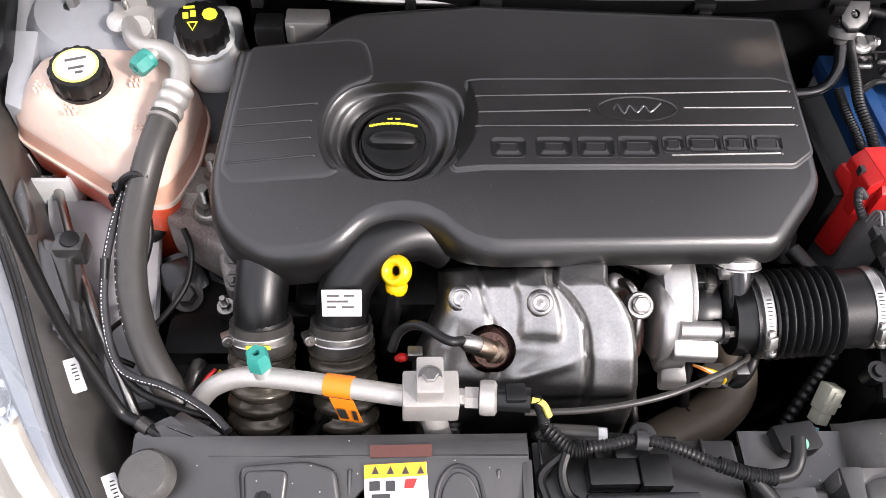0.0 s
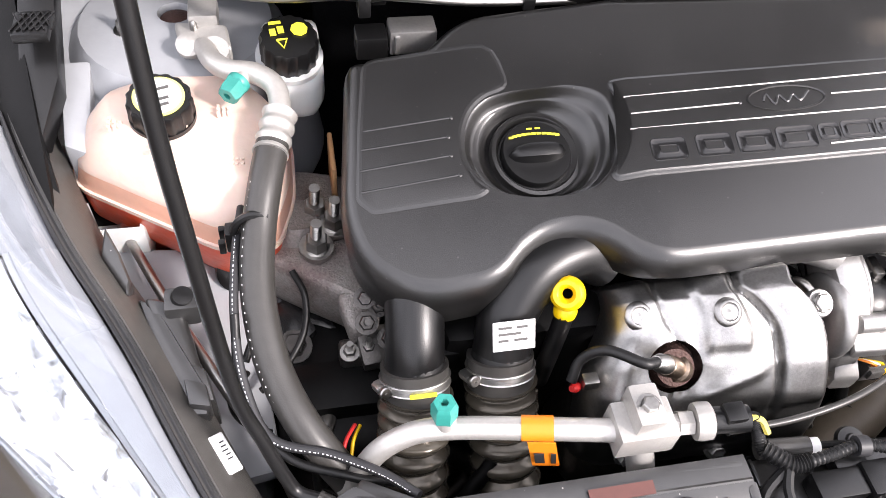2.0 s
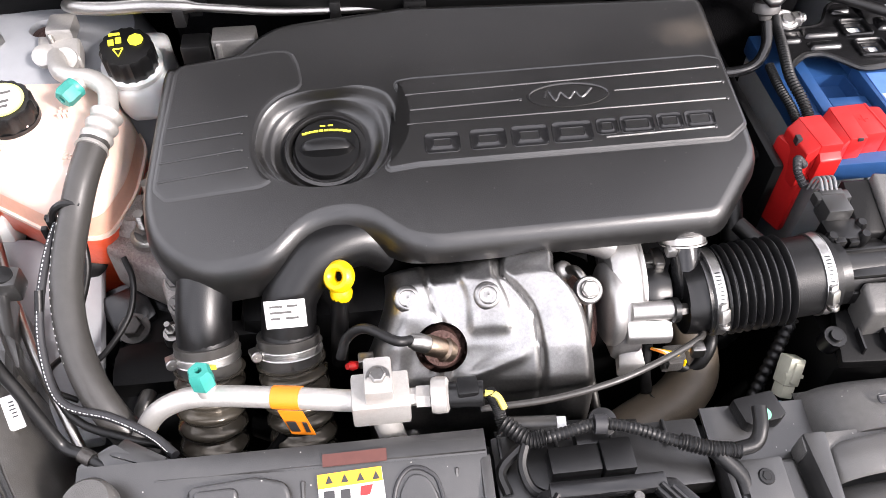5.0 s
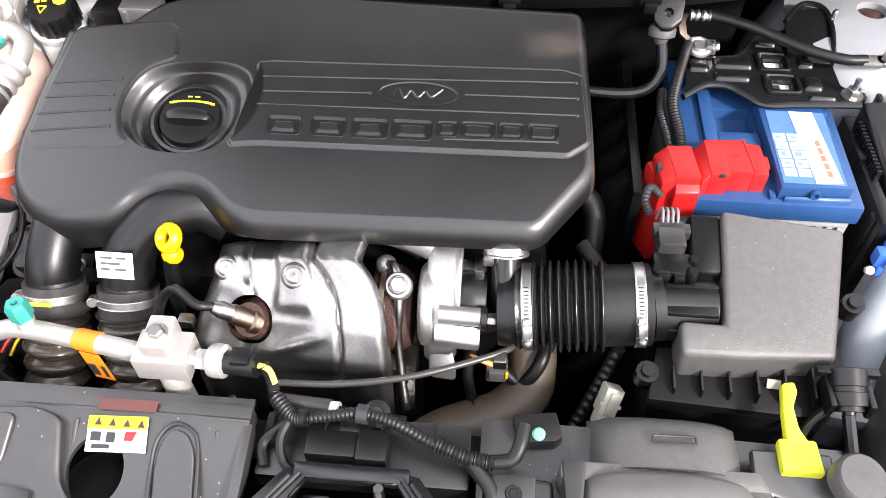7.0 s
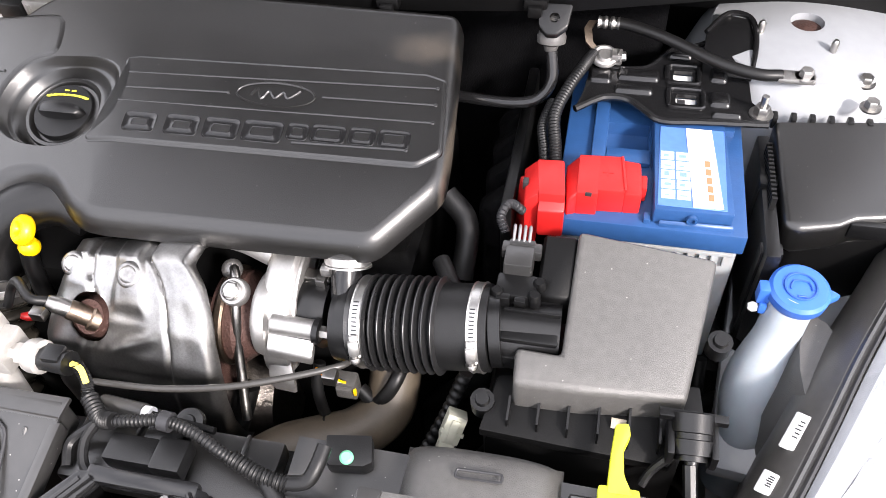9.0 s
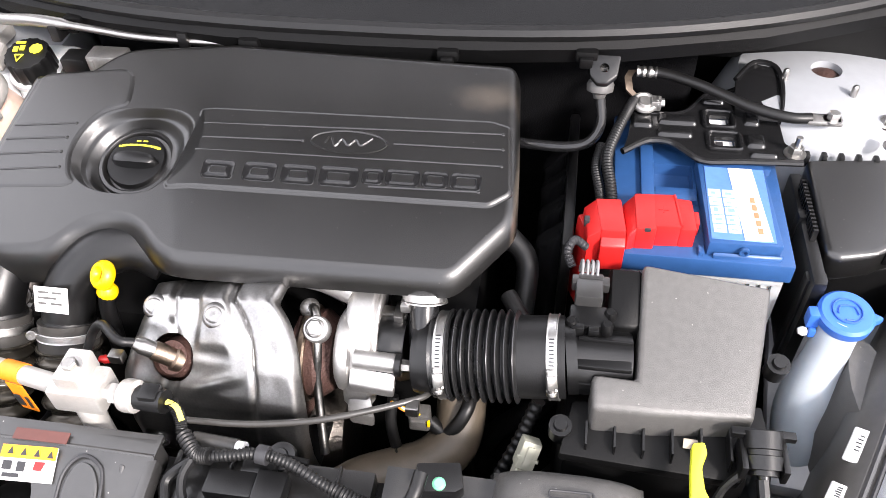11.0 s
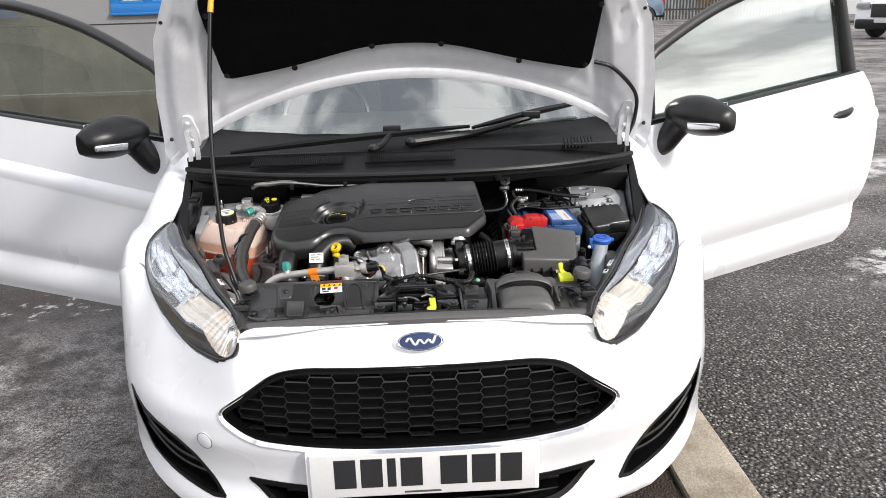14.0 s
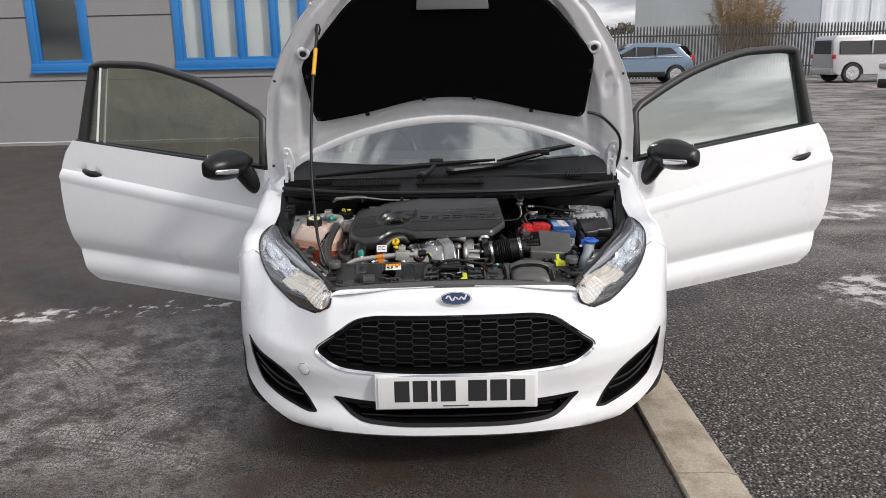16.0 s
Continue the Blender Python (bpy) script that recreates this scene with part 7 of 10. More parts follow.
def shield_pt(u, v):
    """u along the car's width, v from the upper rear edge over the front to the lower edge."""
    i = v * (len(SHIELD[0]) - 1)
    k = min(int(i), len(SHIELD[0]) - 2)
    g = u ** 0.85
    y, z = [sum(wt * (SHIELD[e][k][c] + (SHIELD[e][k + 1][c] - SHIELD[e][k][c]) * (i - k)) for e, wt in ((0, 1 - g), (1, g))) for c in (0, 1)]
    x0 = -0.172 - 0.026 * ease(v, 0.2, 0.6)
    x1 = -0.012 + 0.024 * ease(v, 0.12, 0.42) + 0.007 * ease(v, 0.35, 0.6) - 0.006 * math.exp(-((v - 0.2) / 0.05) ** 2)
    x = x0 + (x1 - x0) * u
    way = lerp_table([(0, 0.25), (0.22, 0.25), (0.3, 0.27), (0.38, 0.335), (0.45, 0.36), (0.53, 0.35), (0.66, 0.3), (1, 0.28)], v)
    fold = -0.0055 * math.exp(-((u - way) / 0.02) ** 2) * (1 - ease(v, 0.5, 0.75)) + 0.0045 * ease(u, way + 0.05, way) * (1 - ease(v, 0.3, 0.5))
    pad = ease(u, 0.42, 0.47) * (1 - ease(u, 0.62, 0.66)) * (1 - ease(v, 0.37, 0.42))
    fold += 0.005 * pad
    seam = lerp_table([(0, 0.7), (0.2, 0.7), (0.32, 0.76), (0.5, 0.78), (1, 0.74)], v)
    fold += 0.004 * ease(u, seam - 0.015, seam + 0.02) - 0.004 * math.exp(-((u - seam + 0.012) / 0.012) ** 2) * (1 - ease(v, 0.5, 0.7))
    fold += 0.0035 * math.exp(-((v - 0.5 + 0.3 * (u - 0.6)) / 0.022) ** 2) * ease(u, 0.4, 0.5) * (1 - ease(u, 0.66, 0.74))
    for bu, bv in ((0.13, 0.27), (0.55, 0.28)):
        fold += 0.003 * math.exp(-((u - bu) / 0.05) ** 2 - ((v - bv) / 0.05) ** 2)
    q = max(0.0, 0.15 - u) / 0.15
    left = -0.042 * (1 - math.sqrt(max(0.0, 1 - q * q))) * (0.35 + 0.65 * ease(v, 0.1, 0.4))
    rim = -0.012 * max(0.0, (u - 0.95) / 0.05) ** 2
    a = lerp_table([(0, 0.9), (0.2, 0.93), (0.45, 0.75), (0.65, 0.35), (0.8, 0.0), (1, -0.2)], v)
    n = Vector((0, -math.sqrt(1 - a * a), a))
    bumps = 0.0016 * noise.noise((u * 5, v * 4, 1.5)) + 0.0007 * noise.noise((u * 14, v * 12, 4.0))
    return Vector((x, y, z)) + n * (fold + left + rim + bumps)


hs = thing("heat_shield", (-0.08, 0.42, 0.6), "dented silver heat shield over the exhaust manifold", "heat shield")
rows = [[shield_pt(i / 90, j / 72) for i in range(91)] for j in range(73)]
behind = Vector((0, 0.0011, -0.0014))
sheet = loft([r + [p + behind for p in r[::-1]] for r in rows])
hc = Vector((-0.124, 0.408, 0.738))
hd = Vector((-0.15, -0.66, 0.75)).normalized()
def off_axis(p):
    d = p - hc
    return d - hd * d.dot(hd)


bmesh.ops.delete(sheet, geom=[f for f in sheet.faces if off_axis(f.calc_center_median()).length < 0.0235], context="FACES")
for v in sheet.verts:
    o = off_axis(v.co)
    if v.is_boundary and o.length < 0.03:
        v.co += o.normalized() * (0.0245 - o.length)
part("shield", sheet, M_shield, hs, "dented reflective foil", 50)
for u, v, r in ((0.62, 0.83, 0.0075), (0.2, 0.84, 0.006)):
    part("bolt", hexbolt(shield_pt(u, v), (0, -0.85, 0.5), r, 0.008), M_alu, hs)
for u, v in ((0.13, 0.27), (0.55, 0.28)):
    part("boss", lathe([(0.0135, -0.002), (0.0115, 0.0016), (0.0085, 0.0022), (0.0076, 0.0006), (0.0045, 0.0004), (0.0, 0.0022)], shield_pt(u, v) - Vector((0, -0.45, 0.89)) * 0.0005, (0, -0.55, 0.83), 24), M_shield, hs, smooth=60)
flap = [(-0.045, 0.745), (-0.0383, 0.7566), (-0.02, 0.7686), (-0.0083, 0.7692), (0.0081, 0.7645), (0.0291, 0.7515), (0.034, 0.745)]
part("rear_flap", thick(loft([[(p.x, y, p.z + dz) for p in smooth_path([(x, 0, z) for x, z in flap], 4)] for y, dz in ((0.49, 0.0), (0.505, 0.006), (0.53, 0.008))], closed=False), 0.0012), M_shield, hs, "curled foil edge")
part("lower_shield", lathe([(0.03, 0.0), (0.062, 0.02), (0.07, 0.06), (0.07, 0.17), (0.064, 0.215), (0.05, 0.235)], (-0.2, 0.435, 0.56), (1, 0.04, 0.06), 36), M_foil, hs, "dull dark metal catalyst casing", 50)
part("manifold", join(lathe([(0.022, -0.045), (0.021, -0.012), (0.017, -0.006), (0.017, 0.0)], hc, hd, 24), box(-0.17, 0.0, 0.41, 0.47, 0.6, 0.72, 0.02)), M_rust, hs, "rusty iron manifold")
o2 = thing("oxygen_sensor", tuple(hc), "steel oxygen sensor with dark sleeved wire", "sensor")
sd = Vector((-0.71, -0.16, 0.68)).normalized()
part("hex", lathe([(0.013, -0.012), (0.013, 0.002)], hc + Vector((0.002, 0.004, -0.004)), sd, 6), M_rust, o2)
part("barrel", lathe([(0.0125, -0.01), (0.0125, -0.002), (0.0098, 0), (0.0098, 0.019), (0.0088, 0.0205)], hc, sd, 24), M_bronze, o2, "heat-tinted bronze barrel")
part("sleeve_end", lathe([(0.0085, 0.019), (0.0085, 0.033), (0.0075, 0.0345), (0.0065, 0.0395), (0.005, 0.041)], hc, sd, 24), M_steel, o2)
e = hc + sd * 0.04
part("lead", tube([e, e + Vector((-0.014, -0.003, 0.006)), e + Vector((-0.04, 0.016, 0.002)), e + Vector((-0.058, 0.02, -0.016)), e + Vector((-0.066, 0.01, -0.034))], 0.0048, 10, 6), M_rubber, o2)
part("sealing_tag", lathe([(0.004, 0), (0.005, 0.006), (0.003, 0.012)], (-0.205, 0.418, 0.707), (-0.7, -0.4, 0.5), 10), M_red, o2)
part("clamp", box(-0.203, -0.188, 0.412, 0.424, 0.708, 0.72, 0.002), M_steel, o2)

# turbocharger
tb = thing("turbocharger", (0.06, 0.44, 0.66), "cast aluminium turbocharger outlet with actuator", "turbocharger")
DUCT = rounded([(0.58, 0.792), (0.479, 0.784), (0.45, 0.775), (0.425, 0.754), (0.409, 0.725), (0.404, 0.69), (0.43, 0.682), (0.46, 0.72), (0.58, 0.745)], [0.004, 0.02, 0.02, 0.02, 0.02, 0.006, 0.01, 0.02, 0.004], 4)
part("outlet", loft([[(x, y, z) for y, z in inset(DUCT, k)] for x, k in ((0.0455, 0.007), (0.0465, 0.004), (0.0505, 0.0008), (0.053, 0.0), (0.0715, 0.0), (0.0735, 0.0012), (0.0775, 0.0075), (0.0785, 0.011))]), M_alu, tb, smooth=30)
part("edge_rib", tube([(0.0775, 0.5, 0.779), (0.0775, 0.468, 0.774), (0.0775, 0.445, 0.762), (0.0775, 0.43, 0.745)], 0.0028, 8, 5), M_alu, tb)
part("compressor_housing", lathe([(0.02, -0.002), (0.036, 0.0), (0.041, 0.003), (0.042, 0.008), (0.039, 0.014), (0.03, 0.016)], (0.0395, 0.447, 0.73), (1, 0.02, 0), 48), M_alu, tb, smooth=50)
part("inlet_cover", lathe([(0.025, 0), (0.032, 0.002), (0.034, 0.012), (0.033, 0.02), (0.031, 0.03)], (0.075, 0.458, 0.728), (1, 0, 0), 40), M_black, tb, "black compressor inlet")
part("outlet_foot", join(sloped([(0.05, 0.412, 0.712), (0.074, 0.412, 0.712), (0.08, 0.396, 0.69), (0.052, 0.398, 0.69)], 0.02, 0.004, 2)), M_alu, tb)
part("turbine_housing", lathe([(0.03, 0), (0.044, 0.006), (0.047, 0.03), (0.036, 0.045)], (-0.014, 0.456, 0.705), (1, 0, 0), 28), M_rust, tb, "rusty iron turbine housing")
part("band", lathe([(0.0485, 0), (0.0505, 0.002), (0.0505, 0.007), (0.0485, 0.009)], (-0.002, 0.456, 0.705), (1, 0, 0), 40), M_bronze, tb, "bronze clamp band")
act = part("actuator", join(tube([(0.06, 0.4235, 0.7475), (0.1, 0.4235, 0.7455)], 0.0095, 20, 1), sloped([(0.056, 0.417, 0.741), (0.101, 0.4165, 0.7385), (0.101, 0.403, 0.7285), (0.056, 0.404, 0.731)], 0.012, 0.003, 2)), M_alu, tb, "cast actuator arm")
part("grommet", lathe([(0.01, 0), (0.012, 0.001), (0.012, 0.006), (0.01, 0.007)], (0.1, 0.4225, 0.7455), (1, 0, -0.05), 24), M_black, act)
part("bolt", hexbolt((0.107, 0.4225, 0.7455), (1, 0, 0), 0.0062, 0.009), M_steel, act)
part("bracket", join(box(0.079, 0.104, 0.468, 0.48, 0.758, 0.764, 0.001), box(0.092, 0.102, 0.462, 0.484, 0.756, 0.768, 0.002)), M_steel, tb)
part("oil_feed", tube([(0.004, 0.474, 0.756), (0.013, 0.462, 0.768), (0.019, 0.446, 0.763), (0.0205, 0.43, 0.745), (0.0195, 0.415, 0.71), (0.024, 0.395, 0.68), (0.03, 0.372, 0.65)], 0.0048, 10, 6), M_steel, tb)
part("banjo", lathe([(0.0125, -0.008), (0.0135, -0.006), (0.0135, 0.003), (0.012, 0.005)], (0.02, 0.441, 0.764), (0, -0.5, 0.85), 24), M_alu, tb)
part("banjo_bolt", join(hexbolt((0.02, 0.4385, 0.7685), (0, -0.5, 0.85), 0.0085, 0.0065, False), lathe([(0.0095, -0.001), (0.0095, 0.003), (0.0085, 0.004)], (0.02, 0.4385, 0.7685), (0, -0.5, 0.85), 20)), M_steel, tb)
part("ball_joint", lathe([(0.006, -0.008), (0.0095, -0.004), (0.0105, 0.001), (0.0085, 0.006), (0.004, 0.0085)], (0.003, 0.473, 0.756), (0, -0.4, 0.9), 20), M_alu, tb)
plug_ = part("plug", join(box(0.109, 0.131, 0.413, 0.43, 0.645, 0.672, 0.003), box(0.112, 0.128, 0.409, 0.416, 0.655, 0.668, 0.002)), M_grey, tb, "grey plug with coloured wires")
part("catch", box(0.129, 0.132, 0.411, 0.415, 0.657, 0.666, 0.001), M_yellow, plug_, "yellow catch")
for k, m in enumerate((M_orange, M_label, M_yellow)):
    part("wire", tube([(0.113 + 0.004 * k, 0.416, 0.672), (0.111 + 0.004 * k, 0.412, 0.68), (0.103 + 0.004 * k, 0.412, 0.686), (0.092, 0.42, 0.684)], 0.0014, 6, 4), m, plug_)
part("drain_hose", tube([(0.128, 0.43, 0.64), (0.145, 0.422, 0.632), (0.158, 0.425, 0.645), (0.168, 0.44, 0.66), (0.17, 0.47, 0.66)], 0.0075, 14, 6), M_rubber, tb)
part("drain_hose", tube([(0.092, 0.43, 0.68), (0.09, 0.415, 0.655), (0.096, 0.405, 0.62), (0.1, 0.41, 0.57)], 0.006, 12, 6), M_rubber, tb)

# air inlet: tee, bellows and air box
inl = thing("intake_bellows", (0.19, 0.44, 0.69), "black ribbed rubber intake bellows with steel clips", "hose")
bl, br = Vector((0.153, 0.447, 0.7375)), Vector((0.221, 0.447, 0.7465))
part("bellows", tube([bl, br], ribs(0.0365, 0.0455, 8.5, 0.9), 36, 150, bent=False), M_bellow, inl)
part("left_boot", tube([(0.118, 0.446, 0.732), (0.128, 0.446, 0.733), (0.142, 0.447, 0.736)], lambda t: 0.0365 + 0.003 * t, 28, 6), M_black, inl)
part("cuff", tube([(0.137, 0.447, 0.735), (0.157, 0.447, 0.738)], lambda t: 0.0415 + 0.001 * math.cos(12 * t), 32, 8, bent=False), M_bellow, inl)
part("right_boot", tube([(0.216, 0.447, 0.7455), (0.262, 0.449, 0.75)], 0.04, 32, 1), M_rubber, inl)
part("stub", tube([(0.262, 0.449, 0.75), (0.272, 0.45, 0.751)], 0.036, 28, 1), M_black, inl)
jubilee(inl, (0.147, 0.447, 0.7365), br - bl, 0.0428, 0.01, (0, -0.9, 0.35))
jubilee(inl, (0.252, 0.4485, 0.749), br - bl, 0.0405, 0.01, (0, -0.85, 0.3))
tee = thing("breather_pipe", (0.116, 0.48, 0.72), "black breather pipe with steel clip", "pipe")
part("pipe", tube([(0.124, 0.446, 0.725), (0.1235, 0.453, 0.75), (0.1225, 0.466, 0.768), (0.121, 0.484, 0.784)], 0.0145, 24, 6), M_gloss, tee)
part("collar", lathe([(0.0205, -0.0045), (0.0218, -0.0035), (0.0218, 0.0035), (0.0205, 0.0045)], (0.1212, 0.482, 0.782), (-0.03, 0.6, 0.8), 36), M_band, tee, "bright steel collar")
part("collar_lip", lathe([(0.0228, -0.006), (0.0228, -0.0045), (0.0205, -0.0045)], (0.1212, 0.482, 0.782), (-0.03, 0.6, 0.8), 36), M_band, tee)
part("catch", box(0.1, 0.11, 0.462, 0.472, 0.776, 0.786, 0.002), M_band, tee)
part("upper_hose", tube([(0.121, 0.485, 0.786), (0.119, 0.5, 0.798), (0.116, 0.54, 0.806)], 0.0205, 24, 4), M_rubber, tee)
part("web", sloped([(0.095, 0.42, 0.742), (0.122, 0.425, 0.752), (0.128, 0.43, 0.735), (0.1, 0.425, 0.725)], 0.014, 0.004, 2), M_black, tee)

ab = thing("air_filter_box", (0.36, 0.46, 0.55), "dusty grey-black air filter box with sloping lid", "air filter box")
lid = [(0.329, 0.531, 0.803), (0.454, 0.532, 0.783), (0.435, 0.409, 0.737), (0.345, 0.397, 0.747), (0.288, 0.394, 0.751), (0.286, 0.424, 0.763), (0.326, 0.42, 0.767)]
part("lid", sloped(lid, 0.045, 0.006, 3), M_grey, ab)
sk = [Vector(p) - Vector((0, 0, 0.044)) for p in lid]
part("body", loft([[tuple(p + (Vector((0.362, 0.46, 0)) - Vector((p.x, p.y, 0))) * 0.01) for p in sk], [tuple(p + (Vector((0.362, 0.46, 0)) - Vector((p.x, p.y, 0))) * 0.1 - Vector((0, 0, 0.16))) for p in sk]]), M_dark, ab)
fl = part("lower_flange", sloped([(0.262, 0.368, 0.71), (0.426, 0.366, 0.698), (0.456, 0.408, 0.705), (0.45, 0.44, 0.715), (0.272, 0.42, 0.722)], 0.012, 0.003, 2), M_dark, ab)
for k in range(6):
    x = 0.285 + 0.026 * k
    part("rib", sloped([(x, 0.396 + 0.002 * k, 0.708), (x + 0.002, 0.396 + 0.002 * k, 0.708), (x + 0.002, 0.374, 0.703), (x, 0.374, 0.703)], 0.018, 0, 1, (0, 0.1, 0.9)), M_black, fl)
part("front_wall", sloped([(0.284, 0.392, 0.71), (0.43, 0.404, 0.7), (0.43, 0.372, 0.6), (0.284, 0.372, 0.6)], 0.02, 0.004, 1, (0, 1, 0)), M_dark, ab)
part("base", box(0.262, 0.44, 0.37, 0.53, 0.45, 0.7, 0.02), M_dark, ab)
part("sticker", sloped([(0.375, 0.394, 0.7165), (0.388, 0.394, 0.7155), (0.388, 0.389, 0.7085), (0.375, 0.389, 0.7095)], 0.002, 0, 1, (0, 0.8, -0.2)), mat("beige_code", (0.35, 0.3, 0.24), 0.6, 0, 0.3, 200), ab)
part("outlet", join(tube([(0.264, 0.45, 0.745), (0.322, 0.452, 0.744)], 0.0305, 28, 1), box(0.272, 0.322, 0.45, 0.4535, 0.772, 0.779, 0.001), box(0.27, 0.322, 0.425, 0.474, 0.764, 0.77, 0.003), box(0.268, 0.322, 0.418, 0.4215, 0.735, 0.752, 0.001)), M_black, ab)
mf = part("air_flow_sensor", join(box(0.262, 0.298, 0.46, 0.486, 0.765, 0.786, 0.003), box(0.264, 0.276, 0.455, 0.462, 0.765, 0.787, 0.0015), box(0.28, 0.29, 0.455, 0.462, 0.762, 0.785, 0.0015)), M_black, ab)
for x, y in ((0.297, 0.463), (0.3, 0.478), (0.264, 0.464)):
    part("screw_post", lathe([(0.0065, -0.03), (0.006, 0.004), (0.004, 0.008), (0.002, 0.008)], (x, y, 0.782), (0, -0.15, 1), 14), M_black, mf)
part("connector", join(box(0.266, 0.292, 0.484, 0.508, 0.776, 0.799, 0.003), box(0.262, 0.298, 0.502, 0.514, 0.786, 0.798, 0.002), box(0.268, 0.292, 0.508, 0.516, 0.784, 0.799, 0.002)), M_panel, mf, "black plug with pale wires")
M_wire = mat("pale_grey_wire", (0.16, 0.16, 0.165), 0.5, 0, 0.1, 60)
for k in range(4):
    x = 0.2715 + 0.0048 * k
    part("wire", tube([(x, 0.512, 0.797), (x, 0.524, 0.804), (x - 0.001, 0.531, 0.799), (x - 0.002, 0.533, 0.782)], 0.0014, 8, 5), M_wire, mf, "thin pale grey wire")
part("conduit", tube([(0.262, 0.53, 0.79), (0.256, 0.54, 0.8), (0.262, 0.556, 0.802), (0.274, 0.56, 0.79)], ribs(0.0035, 0.0048, 26), 8, 30), M_ink, mf)
part("sensor_wall", sloped([(0.298, 0.47, 0.778), (0.33, 0.47, 0.778), (0.33, 0.53, 0.795), (0.298, 0.53, 0.795)], 0.04, 0.003, 1), M_dark, ab)
for x, y, z in ((0.262, 0.392, 0.72), (0.44, 0.395, 0.708), (0.462, 0.47, 0.745)):
    part("screw", join(lathe([(0.007, 0), (0.006, 0.004), (0.002, 0.004)], (x, y, z), (0, -0.2, 1), 12), lathe([(0.011, -0.02), (0.011, 0)], (x, y, z), (0, -0.2, 1), 12)), M_black, ab)

# battery with its strap, terminal cover and cables
bat = thing("battery", (0.4, 0.68, 0.58), "blue car battery with white label and carry handle", "battery")
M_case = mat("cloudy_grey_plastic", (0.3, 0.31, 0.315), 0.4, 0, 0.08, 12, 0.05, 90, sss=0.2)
M_brand = mat("faded_red_print", (0.58, 0.16, 0.08), 0.5, 0, 0.15, 60)
M_cell = mat("faded_white_print", (0.36, 0.43, 0.56), 0.5, 0, 0.25, 120)
M_mark = mat("faint_blue_print", (0.16, 0.26, 0.5), 0.5, 0, 0.2, 90)
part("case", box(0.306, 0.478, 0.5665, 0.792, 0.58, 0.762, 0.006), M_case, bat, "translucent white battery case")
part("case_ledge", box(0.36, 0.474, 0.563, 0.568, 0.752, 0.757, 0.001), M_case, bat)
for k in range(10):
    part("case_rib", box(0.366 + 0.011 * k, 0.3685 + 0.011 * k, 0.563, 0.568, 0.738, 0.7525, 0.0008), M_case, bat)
bl_lid = box(0.303, 0.481, 0.561, 0.796, 0.76, 0.784, 0.003)
part("lid", cut(bl_lid, box(0.3455, 0.388, 0.6625, 0.708, 0.768, 0.81, 0.002)), M_blue, bat, "blue plastic battery lid")
part("raised_lid", join(sloped([(0.394, 0.5685, 0.802), (0.466, 0.5705, 0.802), (0.46, 0.704, 0.802), (0.39, 0.704, 0.802)], 0.02, 0.0025, 2), box(0.392, 0.472, 0.7, 0.794, 0.78, 0.792, 0.002)), M_blue, bat)
part("lid_lip", sloped([(0.4, 0.5672, 0.7905), (0.467, 0.5692, 0.7905), (0.467, 0.5655, 0.7885), (0.4, 0.5638, 0.7885)], 0.0075, 0.001, 1), M_blue, bat)
part("lid_rib", join(box(0.331, 0.3455, 0.64, 0.79, 0.782, 0.79, 0.002), box(0.3455, 0.39, 0.642, 0.6625, 0.782, 0.79, 0.002)), M_blue, bat)
part("lid_latch", box(0.386, 0.392, 0.566, 0.577, 0.782, 0.789, 0.0012), M_blue, bat)
part("vent_hole", lathe([(0.005, 0), (0.005, 0.004), (0.003, 0.004), (0.003, 0.001)], (0.429, 0.5685, 0.794), (0, -1, 0), 14), M_blue, bat)
lab = part("label", box(0.3965, 0.459, 0.574, 0.686, 0.8015, 0.8028, 0.0004, 1), mat("pale_blue_label", (0.07, 0.16, 0.45), 0.4, 0, 0.15, 20), bat)
part("brand_strip", sloped([(0.4288, 0.5745, 0.8034), (0.4556, 0.5755, 0.8034), (0.4465, 0.685, 0.8034), (0.4215, 0.685, 0.8034)], 0.001, 0), M_label, lab, "white label strip with faded red marks")
for k in range(5):
    part("brand_mark", box(0.4425 - 0.0008 * k, 0.4475 - 0.0008 * k, 0.584 + 0.0115 * k, 0.5925 + 0.0115 * k, 0.8033, 0.8037, 0), M_brand, lab)
for i in range(2):
    for k in range(5):
        u, v = 0.3995 + 0.0143 * i - 0.0004 * k, 0.583 + 0.0134 * k
        part("print_cell", box(u, u + 0.0128, v, v + 0.0118, 0.8027, 0.8032, 0), M_cell, lab)
        part("print_mark", box(u + 0.003, u + 0.0075 + 0.002 * ((i + k) % 2), v + 0.004, v + 0.0055 + 0.002 * (k % 3), 0.8031, 0.8035, 0), M_mark, lab)
rc = thing("terminal_cover", (0.31, 0.59, 0.74), "bright red plastic battery terminal cover", "terminal cover")
part("left_box", join(sloped([(0.281, 0.61, 0.812), (0.307, 0.6115, 0.812), (0.3122, 0.5643, 0.812), (0.2873, 0.563, 0.812)], 0.05, 0.002, 2), sloped([(0.2695, 0.605, 0.802), (0.2815, 0.6095, 0.8115), (0.2878, 0.5632, 0.8115), (0.2745, 0.5614, 0.802)], 0.05, 0.002, 2)), M_red, rc)
part("right_box", join(sloped([(0.3205, 0.6224, 0.812), (0.343, 0.6236, 0.812), (0.3416, 0.5705, 0.812), (0.322, 0.5693, 0.812)], 0.03, 0.002, 2), sloped([(0.339, 0.6234, 0.8121), (0.3611, 0.6246, 0.8121), (0.3662, 0.577, 0.8121), (0.3395, 0.5755, 0.8121)], 0.03, 0.002, 2)), M_red, rc)
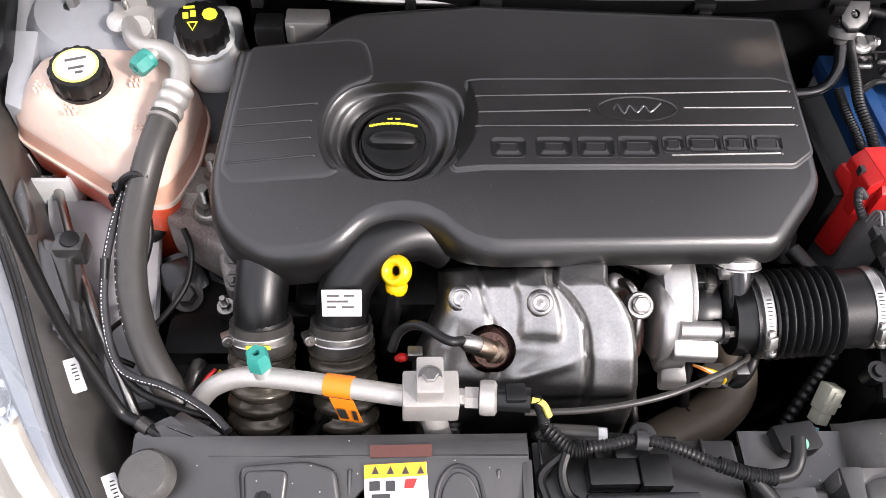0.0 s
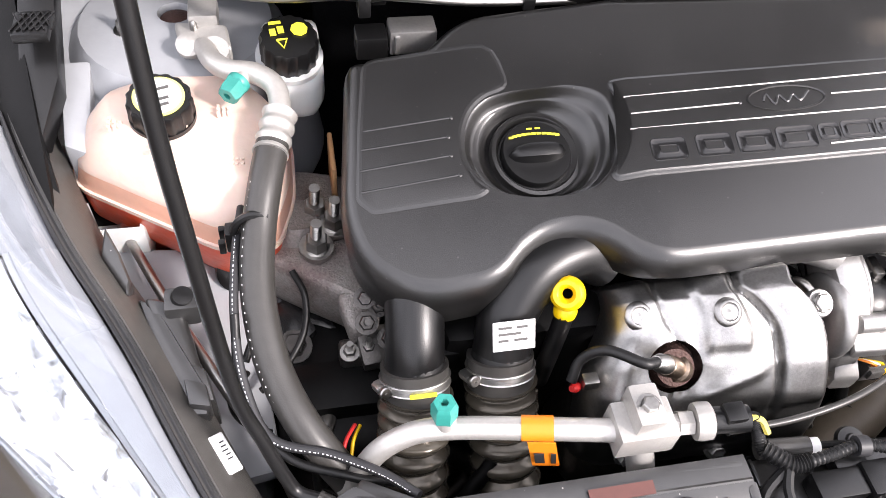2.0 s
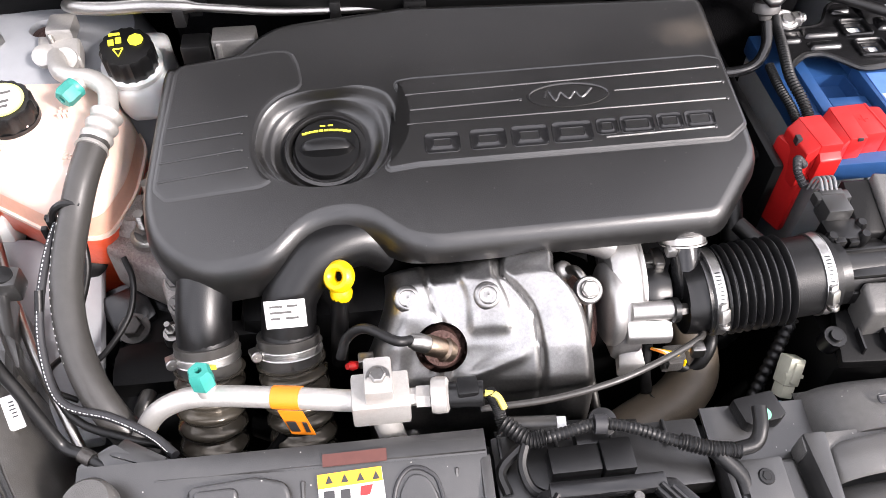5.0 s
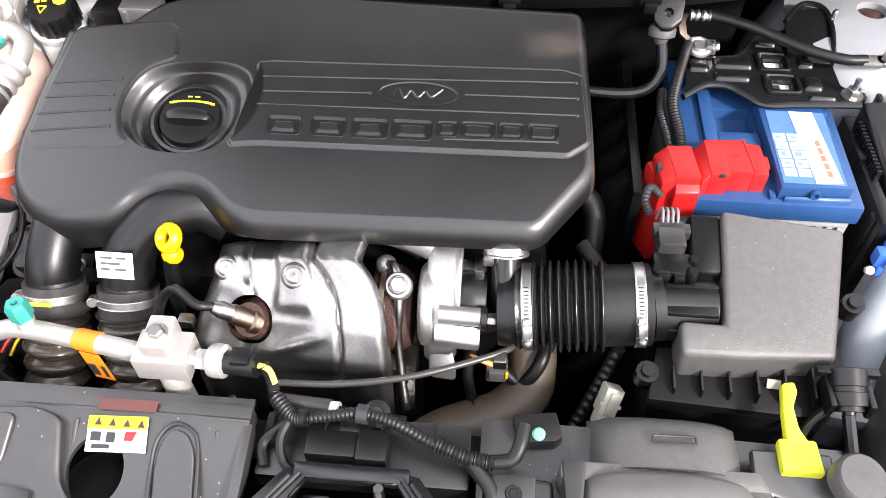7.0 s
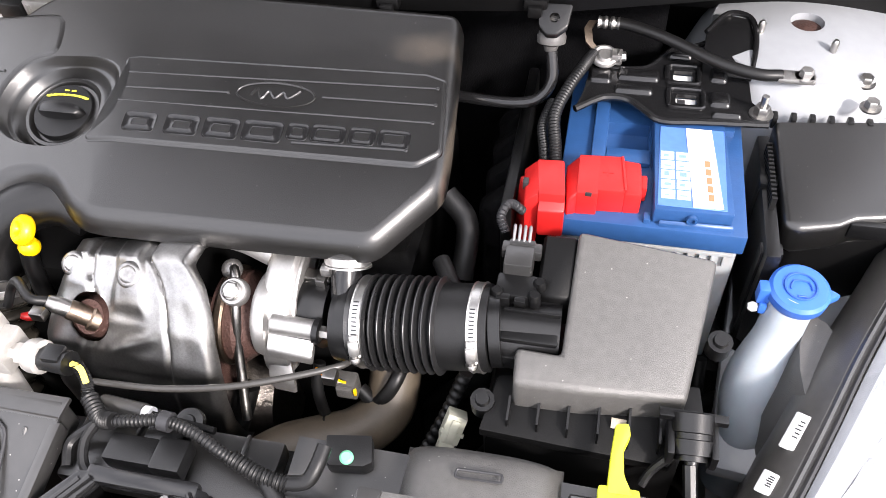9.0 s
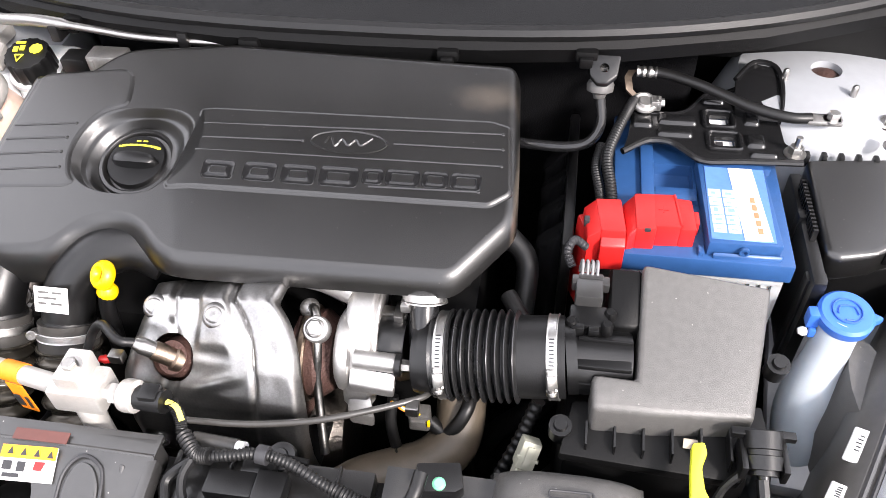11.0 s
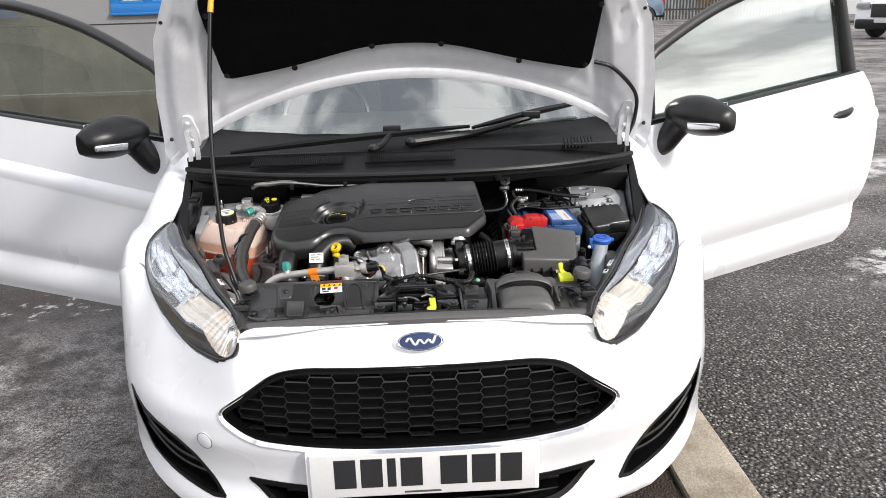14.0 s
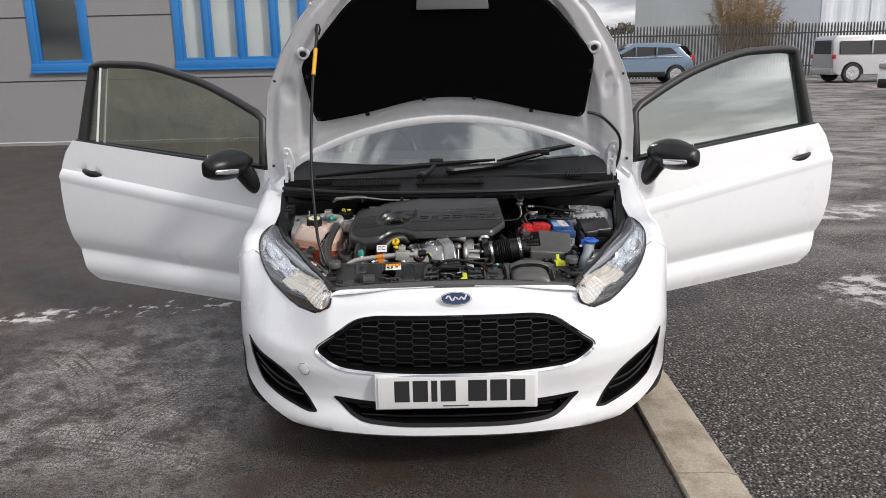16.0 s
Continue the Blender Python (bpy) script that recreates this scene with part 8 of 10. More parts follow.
part("flank", sloped([(0.3095, 0.612, 0.805), (0.3215, 0.622, 0.8115), (0.3232, 0.57, 0.8115), (0.3135, 0.566, 0.803)], 0.03, 0.0015, 1), M_red, rc)
part("end_step", sloped([(0.3605, 0.6236, 0.809), (0.3795, 0.6216, 0.809), (0.382, 0.5775, 0.809), (0.3655, 0.5765, 0.809)], 0.027, 0.003, 2), M_red, rc)
part("moulded_step", tube([(0.3612, 0.6236, 0.8115), (0.3662, 0.578, 0.8115)], 0.0018, 6, 1), M_red, rc)
part("front_box", sloped([(0.2885, 0.5665, 0.804), (0.3125, 0.5687, 0.804), (0.3126, 0.5565, 0.797), (0.2877, 0.555, 0.797)], 0.034, 0.002, 2), M_red, rc)
part("side_tab", box(0.38, 0.3865, 0.592, 0.61, 0.786, 0.804, 0.002), M_red, rc)
part("skirt", sloped([(0.264, 0.608, 0.79), (0.281, 0.562, 0.79), (0.276, 0.554, 0.69), (0.256, 0.6, 0.69)], 0.01, 0.004, 2, (0.9, 0.3, 0)), M_red, rc)
part("catch", box(0.2705, 0.276, 0.58, 0.588, 0.798, 0.8075, 0.001), M_ink, rc)
part("catch", box(0.33, 0.336, 0.5688, 0.571, 0.8085, 0.8125, 0.0005), M_ink, rc)
part("plus_mark", join(box(0.344, 0.354, 0.599, 0.6006, 0.8115, 0.8127, 0), box(0.3482, 0.3498, 0.595, 0.605, 0.8115, 0.8126, 0)), mat("dull_red", (0.42, 0.01, 0.01), 0.5, 0, 0.05, 30), rc)
strap = thing("battery_strap", (0.42, 0.77, 0.79), "black pressed battery strap with windows", "bracket")
SO = rounded([(0.309, 0.699), (0.328, 0.715), (0.342, 0.722), (0.362, 0.72), (0.38, 0.704), (0.397, 0.691), (0.436, 0.694), (0.501, 0.698), (0.503, 0.721), (0.486, 0.727), (0.485, 0.765), (0.484, 0.79), (0.47, 0.8), (0.45, 0.812), (0.43, 0.822), (0.407, 0.816), (0.383, 0.781), (0.36, 0.773), (0.32, 0.773), (0.315, 0.723)], 0.006, 3)
WINDOWS = ((0.407, 0.428, 0.757, 0.774), (0.41, 0.432, 0.718, 0.734))
holes = [prism(rounded([(x0, y0), (x1, y0), (x1, y1), (x0, y1)], 0.004, 3), "z", 0.78, 0.83) for x0, x1, y0, y1 in WINDOWS]
part("plate", cut(prism(SO, "z", 0.803, 0.8075), *holes), M_gloss, strap)
# pressed pads, each with a rounded shoulder
for x0, x1, y0, y1 in ((0.318, 0.344, 0.742, 0.766), (0.348, 0.394, 0.75, 0.77), (0.346, 0.388, 0.727, 0.743), (0.401, 0.434, 0.75, 0.781), (0.403, 0.438, 0.71, 0.741), (0.444, 0.464, 0.757, 0.783), (0.443, 0.466, 0.716, 0.741), (0.401, 0.428, 0.795, 0.806), (0.445, 0.476, 0.699, 0.708), ):
    ol = rounded([(x0, y0), (x1, y0), (x1, y1), (x0, y1)], 0.006, 4)
    if (x0, y0) in ((0.401, 0.75), (0.403, 0.71)):
        part("pressed_rim", tube([(x, y, 0.809) for x, y in ol + ol[:1]], 0.0026, 8, 1, bent=False), M_gloss, strap)
    else:
        part("pressed_pad", loft([[(x, y, 0.8065) for x, y in ol], [(x, y, 0.8085) for x, y in inset(ol, 0.0012)], [(x, y, 0.811) for x, y in inset(ol, 0.003)], [(x, y, 0.8118) for x, y in inset(ol, 0.0048)]]), M_gloss, strap, smooth=60)
part("front_flange", tube([(0.309, 0.699, 0.805), (0.328, 0.715, 0.806), (0.342, 0.722, 0.806), (0.362, 0.72, 0.806), (0.38, 0.704, 0.806), (0.397, 0.691, 0.806), (0.436, 0.694, 0.806), (0.501, 0.698, 0.806)], 0.0038, 8, 4), M_gloss, strap)
part("rear_flange", tube([(0.32, 0.773, 0.806), (0.36, 0.773, 0.806), (0.383, 0.781, 0.806), (0.407, 0.816, 0.806), (0.43, 0.822, 0.807), (0.45, 0.83, 0.812)], 0.003, 8, 4), M_gloss, strap)
part("rear_arm", sloped([(0.436, 0.772, 0.808), (0.488, 0.768, 0.808), (0.492, 0.82, 0.821), (0.486, 0.852, 0.827), (0.462, 0.858, 0.827), (0.44, 0.83, 0.82)], 0.005, 0.002, 2), M_gloss, strap)
part("arm_edge", tube([(0.487, 0.77, 0.81), (0.492, 0.82, 0.822), (0.486, 0.852, 0.828), (0.462, 0.858, 0.828), (0.44, 0.83, 0.821)], 0.0032, 8, 4), M_gloss, strap)
for x, y in ((0.494, 0.712),):
    part("bolt", join(hexbolt((x, y, 0.809), (0, 0, 1), 0.008, 0.009), tube([(x, y, 0.815), (x, y, 0.83)], 0.0035, 8, 1)), M_steel, strap)
for x0, x1, y0, y1 in WINDOWS:
    part("sticker", box(x0 + 0.001, x1 - 0.001, y0 + 0.001, y1 - 0.001, 0.8, 0.802, 0), M_label, strap)
part("sticker_print", box(0.4125, 0.4205, 0.7205, 0.7315, 0.8019, 0.8026, 0), M_ink, strap)
tray = thing("battery_tray", (0.42, 0.68, 0.5), "black plastic battery tray wall", "battery tray")
rw = part("right_wall", box(0.498, 0.512, 0.55, 0.72, 0.55, 0.775, 0.004), M_black, tray)
part("stiffener", box(0.495, 0.516, 0.56, 0.575, 0.55, 0.768, 0.003), M_black, rw)
part("stiffener", box(0.496, 0.515, 0.64, 0.655, 0.55, 0.78, 0.003), M_black, rw)
part("left_wall", box(0.25, 0.262, 0.57, 0.8, 0.5, 0.78, 0.004), M_black, tray)
for k in range(4):
    part("wall_rib", sloped([(0.222, 0.6 + 0.045 * k, 0.74), (0.252, 0.6 + 0.045 * k, 0.77), (0.252, 0.625 + 0.045 * k, 0.77), (0.222, 0.625 + 0.045 * k, 0.74)], 0.15, 0.008, 2), M_gloss, tray)
part("floor", box(0.25, 0.512, 0.55, 0.82, 0.5, 0.58, 0.006), M_dark, tray)
neg = thing("battery_cables", (0.34, 0.79, 0.8), "black battery cable with grey metal clamp", "cable")
part("cable", tube([(0.33, 0.81, 0.838), (0.352, 0.809, 0.838), (0.385, 0.797, 0.836), (0.415, 0.782, 0.833), (0.45, 0.762, 0.83), (0.488, 0.75, 0.828), (0.512, 0.752, 0.827)], 0.0062, 12, 6), M_rubber, neg)
part("clamp", join(ringtube((0.333, 0.777, 0.817), (0.1, -0.25, 1), 0.0115, 0.0038, 28, 8), box(0.34, 0.352, 0.77, 0.784, 0.811, 0.824, 0.002), lathe([(0.0085, -0.012), (0.0085, 0.006), (0.007, 0.008)], (0.333, 0.777, 0.814), (0.1, -0.25, 1), 20)), M_alu, neg, "grey metal terminal clamp")
part("clamp_bolt", hexbolt((0.35, 0.777, 0.8185), (1, -0.1, 0.2), 0.0052, 0.006), M_band, neg)
part("strap_link", loft([[(x - 0.004, y, z), (x + 0.004, y, z), (x + 0.004, y, z + 0.0025), (x - 0.004, y, z + 0.0025)] for x, y, z in ((0.324, 0.783, 0.818), (0.315, 0.79, 0.823), (0.312, 0.8, 0.834), (0.316, 0.808, 0.838), (0.324, 0.81, 0.8375))]), M_bronze, neg, "dull brass link")
part("crimp", tube([(0.322, 0.81, 0.838), (0.345, 0.8095, 0.838)], ribs(0.0058, 0.0072, 3), 12, 24, bent=False), M_band, neg)
part("lug", join(box(0.508, 0.545, 0.745, 0.762, 0.822, 0.828, 0.002), hexbolt((0.535, 0.753, 0.828), (0, 0, 1), 0.007, 0.008)), M_alu, neg)
lm = thing("positive_loom", (0.295, 0.7, 0.8), "ribbed black cable loom to the red terminal cover", "cable loom")
part("conduit", tube([(0.321, 0.779, 0.818), (0.313, 0.755, 0.82), (0.3, 0.708, 0.824), (0.291, 0.665, 0.822), (0.296, 0.63, 0.812), (0.299, 0.606, 0.799)], ribs(0.005, 0.0064, 50), 12, 150), M_rubber, lm)
part("second_conduit", tube([(0.285, 0.7, 0.81), (0.28, 0.66, 0.812), (0.285, 0.63, 0.805), (0.288, 0.606, 0.794)], ribs(0.0044, 0.0056, 30), 10, 90), M_rubber, lm)
hp = thing("vacuum_pipe", (0.23, 0.72, 0.8), "glossy black vacuum pipe from the servo", "pipe")
part("pipe", tube([(0.16, 0.715, 0.8), (0.2, 0.706, 0.802), (0.245, 0.703, 0.803), (0.271, 0.707, 0.809), (0.282, 0.717, 0.826), (0.279, 0.73, 0.852)], 0.0062, 14, 7), M_gloss, hp)
part("valve", join(lathe([(0.006, -0.012), (0.008, -0.006), (0.0145, -0.003), (0.015, 0.004), (0.013, 0.008), (0.006, 0.009)], (0.278, 0.736, 0.862), (0, 0.35, 0.93), 24), tube([(0.278, 0.739, 0.868), (0.279, 0.746, 0.884)], ribs(0.005, 0.0075, 4), 12, 20, bent=False)), M_grey, hp, "grey plastic check valve")
part("bracket", cut(sloped([(0.263, 0.745, 0.898), (0.297, 0.745, 0.898), (0.294, 0.728, 0.884), (0.284, 0.722, 0.878), (0.273, 0.722, 0.878), (0.265, 0.728, 0.884)], 0.006, 0.002, 2), lathe([(0.005, -0.05), (0.005, 0.05)], (0.28, 0.734, 0.889), (0, -0.6, 0.8), 16)), M_black, hp)

fb = thing("fuse_box", (0.57, 0.65, 0.7), "black plastic fuse box with lid", "fuse box")
part("lid", sloped([(0.508, 0.712, 0.802), (0.625, 0.722, 0.806), (0.632, 0.61, 0.785), (0.58, 0.603, 0.782), (0.565, 0.594, 0.78), (0.528, 0.586, 0.776), (0.516, 0.592, 0.778)], 0.035, 0.008, 3), M_cover, fb)
part("base", sloped([(0.512, 0.71, 0.77), (0.62, 0.715, 0.775), (0.625, 0.615, 0.75), (0.53, 0.592, 0.745), (0.52, 0.6, 0.75)], 0.14, 0.006, 2), M_dark, fb)
part("latch", box(0.575, 0.615, 0.598, 0.606, 0.76, 0.778, 0.002), M_black, fb)
for k in range(6):
    part("lid_tooth", box(0.506 + 0.018 * k, 0.512 + 0.018 * k, 0.712, 0.722, 0.79, 0.806, 0.002), M_black, fb)
part("ridged_edge", join(*[box(0.503, 0.508, 0.61 + 0.006 * k, 0.613 + 0.006 * k, 0.765, 0.79, 0) for k in range(14)]), M_black, fb)

wn_ = thing("washer_filler", (0.5, 0.49, 0.6), "milky washer filler neck with bright blue cap", "filler neck")
part("neck", tube([(0.53, 0.531, 0.75), (0.5255, 0.524, 0.733), (0.52, 0.512, 0.71), (0.51, 0.494, 0.684), (0.505, 0.478, 0.655), (0.51, 0.462, 0.61), (0.51, 0.46, 0.52)], lambda t: 0.0205 + 0.0055 * ease(t, 0.3, 0.6), 28, 8), M_bluemilk, wn_)
wc = part("cap", join(lathe([(0.0255, -0.002), (0.027, 0.0), (0.027, 0.009), (0.024, 0.012), (0.0, 0.013)], (0.53, 0.532, 0.748), (0.02, -0.12, 1), 36), sloped([(0.55, 0.54, 0.757), (0.566, 0.53, 0.757), (0.551, 0.52, 0.757)], 0.01, 0.003, 2)), M_bluecap, wn_)
part("hinge", join(box(0.495, 0.507, 0.523, 0.537, 0.738, 0.758, 0.003), box(0.498, 0.505, 0.518, 0.524, 0.73, 0.742, 0.002)), M_bluecap, wc)
part("moulded_symbol", join(ringtube((0.53, 0.5305, 0.7615), (0.02, -0.12, 1), 0.014, 0.0009, 28, 6), tube([(0.521, 0.527, 0.761), (0.524, 0.536, 0.762), (0.537, 0.536, 0.762), (0.54, 0.527, 0.761)], 0.0009, 6, 2), tube([(0.527, 0.52, 0.7602), (0.534, 0.52, 0.7602)], 0.0009, 6, 1)), mat("dark_blue_relief", (0.02, 0.08, 0.4), 0.5, 0, 0.05, 30), wc)
part("nub", lathe([(0.004, 0), (0.005, 0.004), (0.003, 0.008)], (0.497, 0.522, 0.735), (-1, 0, 0), 12), M_label, wn_)
part("lamp_back", loft([[(0.555 + 0.02 * math.cos(a), 0.47 + 0.06 * math.sin(a), 0.72) for a in (2 * math.pi * k / 16 for k in range(16))], [(0.55 + 0.035 * math.cos(a), 0.46 + 0.07 * math.sin(a), 0.66) for a in (2 * math.pi * k / 16 for k in range(16))], [(0.55 + 0.035 * math.cos(a), 0.46 + 0.07 * math.sin(a), 0.55) for a in (2 * math.pi * k / 16 for k in range(16))]]), M_grey, LAMP[1], "dark plastic back of the lamp")
part("lamp_back", join(sloped([(-0.582, 0.545, 0.742), (-0.548, 0.535, 0.738), (-0.527, 0.45, 0.712), (-0.552, 0.455, 0.717)], 0.1, 0.008, 3), sloped([(-0.548, 0.485, 0.724), (-0.53, 0.475, 0.722), (-0.522, 0.445, 0.712), (-0.545, 0.45, 0.714)], 0.05, 0.006, 2), box(-0.562, -0.532, 0.52, 0.545, 0.72, 0.747, 0.004)), M_panel, LAMP[-1], "dark plastic back of the lamp")
part("bulb_cover", lathe([(0.01, 0), (0.009, 0.005), (0.003, 0.006)], (-0.546, 0.533, 0.746), (0.3, -0.2, 1), 20), M_black, LAMP[-1])
# ---- left side: reservoirs, hose and pipe ----
rs_ = thing("coolant_reservoir", (-0.56, 0.68, 0.6), "translucent pink coolant reservoir with red coolant", "reservoir")
TOPR = [(-0.618, 0.748), (-0.56, 0.772), (-0.49, 0.765), (-0.455, 0.72), (-0.452, 0.66), (-0.47, 0.618), (-0.51, 0.622), (-0.6, 0.688)]
SEAM = [(-0.662, 0.748), (-0.59, 0.795), (-0.47, 0.795), (-0.44, 0.74), (-0.442, 0.66), (-0.462, 0.598), (-0.512, 0.604), (-0.656, 0.704)]
BOT = [(-0.62, 0.75), (-0.58, 0.785), (-0.48, 0.785), (-0.455, 0.74), (-0.455, 0.67), (-0.47, 0.625), (-0.515, 0.632), (-0.61, 0.7)]
def rr_(o, r=0.02):
    return rounded(o, r, 4)
part("liquid_band", loft([[(x, y, 0.722) for x, y in rr_(SEAM)], [(x, y, 0.746) for x, y in rr_([(a + (c - a) * 0.11, b + (d - b) * 0.11) for (a, b), (c, d) in zip(SEAM, TOPR)])]]), M_level, rs_, "pink-red coolant level in the upper shell", 60)
part("upper_half", loft([[(x, y, 0.7462) for x, y in rr_([(a + (c - a) * 0.11, b + (d - b) * 0.11) for (a, b), (c, d) in zip(SEAM, TOPR)])], [(x, y, 0.755) for x, y in rr_([(a + (c - a) * 0.15, b + (d - b) * 0.15) for (a, b), (c, d) in zip(SEAM, TOPR)])], [(x, y, 0.788 - 0.02 * (y < 0.65)) for x, y in rr_([(a + (c - a) * 0.75, b + (d - b) * 0.75) for (a, b), (c, d) in zip(SEAM, TOPR)])], [(x, y, 0.8 - 0.02 * (y < 0.65)) for x, y in rr_(TOPR)], [(x * 0.9 - 0.055, y * 0.9 + 0.07, 0.803 - 0.01 * (y < 0.65)) for x, y in rr_(TOPR)]]), M_tank, rs_, "milky pink upper shell", 60)
part("weld_seam", loft([[(x, y, 0.717) for x, y in rr_(inset(SEAM, -0.003))], [(x, y, 0.722) for x, y in rr_(inset(SEAM, -0.003))]]), M_tank, rs_)
part("lower_half", loft([[(x, y, 0.58) for x, y in rr_([(a * 0.95 - 0.03, b * 0.95 + 0.035) for a, b in BOT])], [(x, y, 0.64) for x, y in rr_(BOT)], [(x, y, 0.675) for x, y in rr_(inset(SEAM, 0.004))], [(x, y, 0.717) for x, y in rr_(inset(SEAM, -0.001))]]), M_coolant, rs_, "lower shell full of red coolant", 60)
part("side_flange", sloped([(-0.69, 0.83, 0.75), (-0.66, 0.83, 0.75), (-0.65, 0.74, 0.74), (-0.675, 0.75, 0.735)], 0.1, 0.01, 2), M_milky, rs_)
part("bracket_pocket", cut(box(-0.655, -0.592, 0.655, 0.7, 0.645, 0.7, 0.004), box(-0.65, -0.597, 0.66, 0.72, 0.66, 0.72, 0)), M_milky, rs_, "clear plastic pocket")
for k, (x, y) in enumerate(((-0.6, 0.7), (-0.54, 0.695), (-0.5, 0.71), (-0.52, 0.65), (-0.56, 0.665), (-0.49, 0.65))):
    for j in range(7):
        part("moulded_dot", disc((x + 0.005 * (j % 3) - 0.005, y + 0.006 * (j // 3) - 0.005, 0.795 + 0.004 * (y > 0.66) - 0.004 * (y < 0.66)), (0, 0, 1), 0.0018, 0.0045 + 0.002 * (y > 0.66), 8), M_tank, rs_)
cp = part("cap", join(lathe([(0.029, -0.013), (0.029, 0.01), (0.0275, 0.013), (0.024, 0.013), (0.0, 0.0135)], (-0.556, 0.706, 0.816), (0.05, -0.15, 1), 60, 0.05, 15), lathe([(0.031, -0.016), (0.031, -0.009)], (-0.556, 0.706, 0.816), (0.05, -0.15, 1), 40)), M_black, rs_, "black ribbed cap with pale label")
part("cap_label", lathe([(0.0235, 0), (0.0235, 0.001)], (-0.5553, 0.704, 0.8292), (0.05, -0.15, 1), 36), mat("cap_label_yellow", (0.78, 0.8, 0.2), 0.45, 0, 0.05, 30), cp)
part("cap_label_top", lathe([(0.0205, 0), (0.0205, 0.0009)], (-0.5553, 0.704, 0.8298), (0.05, -0.15, 1), 36), M_label, cp)
for k, (u, v, w) in enumerate(((-0.01, 0.006, 0.012), (0.002, 0.006, 0.01), (-0.008, -0.006, 0.016), (-0.002, -0.013, 0.008))):
    part("print_bar", place(box(u, u + w, v, v + 0.003, 0, 0.0012, 0), aim((-0.5553, 0.704, 0.8302), (0.05, -0.15, 1))), M_grey, cp)
bk = thing("brake_reservoir", (-0.43, 0.75, 0.74), "milky brake fluid tank with black cap", "reservoir")
part("tank", sloped([(-0.46, 0.835, 0.818), (-0.4, 0.835, 0.818), (-0.398, 0.762, 0.81), (-0.41, 0.738, 0.806), (-0.442, 0.736, 0.806), (-0.459, 0.755, 0.81)], 0.05, 0.014, 3), M_milky, bk)
bc = part("cap", join(lathe([(0.0278, -0.016), (0.0278, 0.01), (0.026, 0.014), (0.0, 0.0145)], (-0.432, 0.766, 0.832), (0.03, -0.22, 1), 60, 0.05, 16)), M_black, bk, "black cap with yellow symbols")
bt = aim((-0.432, 0.7628, 0.8465), (0.03, -0.22, 1))
part("yellow_symbol", place(join(lathe([(0.0085, 0), (0.0085, 0.0012)], (0.012, 0.006, 0), (0, 0, 1), 8), tube([(-0.012, -0.004, 0.0006), (-0.002, -0.004, 0.0006), (-0.007, -0.015, 0.0006), (-0.012, -0.004, 0.0006)], 0.001, 6, 1, bent=False), box(-0.017, -0.011, 0.002, 0.01, 0, 0.0012, 0), box(-0.009, -0.003, 0.004, 0.012, 0, 0.0012, 0), box(-0.016, -0.004, 0.016, 0.019, 0, 0.0012, 0)), bt), M_yprint, bc)
part("level_ring", lathe([(0.034, -0.02), (0.034, -0.014)], (-0.432, 0.766, 0.832), (0.03, -0.22, 1), 32), M_milky, bk)

ac = thing("air_conditioning_hose", (-0.46, 0.55, 0.7), "grey refrigerant hose with alloy end and teal cap", "hose")
part("rubber_hose", tube([(-0.456, 0.65, 0.811), (-0.466, 0.612, 0.797), (-0.475, 0.575, 0.776), (-0.48, 0.53, 0.757), (-0.477, 0.487, 0.739), (-0.468, 0.452, 0.722), (-0.452, 0.418, 0.706), (-0.432, 0.392, 0.685), (-0.41, 0.375, 0.65)], 0.0155, 20, 8), M_hose, ac, "grey-brown rubber hose")
part("alloy_pipe", tube([(-0.516, 0.785, 0.822), (-0.506, 0.755, 0.826), (-0.49, 0.738, 0.828), (-0.468, 0.732, 0.828), (-0.45, 0.715, 0.826), (-0.446, 0.692, 0.821), (-0.448, 0.668, 0.815), (-0.456, 0.65, 0.811)], 0.0105, 16, 7), M_pipe, ac)
part("crimp", tube([(-0.447, 0.682, 0.8175), (-0.4585, 0.64, 0.8085)], ribs(0.0145, 0.0172, 3.0), 20, 24, bent=False), M_pipe, ac, "crimped alloy ferrule")
part("service_port", tube([(-0.476, 0.733, 0.828), (-0.484, 0.718, 0.826)], 0.008, 12, 1), M_pipe, ac)
part("teal_cap", join(lathe([(0.0115, 0), (0.0115, 0.004), (0.0105, 0.006)], (-0.482, 0.722, 0.827), (-0.5, -0.75, -0.1), 24), lathe([(0.0118, 0.005), (0.0118, 0.018), (0.0095, 0.022), (0.004, 0.022), (0.003, 0.015)], (-0.482, 0.722, 0.827), (-0.5, -0.75, -0.1), 6)), M_teal, ac, "teal service port cap")
part("bolt_block", join(sloped([(-0.546, 0.828, 0.824), (-0.492, 0.808, 0.832), (-0.488, 0.775, 0.826), (-0.54, 0.79, 0.82)], 0.022, 0.006, 3), lathe([(0.013, 0), (0.013, 0.008), (0.006, 0.012)], (-0.53, 0.79, 0.818), (0, -0.5, 0.85), 16), lathe([(0.015, 0), (0.014, 0.006)], (-0.505, 0.778, 0.82), (0, -0.5, 0.85), 20), box(-0.53, -0.5, 0.81, 0.845, 0.82, 0.84, 0.005)), M_pipe, ac, "cast alloy pipe joint")
